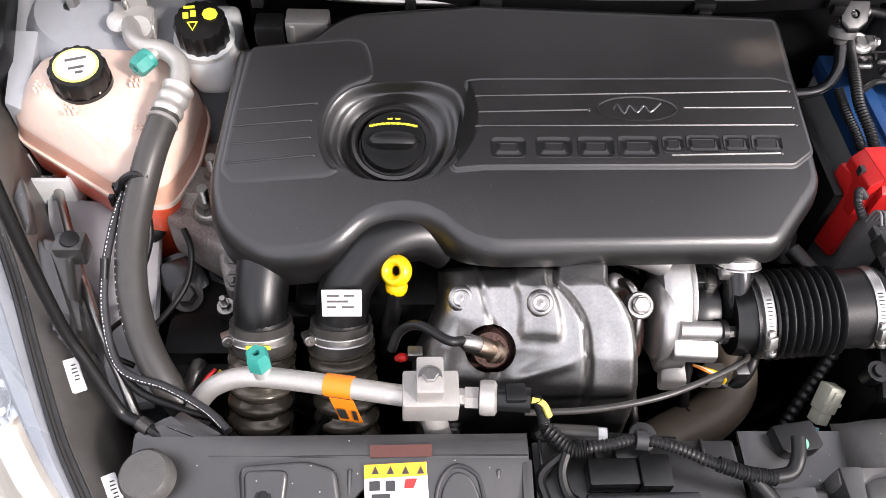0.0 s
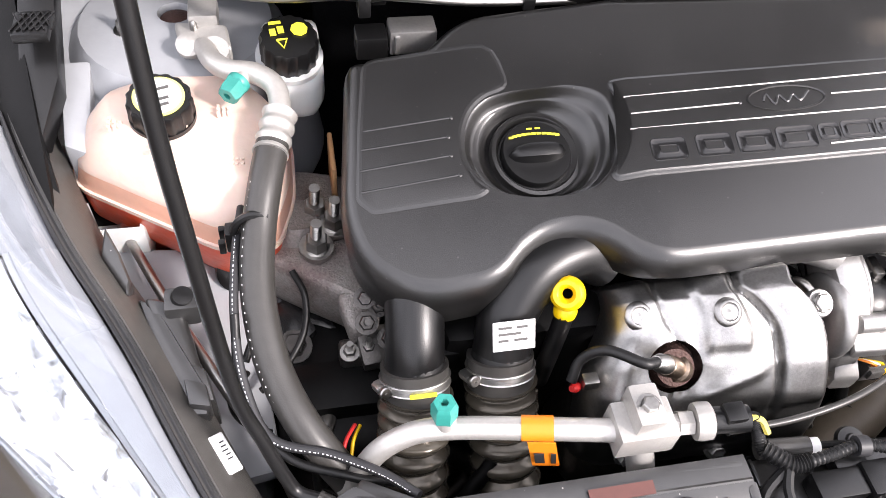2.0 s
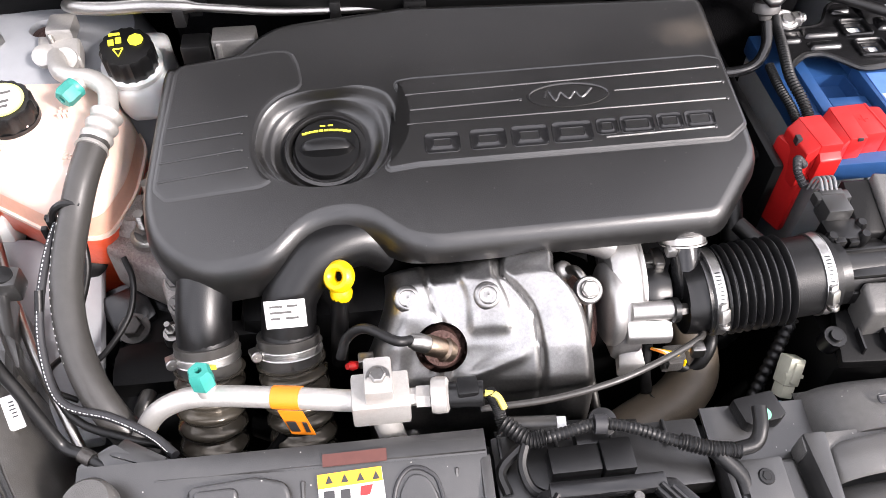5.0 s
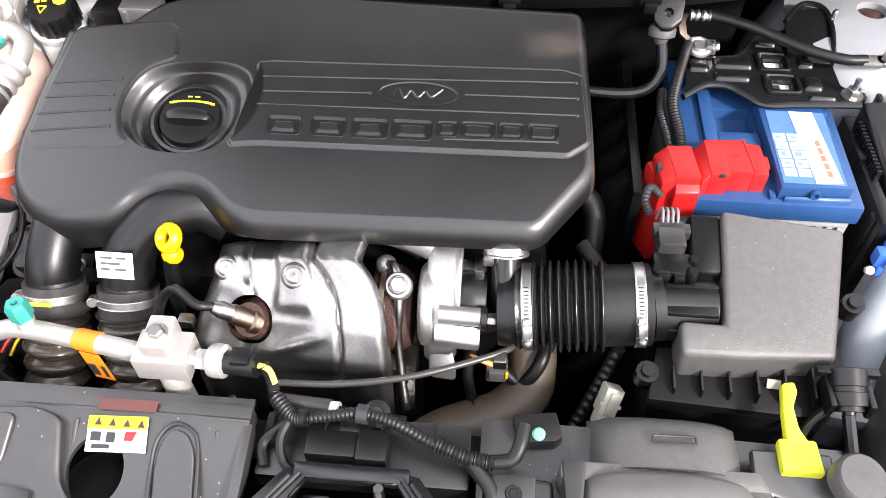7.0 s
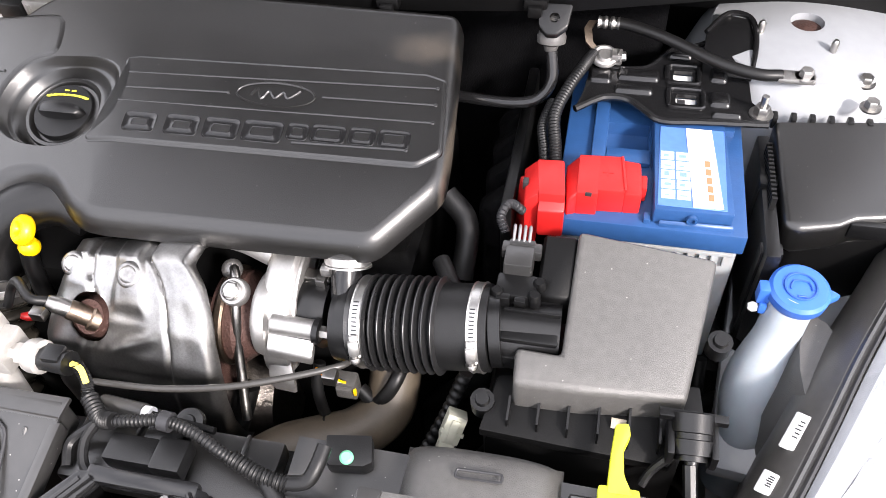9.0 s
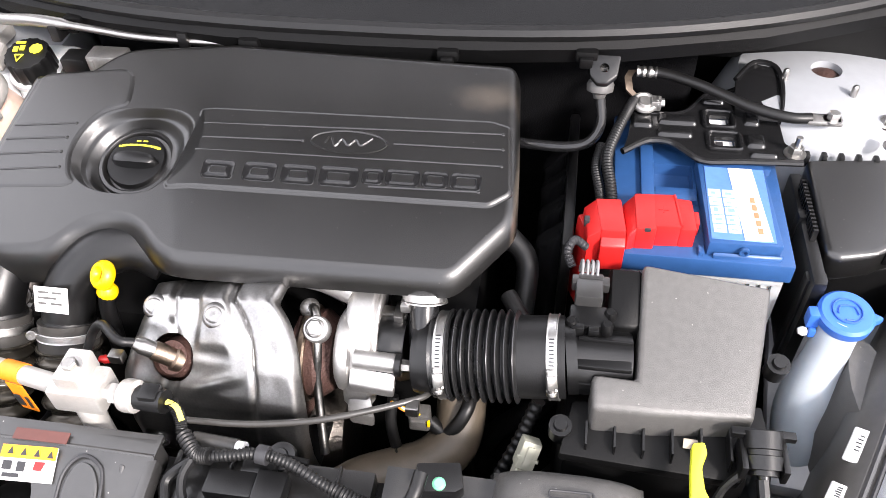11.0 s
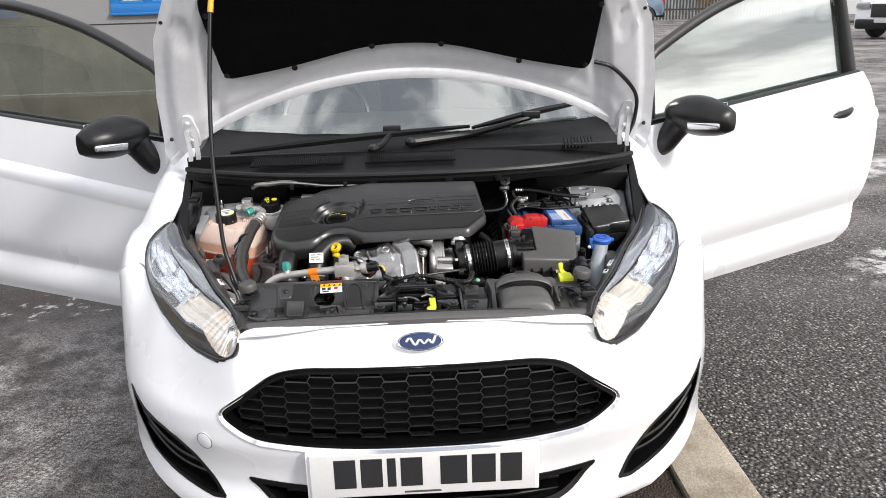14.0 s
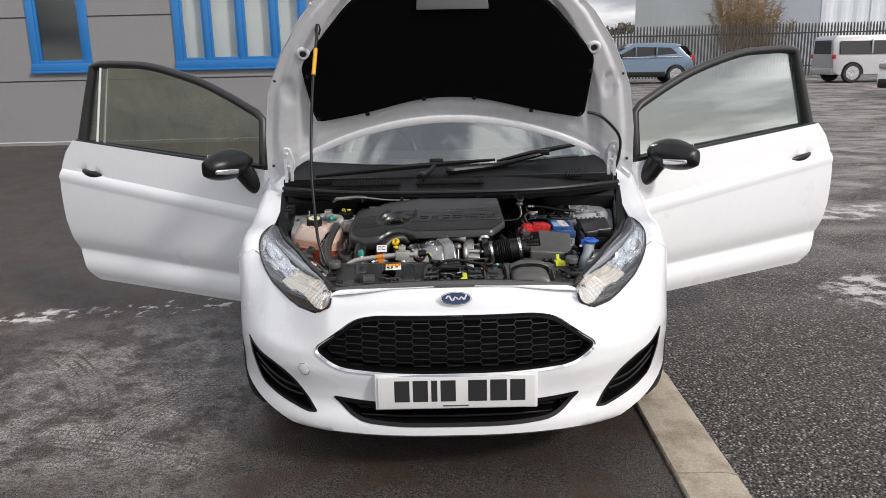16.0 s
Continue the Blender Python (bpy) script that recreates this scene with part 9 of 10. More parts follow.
# dashed white print along the hose
hp_ = smooth_path([(-0.466, 0.612, 0.797), (-0.475, 0.575, 0.776), (-0.48, 0.53, 0.757), (-0.477, 0.487, 0.739), (-0.468, 0.452, 0.722), (-0.452, 0.418, 0.706)], 12)
for k in range(0, 58, 2):
    d = (hp_[k + 1] - hp_[k]).normalized()
    off = (Vector((-0.85, -0.35, 0.55)) - d * Vector((-0.85, -0.35, 0.55)).dot(d)).normalized() * 0.0153
    part("print_dash", tube([hp_[k] + off, hp_[k].lerp(hp_[k + 1], 0.4) + off], 0.0006, 4, 1), M_inner, ac)
for i, (pts, r, m, lab) in enumerate((
        ([(-0.49, 0.62, 0.765), (-0.497, 0.56, 0.767), (-0.501, 0.5, 0.752), (-0.497, 0.45, 0.73), (-0.478, 0.405, 0.71), (-0.43, 0.385, 0.708), (-0.39, 0.36, 0.712), (-0.365, 0.335, 0.72)], 0.0042, M_ink, "black sleeved cable with white print"),
        ([(-0.5, 0.5, 0.76), (-0.5, 0.45, 0.72), (-0.47, 0.395, 0.7), (-0.42, 0.37, 0.695), (-0.38, 0.36, 0.69)], 0.004, M_rubber, "thin black plastic-sleeved cable"),
        ([(-0.62, 0.68, 0.68), (-0.57, 0.57, 0.69), (-0.52, 0.47, 0.7), (-0.48, 0.4, 0.69), (-0.46, 0.36, 0.66)], 0.005, M_steel, "dull steel bonnet release tube"),
        ([(-0.485, 0.6, 0.77), (-0.475, 0.56, 0.73), (-0.485, 0.53, 0.7), (-0.5, 0.5, 0.68)], 0.004, M_rubber, "thin black plastic-sleeved cable"))):
    c = thing("cable", tuple(pts[-1]), lab, "cable", "cables by the reservoir")
    part("sleeve", tube(pts, r, 10, 7), m, c)
    if i == 0:
        q = smooth_path(pts, 14)
        for k in range(8, 96, 1):
            d = (q[k + 1] - q[k]).normalized()
            off = (Vector((-0.2, -0.7, 0.7)) - d * Vector((-0.2, -0.7, 0.7)).dot(d)).normalized() * r
            part("print_dash", tube([q[k] + off, q[k].lerp(q[k + 1], (0.6, 0.25, 0.45)[k % 3]) + off], 0.0005, 4, 1), M_inner, c)
cc = thing("cable_clip", (-0.488, 0.605, 0.77), "black plastic clip on the hose", "clip")
part("body", join(box(-0.506, -0.49, 0.578, 0.594, 0.745, 0.772, 0.003), tube([(-0.498, 0.58, 0.772), (-0.492, 0.58, 0.786), (-0.48, 0.58, 0.794), (-0.466, 0.58, 0.79)], 0.004, 8, 4), box(-0.512, -0.506, 0.574, 0.58, 0.75, 0.765, 0.001), box(-0.512, -0.506, 0.59, 0.596, 0.75, 0.765, 0.001)), M_black, cc)

ap = thing("refrigerant_pipe", (-0.28, 0.36, 0.72), "white alloy refrigerant pipe with teal cap and sensor", "pipe")
part("pipe", tube([(-0.42, 0.37, 0.66), (-0.402, 0.378, 0.695), (-0.385, 0.382, 0.717), (-0.36, 0.384, 0.73), (-0.33, 0.38, 0.737), (-0.27, 0.366, 0.747), (-0.205, 0.35, 0.757)], 0.0098, 16, 8), M_pipe, ap)
part("port", tube([(-0.336, 0.382, 0.74), (-0.338, 0.388, 0.755)], 0.009, 12, 1), M_pipe, ap)
part("teal_cap", lathe([(0.0112, 0), (0.0112, 0.016), (0.0092, 0.0205), (0.0036, 0.0205), (0.003, 0.013)], (-0.338, 0.386, 0.75), (-0.05, 0.05, 1), 6), M_teal, ap, "teal service port cap")
part("block", join(box(-0.208, -0.158, 0.332, 0.368, 0.742, 0.772, 0.003), box(-0.196, -0.172, 0.336, 0.372, 0.765, 0.79, 0.003), tube([(-0.183, 0.345, 0.745), (-0.17, 0.33, 0.69)], 0.012, 12, 1)), M_pipe, ap, "cast alloy junction block")
part("bolt", hexbolt((-0.184, 0.352, 0.79), (0, -0.1, 1), 0.007, 0.006), M_steel, ap)
sn = part("pressure_sensor", join(tube([(-0.16, 0.349, 0.757), (-0.14, 0.346, 0.76)], 0.008, 6, 1), lathe([(0.0105, 0), (0.0105, 0.012)], (-0.152, 0.348, 0.758), (1, -0.1, 0.1), 6), lathe([(0.015, 0), (0.016, 0.004), (0.0155, 0.013), (0.012, 0.015)], (-0.139, 0.3465, 0.76), (1, -0.1, 0.1), 24)), M_pipe, ap)
part("plug", join(tube([(-0.126, 0.345, 0.761), (-0.095, 0.341, 0.765)], 0.0115, 10, 1), box(-0.118, -0.1, 0.335, 0.352, 0.77, 0.777, 0.002)), M_black, sn)
tg = part("orange_tag", join(tube([(-0.277, 0.368, 0.746), (-0.252, 0.362, 0.75)], 0.0106, 16, 1)), M_orange, ap, "orange wrap tag")
part("tag_flap", sloped([(-0.274, 0.357, 0.742), (-0.252, 0.352, 0.745), (-0.244, 0.346, 0.712), (-0.266, 0.351, 0.709)], 0.001, 0, 1, (0, -1, 0)), M_orange, tg)
part("print_block", join(sloped([(-0.268, 0.3515, 0.73), (-0.26, 0.35, 0.731), (-0.257, 0.348, 0.717), (-0.265, 0.3495, 0.716)], 0.0008, 0, 1, (0, -1, 0)), sloped([(-0.254, 0.349, 0.731), (-0.25, 0.348, 0.731), (-0.248, 0.3463, 0.717), (-0.252, 0.3473, 0.716)], 0.0008, 0, 1, (0, -1, 0))), M_ink, tg)
# ---- front of the bay: slam panel, latch, snorkel and looms ----
sp = thing("front_panel", (0, 0.22, 0.62), "dusty black moulded plastic front panel", "front panel", kind="structure")


def front_line(x):
    return 0.073 + 0.078 * (abs(x) / 0.44) ** 2


def front_z(x):
    return 0.725 - 0.042 * (abs(x) / 0.44) ** 2


FX = [i * 0.0225 - 0.45 for i in range(41)]
seal = part("seal_strip", thick(loft([[(x, front_line(x) + a, front_z(x) + b) for a, b in ((0.0, -0.012), (0.0, -0.001), (0.005, 0.0035), (0.024, 0.005), (0.042, 0.001), (0.05, -0.006), (0.052, -0.03))] for x in FX], closed=False), 0.003), M_trim, sp, "grey rubber seal strip")
top_rows = []
for x in [i * 0.0206 - 0.412 for i in range(41)]:
    zt = lerp_table(RIM, abs(x))
    a, b = Vector((x, min(nose(x, zt), front_line(x) + 0.012) - 0.0005, zt - 0.002)), Vector((x, front_line(x) + 0.024, front_z(x) - 0.014))
    top_rows.append([a, a.lerp(b, 0.35) + Vector((0, 0, 0.0015)), a.lerp(b, 0.7), b])
part("top_edge", thick(loft(top_rows, closed=False), 0.003), M_white, bumper)
part("seal_groove", tube([(x, front_line(x) + 0.033, front_z(x) + 0.003) for x in FX[3:-3]], 0.003, 6, 1), M_rubber, sp)


def base_z(x, y):
    return min(0.738, 0.692 + 0.012 * (1 - (abs(x) / 0.44) ** 2) + 0.5 * max(0, y - 0.225))


PB = [[(x, front_line(x) + 0.045 + (0.322 - front_line(x) - 0.045) * t, base_z(x, front_line(x) + 0.045 + (0.322 - front_line(x) - 0.045) * t)) for t in [k / 10 for k in range(11)]] for x in [i * 0.0146 - 0.44 for i in range(24)] + [-0.097]]
left_bm = thick(loft(PB, closed=False), 0.004)
part("left_pan", cut(left_bm, lathe([(0.026, -0.1), (0.026, 0.1)], (-0.23, 0.252, 0.7), (0.05, 0.1, 1), 32)), M_panel, sp)
part("socket", lathe([(0.028, 0.0), (0.028, -0.06), (0.012, -0.062), (0.012, -0.05), (0.024, -0.05), (0.0255, 0.0)], (-0.23, 0.252, 0.7), (0.05, 0.1, 1), 32), M_dark, sp)
PR = [[(x, front_line(x) + 0.045 + (0.335 - front_line(x) - 0.045) * t, base_z(x, 0.2) - 0.004 + 0.02 * max(0, t - 0.5)) for t in [k / 6 for k in range(7)]] for x in [0.108 + i * 0.0166 for i in range(21)]]
part("right_pan", thick(loft(PR, closed=False), 0.004), M_panel, sp)
part("rear_upstand", join(sloped([(-0.375, 0.303, 0.733), (-0.098, 0.3, 0.736), (-0.098, 0.318, 0.739), (-0.375, 0.324, 0.738)], 0.035, 0.004, 2), sloped([(-0.375, 0.315, 0.738), (-0.42, 0.335, 0.733), (-0.41, 0.355, 0.725), (-0.365, 0.325, 0.738)], 0.04, 0.005, 2)), M_panel, sp)
part("left_cap", sloped([(-0.378, 0.318, 0.737), (-0.415, 0.348, 0.734), (-0.45, 0.335, 0.722), (-0.45, 0.3, 0.712), (-0.385, 0.298, 0.725)], 0.06, 0.008, 2), M_panel, sp)
for x in (-0.345, -0.31, -0.13, -0.16):
    part("slot", box(x, x + 0.018, 0.2995, 0.303, 0.722, 0.727, 0.0005), M_ink, sp)
for x0 in (-0.255, -0.122):
    part("upstand_rib", sloped([(x0, 0.302, 0.736), (x0 + 0.003, 0.302, 0.736), (x0 + 0.003, 0.294, 0.728), (x0, 0.294, 0.728)], 0.01, 0, 1, (0, 1, 0)), M_panel, sp)
# raised mouldings on the left pan, with pockets sunk into them
def moulding(outline, high, *pockets, soft=0.004):
    ro = rounded(outline, 0.008, 4)
    bm = loft([[(x, y, base_z(x, y) - 0.008) for x, y in inset(ro, -0.0015)], [(x, y, base_z(x, y) + high - soft) for x, y in ro], [(x, y, base_z(x, y) + high - soft * 0.35) for x, y in inset(ro, soft * 0.35)], [(x, y, base_z(x, y) + high) for x, y in inset(ro, soft)], [(x, y, base_z(x, y) + high) for x, y in inset(ro, soft * 1.3)]])
    return cut(bm, *[prism(rounded(p, 0.004, 3), "z", 0.66, 0.76) for p in pockets]) if pockets else bm


part("raised_moulding", moulding([(-0.348, 0.294), (-0.29, 0.297), (-0.264, 0.29), (-0.256, 0.243), (-0.243, 0.226), (-0.224, 0.217), (-0.192, 0.218), (-0.182, 0.204), (-0.173, 0.176), (-0.11, 0.172), (-0.11, 0.148), (-0.36, 0.152), (-0.356, 0.2), (-0.342, 0.235)], 0.011,
     [(-0.35, 0.222), (-0.326, 0.222), (-0.315, 0.16), (-0.338, 0.164)], [(-0.266, 0.216), (-0.236, 0.216), (-0.236, 0.196), (-0.194, 0.206), (-0.186, 0.163), (-0.262, 0.158)]), M_panel, sp)
part("bolt_plate", moulding([(-0.343, 0.289), (-0.304, 0.289), (-0.309, 0.247), (-0.339, 0.245)], 0.015, soft=0.003), M_panel, sp)
part("ramp", sloped([(-0.32, 0.234, 0.722), (-0.274, 0.23, 0.722), (-0.268, 0.15, 0.716), (-0.309, 0.153, 0.716)], 0.018, 0.004, 2), M_panel, sp)
part("left_foot", moulding([(-0.411, 0.192), (-0.406, 0.215), (-0.376, 0.233), (-0.354, 0.226), (-0.34, 0.2), (-0.338, 0.165), (-0.384, 0.17)], 0.008), M_panel, sp)
part("screw_boss", moulding([(-0.222, 0.202), (-0.193, 0.203), (-0.188, 0.168), (-0.22, 0.166)], 0.006, soft=0.003), M_panel, sp)
part("arch_tongue", moulding([(-0.17, 0.206), (-0.176, 0.254), (-0.174, 0.276), (-0.163, 0.289), (-0.15, 0.286), (-0.141, 0.272), (-0.132, 0.206)], 0.0035, soft=0.002), M_panel, sp)
part("arch_groove", tube([(x, y, base_z(x, y) + 0.0012) for x, y in ((-0.172, 0.2), (-0.1785, 0.254), (-0.1765, 0.279), (-0.164, 0.2925), (-0.148, 0.289), (-0.1385, 0.273), (-0.129, 0.2))], 0.0019, 8, 4), M_ink, sp)
part("arch_step", sloped([(-0.182, 0.212, 0.7025), (-0.105, 0.214, 0.7025), (-0.104, 0.195, 0.696), (-0.178, 0.193, 0.696)], 0.012, 0.003, 2), M_dark, sp)
for x, y, z in ((-0.325, 0.27, 0.732), (-0.205, 0.186, 0.714), (-0.395, 0.196, 0.708), (0.138, 0.258, 0.724), (0.133, 0.17, 0.714), (0.395, 0.2, 0.708)):
    s_ = part("screw", join(lathe([(0.0105, 0), (0.0105, 0.002), (0.0075, 0.0035), (0.0065, 0.0055), (0.003, 0.0055), (0.0026, 0.003)], (x, y, z - 0.002), (0, -0.15, 1), 20)), M_black, sp)
    part("screw_head", hexbolt((x, y, z), (0, -0.15, 1), 0.0045, 0.0045, False), M_rubber, s_)
part("upstand_lip", tube([(-0.375, 0.305, 0.734), (-0.255, 0.303, 0.7365), (-0.098, 0.301, 0.737)], 0.0018, 6, 3), M_panel, sp)
part("end_wall", sloped([(-0.104, 0.296, 0.737), (-0.094, 0.3, 0.737), (-0.094, 0.15, 0.708), (-0.104, 0.15, 0.708)], 0.02, 0.003, 2), M_panel, sp)
for x, y in ((-0.255, 0.292), (-0.126, 0.29)):
    part("scuff_rib", sloped([(x, y, 0.7365), (x + 0.004, y, 0.7365), (x + 0.003, y - 0.022, 0.722), (x - 0.001, y - 0.022, 0.722)], 0.008, 0.001, 1), M_panel, sp)
# corner caps with a cross-hatched grip, and lamp stops
for s in (-1, 1):
    part("corner_pad", sloped([(s * 0.375, 0.215, 0.7), (s * 0.43, 0.2, 0.694), (s * 0.436, 0.165, 0.688), (s * 0.375, 0.175, 0.692)], 0.02, 0.004, 2), M_panel, sp)
    gp = part("grip_pad", box(s * 0.43 - 0.019, s * 0.43 + 0.019, 0.228, 0.268, 0.7, 0.7145, 0.002), M_panel, sp)
    for k in range(6):
        for dx, dy in ((1, 1), (1, -1)):
            t = (k - 2.5) * 0.007
            a, b = Vector((s * 0.43 + t - 0.014, 0.248 - dy * 0.016, 0.7155)), Vector((s * 0.43 + t + 0.014, 0.248 + dy * 0.016, 0.7155))
            a.x, b.x = max(s * 0.43 - 0.018, min(s * 0.43 + 0.018, a.x)), max(s * 0.43 - 0.018, min(s * 0.43 + 0.018, b.x))
            part("hatch_rib", tube([a, b], 0.0012, 4, 1), M_gloss, gp, smooth=0)
    part("pad_screw", lathe([(0.006, 0), (0.005, 0.003), (0.002, 0.003)], (s * 0.43, 0.248, 0.7155), (0, 0, 1), 14), M_black, gp)
    part("stop_base", sloped([(s * 0.385, 0.32, 0.705), (s * 0.45, 0.32, 0.705), (s * 0.455, 0.27, 0.698), (s * 0.385, 0.27, 0.7)], 0.03, 0.006, 2), M_panel, sp)
    bs = thing("rubber_stop", (s * 0.42, 0.285, 0.7), "grey rubber bonnet stop on a threaded post", "bonnet stop", "bonnet stops")
    part("pad", lathe([(0.018, 0), (0.022, 0.003), (0.0225, 0.018), (0.0195, 0.022), (0.0, 0.0235)], (s * 0.42, 0.285, 0.733), (s * 0.1, -0.12, 1), 28), M_grey, bs)
    part("post", tube([(s * 0.42, 0.288, 0.7), (s * 0.42, 0.286, 0.734)], ribs(0.008, 0.0105, 4), 14, 30, bent=False), M_dark, bs)
    part("seat", lathe([(0.018, 0), (0.018, 0.005), (0.012, 0.008)], (s * 0.42, 0.288, 0.703), (0, 0, 1), 20), M_black, bs)
# warning sticker
st = part("warning_sticker", sloped([(-0.241, 0.294, 0.7385), (-0.187, 0.296, 0.7395), (-0.185, 0.268, 0.7265), (-0.24, 0.266, 0.7255)], 0.0015, 0.0005, 1), M_label, sp, "white warning sticker with orange band")
part("orange_band", sloped([(-0.2408, 0.2938, 0.7392), (-0.1872, 0.2958, 0.7402), (-0.1866, 0.2855, 0.7356), (-0.2405, 0.2835, 0.7346)], 0.0008, 0, 1), mat("orange_band", (0.8, 0.36, 0.01), 0.5, 0, 0.05, 30), st)
for k in range(4):
    x = -0.234 + 0.013 * k
    part("hazard_mark", sloped([(x, 0.2865, 0.7368), (x + 0.006, 0.2867, 0.737), (x + 0.003, 0.2925, 0.7394)], 0.0006, 0, 1), M_ink, st)
part("print_block", join(sloped([(-0.236, 0.281, 0.7338), (-0.227, 0.2813, 0.734), (-0.227, 0.2745, 0.7306), (-0.236, 0.2742, 0.7304)], 0.0006, 0), sloped([(-0.222, 0.2813, 0.734), (-0.214, 0.2815, 0.7342), (-0.214, 0.274, 0.7304), (-0.222, 0.2738, 0.7302)], 0.0006, 0), sloped([(-0.234, 0.2715, 0.729), (-0.218, 0.272, 0.7292), (-0.218, 0.269, 0.7278), (-0.234, 0.2685, 0.7276)], 0.0006, 0)), M_ink, st)
part("red_print", sloped([(-0.205, 0.2825, 0.7346), (-0.195, 0.283, 0.7349), (-0.198, 0.276, 0.7314), (-0.206, 0.2758, 0.7312)], 0.0006, 0), M_red, st)
part("faded_red_label", sloped([(-0.236, 0.311, 0.741), (-0.182, 0.311, 0.742), (-0.182, 0.3005, 0.7405), (-0.236, 0.3005, 0.7395)], 0.001, 0, 1), mat("faded_red_label", (0.085, 0.028, 0.022), 0.5, 0, 0.15, 30), sp)

# bonnet latch
lt = thing("bonnet_latch", (0, 0.19, 0.66), "black steel bonnet latch with yellow release lever", "latch")
for s in (-1, 1):
    part("side_bracket", sloped([(s * 0.098, 0.205, 0.727), (s * 0.092, 0.222, 0.729), (s * 0.058, 0.262, 0.735), (s * 0.03, 0.266, 0.736), (s * 0.05, 0.24, 0.732), (s * 0.052, 0.2, 0.727)], 0.012, 0.003, 2), M_gloss, lt)
    part("foot", sloped([(s * 0.1, 0.195, 0.723), (s * 0.05, 0.195, 0.723), (s * 0.05, 0.178, 0.72), (s * 0.078, 0.152, 0.716), (s * 0.102, 0.152, 0.716)], 0.01, 0.003, 2), M_gloss, lt)
    part("foot_flange", sloped([(s * 0.103, 0.15, 0.716), (s * 0.078, 0.15, 0.716), (s * 0.078, 0.144, 0.705), (s * 0.103, 0.144, 0.705)], 0.01, 0.002, 1), M_gloss, lt)
    part("bolt", join(hexbolt((s * 0.088, 0.168, 0.7215), (0, -0.1, 1), 0.0065, 0.006), lathe([(0.0125, 0), (0.0125, 0.002)], (s * 0.088, 0.168, 0.7195), (0, -0.1, 1), 20)), M_stud, lt)
    for k in range(2):
        part("pressed_rib", tube([(s * (0.075 - 0.008 * k), 0.226 + 0.003 * k, 0.7315), (s * (0.052 - 0.008 * k), 0.254 + 0.003 * k, 0.7365)], 0.0025, 8, 1), M_gloss, lt)
part("rear_bar", sloped([(-0.05, 0.268, 0.737), (0.05, 0.268, 0.737), (0.05, 0.254, 0.735), (-0.05, 0.254, 0.735)], 0.012, 0.003, 2), M_gloss, lt)
part("well", join(box(-0.055, 0.055, 0.135, 0.265, 0.6, 0.66, 0.004), box(-0.058, -0.05, 0.14, 0.265, 0.62, 0.72, 0.002), box(0.05, 0.058, 0.14, 0.265, 0.62, 0.72, 0.002)), M_dark, lt)
part("catch_plate", join(sloped([(-0.048, 0.205, 0.712), (-0.01, 0.205, 0.712), (-0.012, 0.15, 0.702), (-0.042, 0.15, 0.702), (-0.05, 0.175, 0.706)], 0.05, 0.004, 2), box(-0.02, 0.02, 0.13, 0.15, 0.69, 0.7, 0.003), box(-0.008, 0.03, 0.19, 0.215, 0.69, 0.703, 0.003)), M_gloss, lt)
part("claw", join(tube([(-0.045, 0.23, 0.712), (-0.025, 0.238, 0.716), (-0.002, 0.228, 0.714), (0.01, 0.212, 0.708)], 0.003, 8, 5), tube([(0.012, 0.24, 0.715), (0.03, 0.243, 0.718), (0.042, 0.235, 0.715)], 0.0034, 8, 4)), M_steel, lt)
part("pawl", join(tube([(-0.005, 0.214, 0.71), (0.012, 0.212, 0.71), (0.045, 0.216, 0.712)], 0.0045, 8, 2), sloped([(0.008, 0.235, 0.7), (0.046, 0.238, 0.702), (0.046, 0.222, 0.698), (0.01, 0.222, 0.698)], 0.01, 0.002, 2), sloped([(-0.046, 0.252, 0.705), (-0.02, 0.252, 0.705), (-0.024, 0.236, 0.7), (-0.046, 0.234, 0.7)], 0.02, 0.003, 2), box(-0.03, 0.028, 0.15, 0.163, 0.695, 0.701, 0.001)), M_gloss, lt, "glossy black pawl")
for x, y, z, r in ((-0.036, 0.225, 0.713, 0.005), (-0.03, 0.2, 0.713, 0.0045), (0.02, 0.2, 0.704, 0.004), (0.046, 0.226, 0.714, 0.004)):
    part("rivet", lathe([(r, 0), (r, 0.003), (r * 0.6, 0.005)], (x, y, z), (0, -0.2, 1), 14), M_stud, lt)
for p, d, r, hgt in (((0.0, 0.168, 0.702), (0, -0.2, 1), 0.007, 0.004), ((0.0, 0.14, 0.7), (0, -0.6, 0.8), 0.009, 0.005), ((0.024, 0.25, 0.712), (0, 0, 1), 0.005, 0.02)):
    part("rivet", lathe([(r, 0), (r * 0.85, hgt)], p, d, 16), M_steel, lt)
part("spring", tube([(-0.035 + 0.012 * math.cos(k), 0.222 + 0.004 * math.sin(k), 0.712 + 0.0008 * k) for k in range(14)], 0.002, 6, 3), M_stud, lt)
part("release_lever", join(sloped([(0.0295, 0.1914, 0.73), (0.0452, 0.1917, 0.73), (0.0462, 0.1540, 0.73), (0.0462, 0.1344, 0.73), (0.0325, 0.1340, 0.73), (0.031, 0.1540, 0.73)], 0.007, 0.002, 2), sloped([(0.0315, 0.1390, 0.7315), (0.0465, 0.1390, 0.7315), (0.0445, 0.1170, 0.7315), (0.039, 0.1070, 0.7315), (0.027, 0.1080, 0.7315), (0.0222, 0.1170, 0.7315), (0.023, 0.1270, 0.7315)], 0.009, 0.003, 2)), M_lime, lt, "fluorescent yellow release lever")
part("finger_recess", tube([(x, y, front_z(x) + 0.0045 - 0.12 * max(0, y - 0.112)) for x, y in ((0.0, 0.127), (0.005, 0.115), (0.016, 0.1085), (0.04, 0.1075), (0.062, 0.1095), (0.071, 0.119), (0.077, 0.134))], 0.0026, 8, 4), M_rubber, lt)

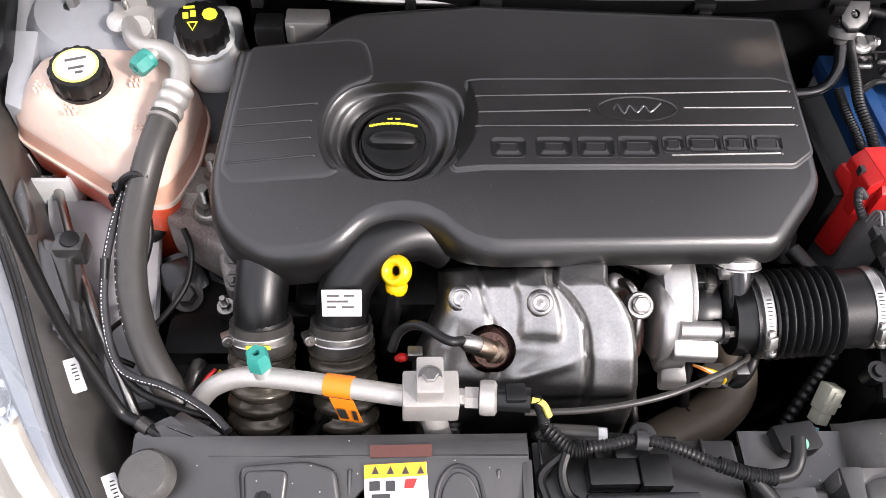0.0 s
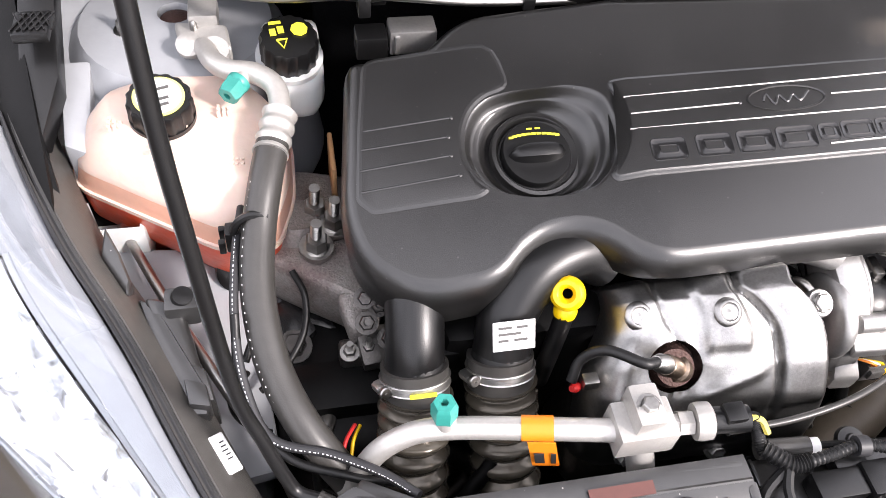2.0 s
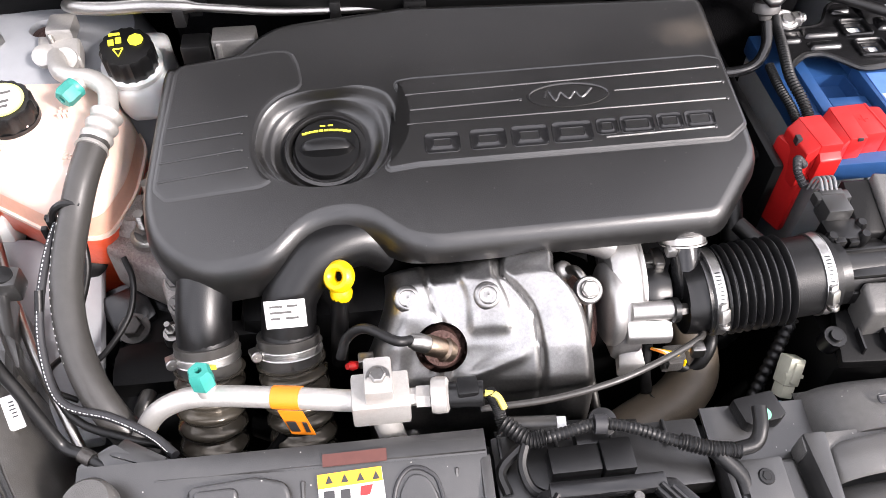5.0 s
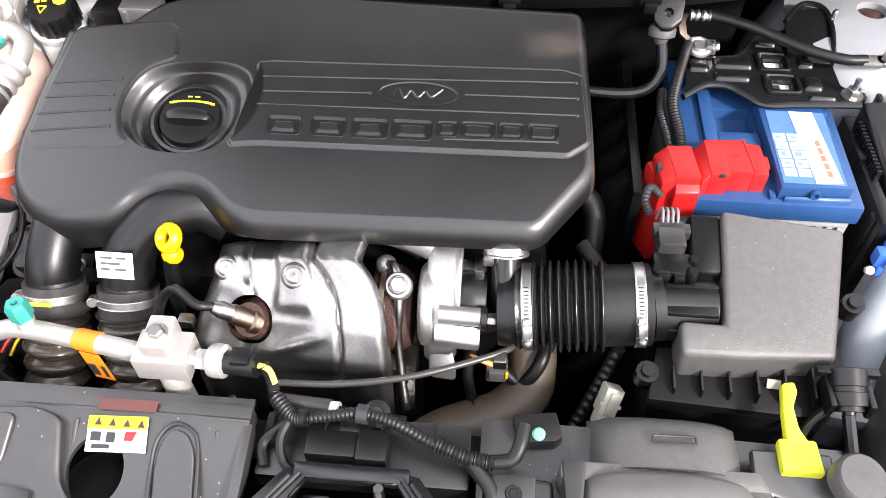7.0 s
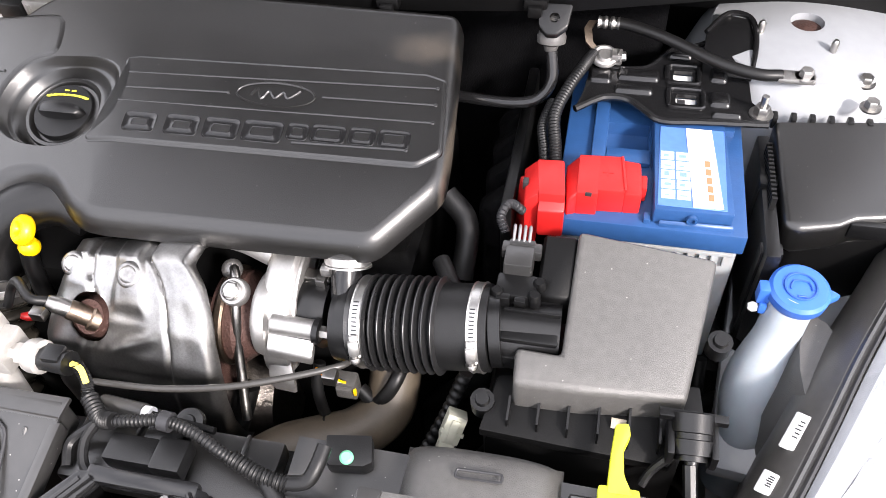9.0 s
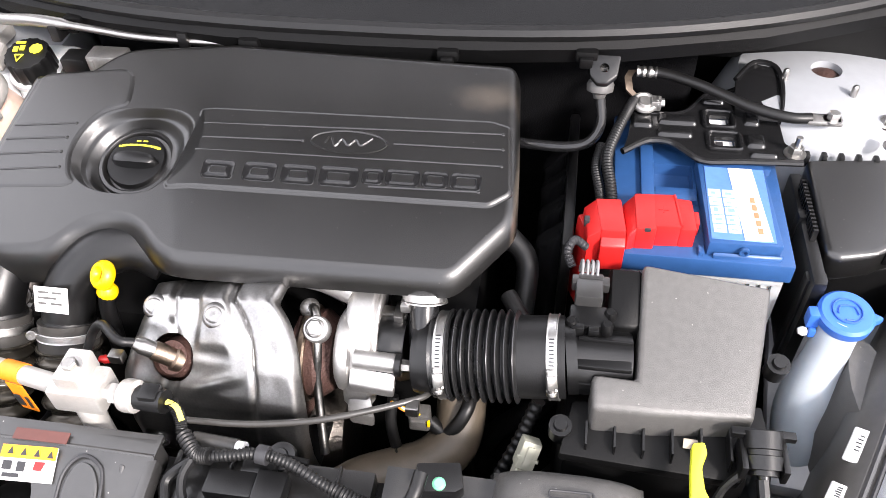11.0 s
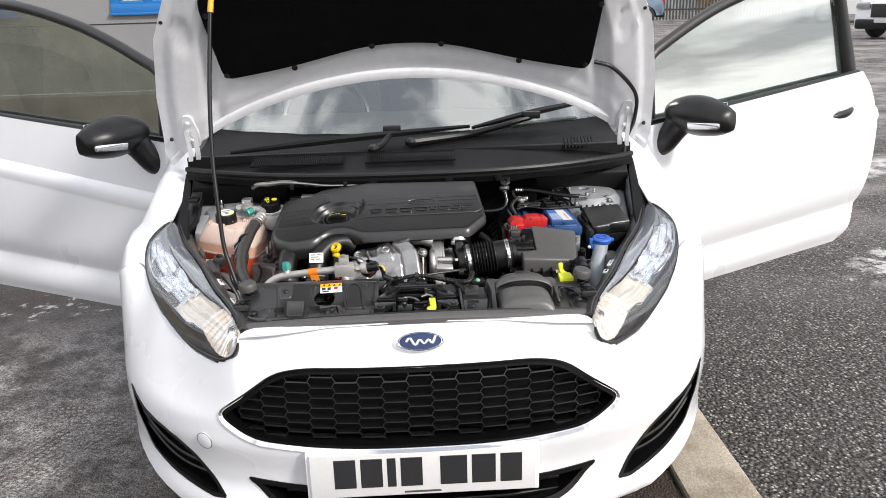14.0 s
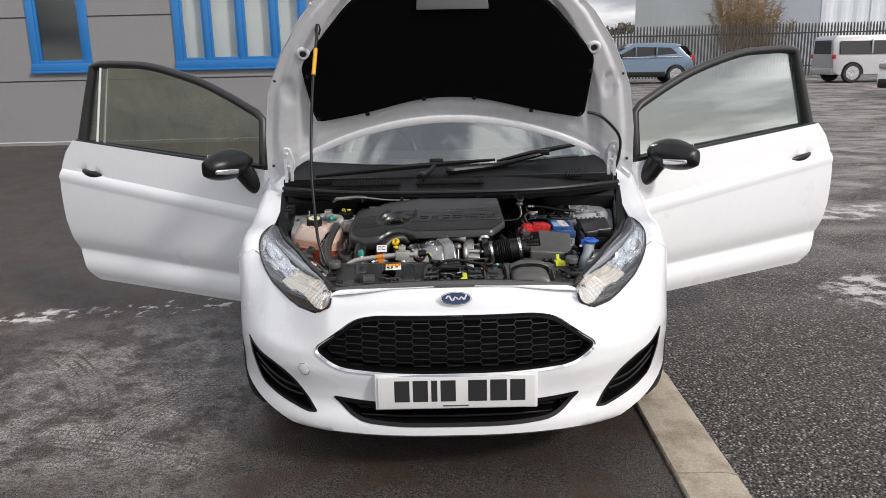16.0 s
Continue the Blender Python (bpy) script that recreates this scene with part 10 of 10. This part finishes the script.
# right half: bracket, snorkel and small items
part("right_bracket", sloped([(0.114, 0.276, 0.724), (0.172, 0.274, 0.722), (0.177, 0.206, 0.712), (0.113, 0.203, 0.712)], 0.02, 0.005, 3), M_cover, sp)
part("bolt_plate", sloped([(0.119, 0.274, 0.728), (0.157, 0.274, 0.728), (0.157, 0.232, 0.722), (0.119, 0.23, 0.722)], 0.012, 0.003, 2), M_panel, sp)
part("lower_bracket", cut(sloped([(0.113, 0.206, 0.716), (0.176, 0.208, 0.716), (0.166, 0.148, 0.709), (0.113, 0.142, 0.709)], 0.02, 0.004, 2), box(0.122, 0.15, 0.185, 0.2, 0.705, 0.74, 0.002)), M_panel, sp)
part("side_rib", sloped([(0.106, 0.28, 0.726), (0.112, 0.28, 0.726), (0.112, 0.135, 0.716), (0.106, 0.135, 0.716)], 0.03, 0.002, 2), M_panel, sp)
part("right_ridge", sloped([(0.178, 0.288, 0.738), (0.199, 0.288, 0.738), (0.193, 0.215, 0.73), (0.19, 0.136, 0.72), (0.179, 0.136, 0.72), (0.184, 0.215, 0.73)], 0.035, 0.003, 2), M_panel, sp)
sno = thing("intake_snorkel", (0.27, 0.24, 0.66), "dusty grey humped intake snorkel", "air intake")


def hump(x, y):
    u, v = (x - 0.264) / 0.067, (y - 0.19) / 0.06
    return 0.7 + 0.04 * max(0, 1 - abs(u) ** 3.2) ** 0.5 * max(0, 1 - abs(v) ** 4) ** 0.5


HG = [[(0.197 + 0.134 * i / 28, 0.13 + 0.12 * j / 24, hump(0.197 + 0.134 * i / 28, 0.13 + 0.12 * j / 24)) for i in range(29)] for j in range(25)]
part("hump", thick(loft(HG, closed=False), 0.004), M_hump, sno, smooth=60)
arc = [(0.268 + 0.074 * math.cos(a), 0.258, 0.7 + 0.047 * math.sin(a) ** 0.55) for a in (math.pi * k / 20 for k in range(21))]
part("collar", thick(loft([[(x, y + dy, z + dz) for x, y, z in arc] for dy, dz in ((-0.014, -0.002), (-0.012, 0.002), (0.014, 0.004), (0.02, -0.002))], closed=False), 0.004), M_hump, sno, smooth=60)
part("shoulder", sloped([(0.176, 0.288, 0.737), (0.346, 0.29, 0.737), (0.355, 0.272, 0.732), (0.176, 0.272, 0.732)], 0.03, 0.006, 2), M_grey, sno)
BG = [[(0.205 + 0.135 * i / 20, 0.284 + 0.062 * j / 10, 0.7 + 0.042 * max(0, 1 - abs((i - 10) / 10) ** 3) ** 0.5 * max(0.0, 1 - (j / 10) ** 4) ** 0.5) for i in range(21)] for j in range(11)]
part("rear_duct", thick(loft(BG, closed=False), 0.004), M_grey, sno, smooth=60)
part("slot", tube([(x, y, 0.745) for x, y in rounded([(0.255, 0.305), (0.292, 0.306), (0.292, 0.313), (0.255, 0.312)], 0.002, 2) + [(0.255, 0.307)]], 0.0012, 6, 1, bent=False), M_ink, sno)
part("right_arch", tube([(x, y, 0.708) for x, y in ((0.356, 0.215), (0.358, 0.25), (0.365, 0.275), (0.382, 0.278), (0.395, 0.262), (0.402, 0.23), (0.404, 0.215))], 0.003, 8, 4), M_panel, sp)
part("right_plate", sloped([(0.345, 0.318, 0.722), (0.415, 0.318, 0.722), (0.418, 0.235, 0.71), (0.408, 0.235, 0.71), (0.395, 0.27, 0.714), (0.36, 0.28, 0.715), (0.352, 0.2, 0.705), (0.346, 0.2, 0.705)], 0.008, 0.002, 1), M_panel, sp)
hk = thing("tow_hook_cover", (0.382, 0.33, 0.71), "fluorescent yellow plastic locking hook", "clip")
part("upright", sloped([(0.377, 0.376, 0.742), (0.388, 0.377, 0.744), (0.39, 0.368, 0.741), (0.385, 0.355, 0.738), (0.387, 0.335, 0.735), (0.396, 0.318, 0.733), (0.374, 0.318, 0.733), (0.375, 0.35, 0.737)], 0.012, 0.003, 2), M_lime, hk)
part("foot", sloped([(0.367, 0.325, 0.733), (0.4, 0.325, 0.733), (0.404, 0.296, 0.728), (0.368, 0.296, 0.728)], 0.012, 0.003, 2), M_lime, hk)
rl = thing("headlamp_adjuster", (0.44, 0.37, 0.7), "small black cylindrical valve on a bracket", "valve")
part("barrel", lathe([(0.012, 0), (0.0175, 0.0008), (0.0175, 0.016), (0.0158, 0.0168), (0.0158, 0.0215), (0.0175, 0.0222), (0.0175, 0.034), (0.0135, 0.0346), (0.0135, 0.039), (0.006, 0.0394), (0.0055, 0.044)], (0.44, 0.398, 0.738), (0.03, -0.8, -0.42), 28), M_black, rl, smooth=30)
part("bracket", join(box(0.412, 0.468, 0.39, 0.398, 0.735, 0.742, 0.001), box(0.42, 0.426, 0.36, 0.395, 0.715, 0.735, 0.002), box(0.455, 0.461, 0.36, 0.395, 0.715, 0.735, 0.002)), M_black, rl)
part("hose_nib", tube([(0.427, 0.37, 0.715), (0.412, 0.36, 0.7), (0.405, 0.35, 0.69)], 0.004, 8, 4), M_rubber, rl)
part("stay", tube([(0.44, 0.36, 0.72), (0.444, 0.33, 0.7)], 0.006, 8, 1), M_black, rl)

# wiring along the panel
fl = thing("front_loom", (0.02, 0.3, 0.72), "black taped wiring loom across the front panel", "cable loom")
part("taped_run", tube([(-0.09, 0.342, 0.765), (-0.083, 0.335, 0.75), (-0.078, 0.322, 0.738), (-0.06, 0.308, 0.737), (-0.03, 0.308, 0.742), (0.0, 0.312, 0.745), (0.03, 0.306, 0.744), (0.06, 0.294, 0.74), (0.09, 0.284, 0.736), (0.118, 0.28, 0.733)], ribs(0.0047, 0.0058, 70), 10, 24), M_rubber, fl)
part("ribbed_run", tube([(-0.078, 0.324, 0.739), (-0.06, 0.308, 0.738), (-0.045, 0.306, 0.741)], ribs(0.0065, 0.008, 12), 12, 30), M_rubber, fl)
part("ribbed_run", tube([(0.07, 0.291, 0.739), (0.095, 0.283, 0.736), (0.12, 0.28, 0.733)], ribs(0.006, 0.0075, 15), 12, 40), M_rubber, fl)
part("branch", tube([(-0.062, 0.306, 0.737), (-0.068, 0.288, 0.73), (-0.062, 0.27, 0.722), (-0.045, 0.262, 0.718)], 0.0045, 8, 5), M_rubber, fl)
part("branch", tube([(-0.06, 0.308, 0.735), (-0.085, 0.29, 0.722), (-0.082, 0.27, 0.715)], 0.005, 8, 5), M_rubber, fl)
part("sensor_stub", join(tube([(0.118, 0.281, 0.733), (0.135, 0.284, 0.735), (0.142, 0.295, 0.742), (0.145, 0.312, 0.747)], 0.0065, 12, 5)), M_rubber, fl)
part("plug_boot", tube([(0.1, 0.282, 0.732), (0.118, 0.262, 0.722), (0.12, 0.248, 0.716)], 0.0075, 10, 4), M_rubber, fl)
part("wires", tube([(-0.094, 0.341, 0.765), (-0.084, 0.338, 0.764), (-0.078, 0.33, 0.755)], 0.003, 6, 4), mat("yellow_wire", (0.6, 0.5, 0.1), 0.5, 0, 0.1, 30), fl)
part("tape_band", tube([(-0.002, 0.312, 0.745), (0.008, 0.311, 0.745)], 0.0088, 12, 1), M_ink, fl)
sw = thing("latch_switch", (0.0, 0.285, 0.715), "black plastic connector behind the latch", "connector")
part("plug", join(box(-0.045, 0.0, 0.275, 0.3, 0.715, 0.735, 0.003), box(0.0, 0.028, 0.272, 0.302, 0.718, 0.738, 0.003), box(-0.018, 0.012, 0.3, 0.315, 0.718, 0.732, 0.002)), M_black, sw)
part("shelf", box(-0.09, 0.1, 0.262, 0.325, 0.69, 0.714, 0.004), M_cover, sw)
for k in range(4):
    part("shelf_rib", box(-0.084 + 0.05 * k, -0.081 + 0.05 * k, 0.3, 0.324, 0.712, 0.719, 0.001), M_cover, sw)
part("screw", lathe([(0.014, 0), (0.013, 0.005), (0.007, 0.006), (0.006, 0.009)], (0.012, 0.325, 0.72), (0, -0.3, 1), 20), M_black, sw)
rod2 = thing("sensor_pipe", (0.02, 0.37, 0.72), "thin dark metal pipe with white print", "pipe")
part("pipe", tube([(-0.095, 0.348, 0.725), (-0.03, 0.35, 0.727), (0.03, 0.36, 0.729), (0.08, 0.378, 0.728), (0.125, 0.4, 0.725), (0.135, 0.412, 0.72)], 0.0033, 10, 7), M_hose, rod2)
part("clip", box(0.115, 0.128, 0.385, 0.398, 0.715, 0.728, 0.002), M_steel, rod2)
jn = thing("hose_joint", (-0.02, 0.33, 0.72), "grey hose joint with pale collar", "hose")
part("body", tube([(-0.075, 0.33, 0.722), (-0.03, 0.325, 0.726)], 0.0085, 14, 1), M_hose, jn)
part("collar", tube([(-0.032, 0.325, 0.726), (-0.022, 0.324, 0.727)], 0.0072, 12, 1), M_label, jn)
part("tail", tube([(-0.022, 0.324, 0.727), (0.04, 0.318, 0.728)], 0.0035, 8, 1), M_dark, jn)
gp = thing("charge_pipe", (0.12, 0.4, 0.55), "dusty brown curved charge-air pipe", "pipe")
part("pipe", tube([(0.152, 0.49, 0.66), (0.158, 0.46, 0.635), (0.155, 0.425, 0.615), (0.13, 0.4, 0.605), (0.1, 0.385, 0.605), (0.065, 0.365, 0.61), (0.04, 0.34, 0.61), (0.03, 0.32, 0.6)], 0.027, 24, 7), M_brown, gp)
mb = thing("module_box", (0.15, 0.345, 0.66), "small black module with green plug", "module")
part("case", sloped([(0.1353, 0.334, 0.724), (0.1753, 0.34, 0.724), (0.1813, 0.316, 0.722), (0.1742, 0.311, 0.722), (0.1454, 0.3075, 0.722), (0.1406, 0.311, 0.722)], 0.016, 0.004, 2), M_rubber, mb)
part("stay", box(0.15, 0.166, 0.318, 0.332, 0.69, 0.712, 0.002), M_black, mb)
part("green_plug", lathe([(0.006, 0), (0.006, 0.008), (0.004, 0.01)], (0.159, 0.317, 0.7175), (0, -0.2, 1), 14), mat("green_plug", (0.15, 0.5, 0.3), 0.5, 0, 0.05, 30), mb)
wp = thing("loom_connector", (0.235, 0.39, 0.64), "cream plastic wiring connector with blue wires", "connector")
part("shell", place(join(box(-0.0095, 0.0095, -0.009, 0.009, -0.014, 0.016, 0.002), box(-0.0075, 0.0075, -0.0075, 0.0075, -0.028, -0.014, 0.0015), box(-0.0115, 0.0115, -0.0095, -0.006, -0.004, 0.0, 0.001), box(-0.004, 0.004, -0.0115, -0.009, -0.01, 0.012, 0.001)), Matrix.Translation((0.233, 0.39, 0.665)) @ Matrix.Rotation(radians(20), 4, "Y") @ Matrix.Rotation(radians(-35), 4, "X")), mat("cream_plastic", (0.38, 0.38, 0.31), 0.45, 0, 0.08, 30), wp)
part("wires", tube([(0.225, 0.37, 0.64), (0.22, 0.358, 0.63), (0.21, 0.355, 0.628), (0.2, 0.36, 0.63)], 0.0035, 8, 5), mat("blue_wire", (0.2, 0.4, 0.5), 0.5, 0, 0.1, 30), wp)
part("conduit", tube([(0.24, 0.43, 0.7), (0.225, 0.41, 0.66), (0.205, 0.385, 0.62), (0.19, 0.36, 0.6)], ribs(0.006, 0.0075, 16), 10, 30), M_rubber, wp)
# dark hoses and pieces in the depth of the bay
rb = random.Random(21)
dp = thing("lower_hoses", (0.2, 0.5, 0.5), "tangle of black hoses deep in the bay", "hoses")
for k in range(16):
    x, y, z = rb.uniform(-0.46, 0.5), rb.uniform(0.38, 0.62), rb.uniform(0.5, 0.66)
    part("hose", tube([(x, y, z), (x + rb.uniform(-0.06, 0.06), y - 0.03, z - 0.05), (x + rb.uniform(-0.08, 0.08), y - 0.05, z - 0.14), (x, y - 0.04, 0.35)], rb.uniform(0.006, 0.014), 10, 6), M_rubber if k % 3 else M_dark, dp)
sv = thing("rear_hoses", (0.2, 0.78, 0.75), "black hoses beside the engine cover", "hoses")
for pts, r in (([(0.2, 0.52, 0.75), (0.22, 0.49, 0.745), (0.25, 0.47, 0.74), (0.265, 0.465, 0.73)], 0.009), ([(0.19, 0.6, 0.76), (0.215, 0.58, 0.74), (0.215, 0.54, 0.7)], 0.012)):
    part("hose", tube(pts, r, 12, 6), M_rubber, sv)
pb = thing("refrigerant_line", (-0.25, 0.8, 0.86), "bare metal refrigerant line along the bulkhead", "pipe")
part("line", tube([(-0.485, 0.79, 0.882), (-0.465, 0.762, 0.896), (-0.43, 0.751, 0.9), (-0.38, 0.745, 0.904), (-0.31, 0.743, 0.897), (-0.25, 0.743, 0.89), (-0.135, 0.742, 0.888), (-0.05, 0.743, 0.888)], lambda t: 0.007 if t < 0.5 else 0.0045, 12, 7), M_steel, pb)
for x in (-0.36, -0.2):
    part("clip", box(x - 0.006, x + 0.006, 0.735, 0.758, 0.882, 0.902, 0.002), M_black, pb)
ec = thing("engine_sensor", (-0.32, 0.745, 0.82), "grey metal sensor with black plug behind the cover", "sensor")
part("body", join(box(-0.335, -0.288, 0.738, 0.765, 0.835, 0.862, 0.003), box(-0.33, -0.325, 0.735, 0.74, 0.838, 0.858, 0.001)), M_alu, ec)
part("plug", box(-0.368, -0.337, 0.735, 0.762, 0.833, 0.858, 0.003), M_black, ec)
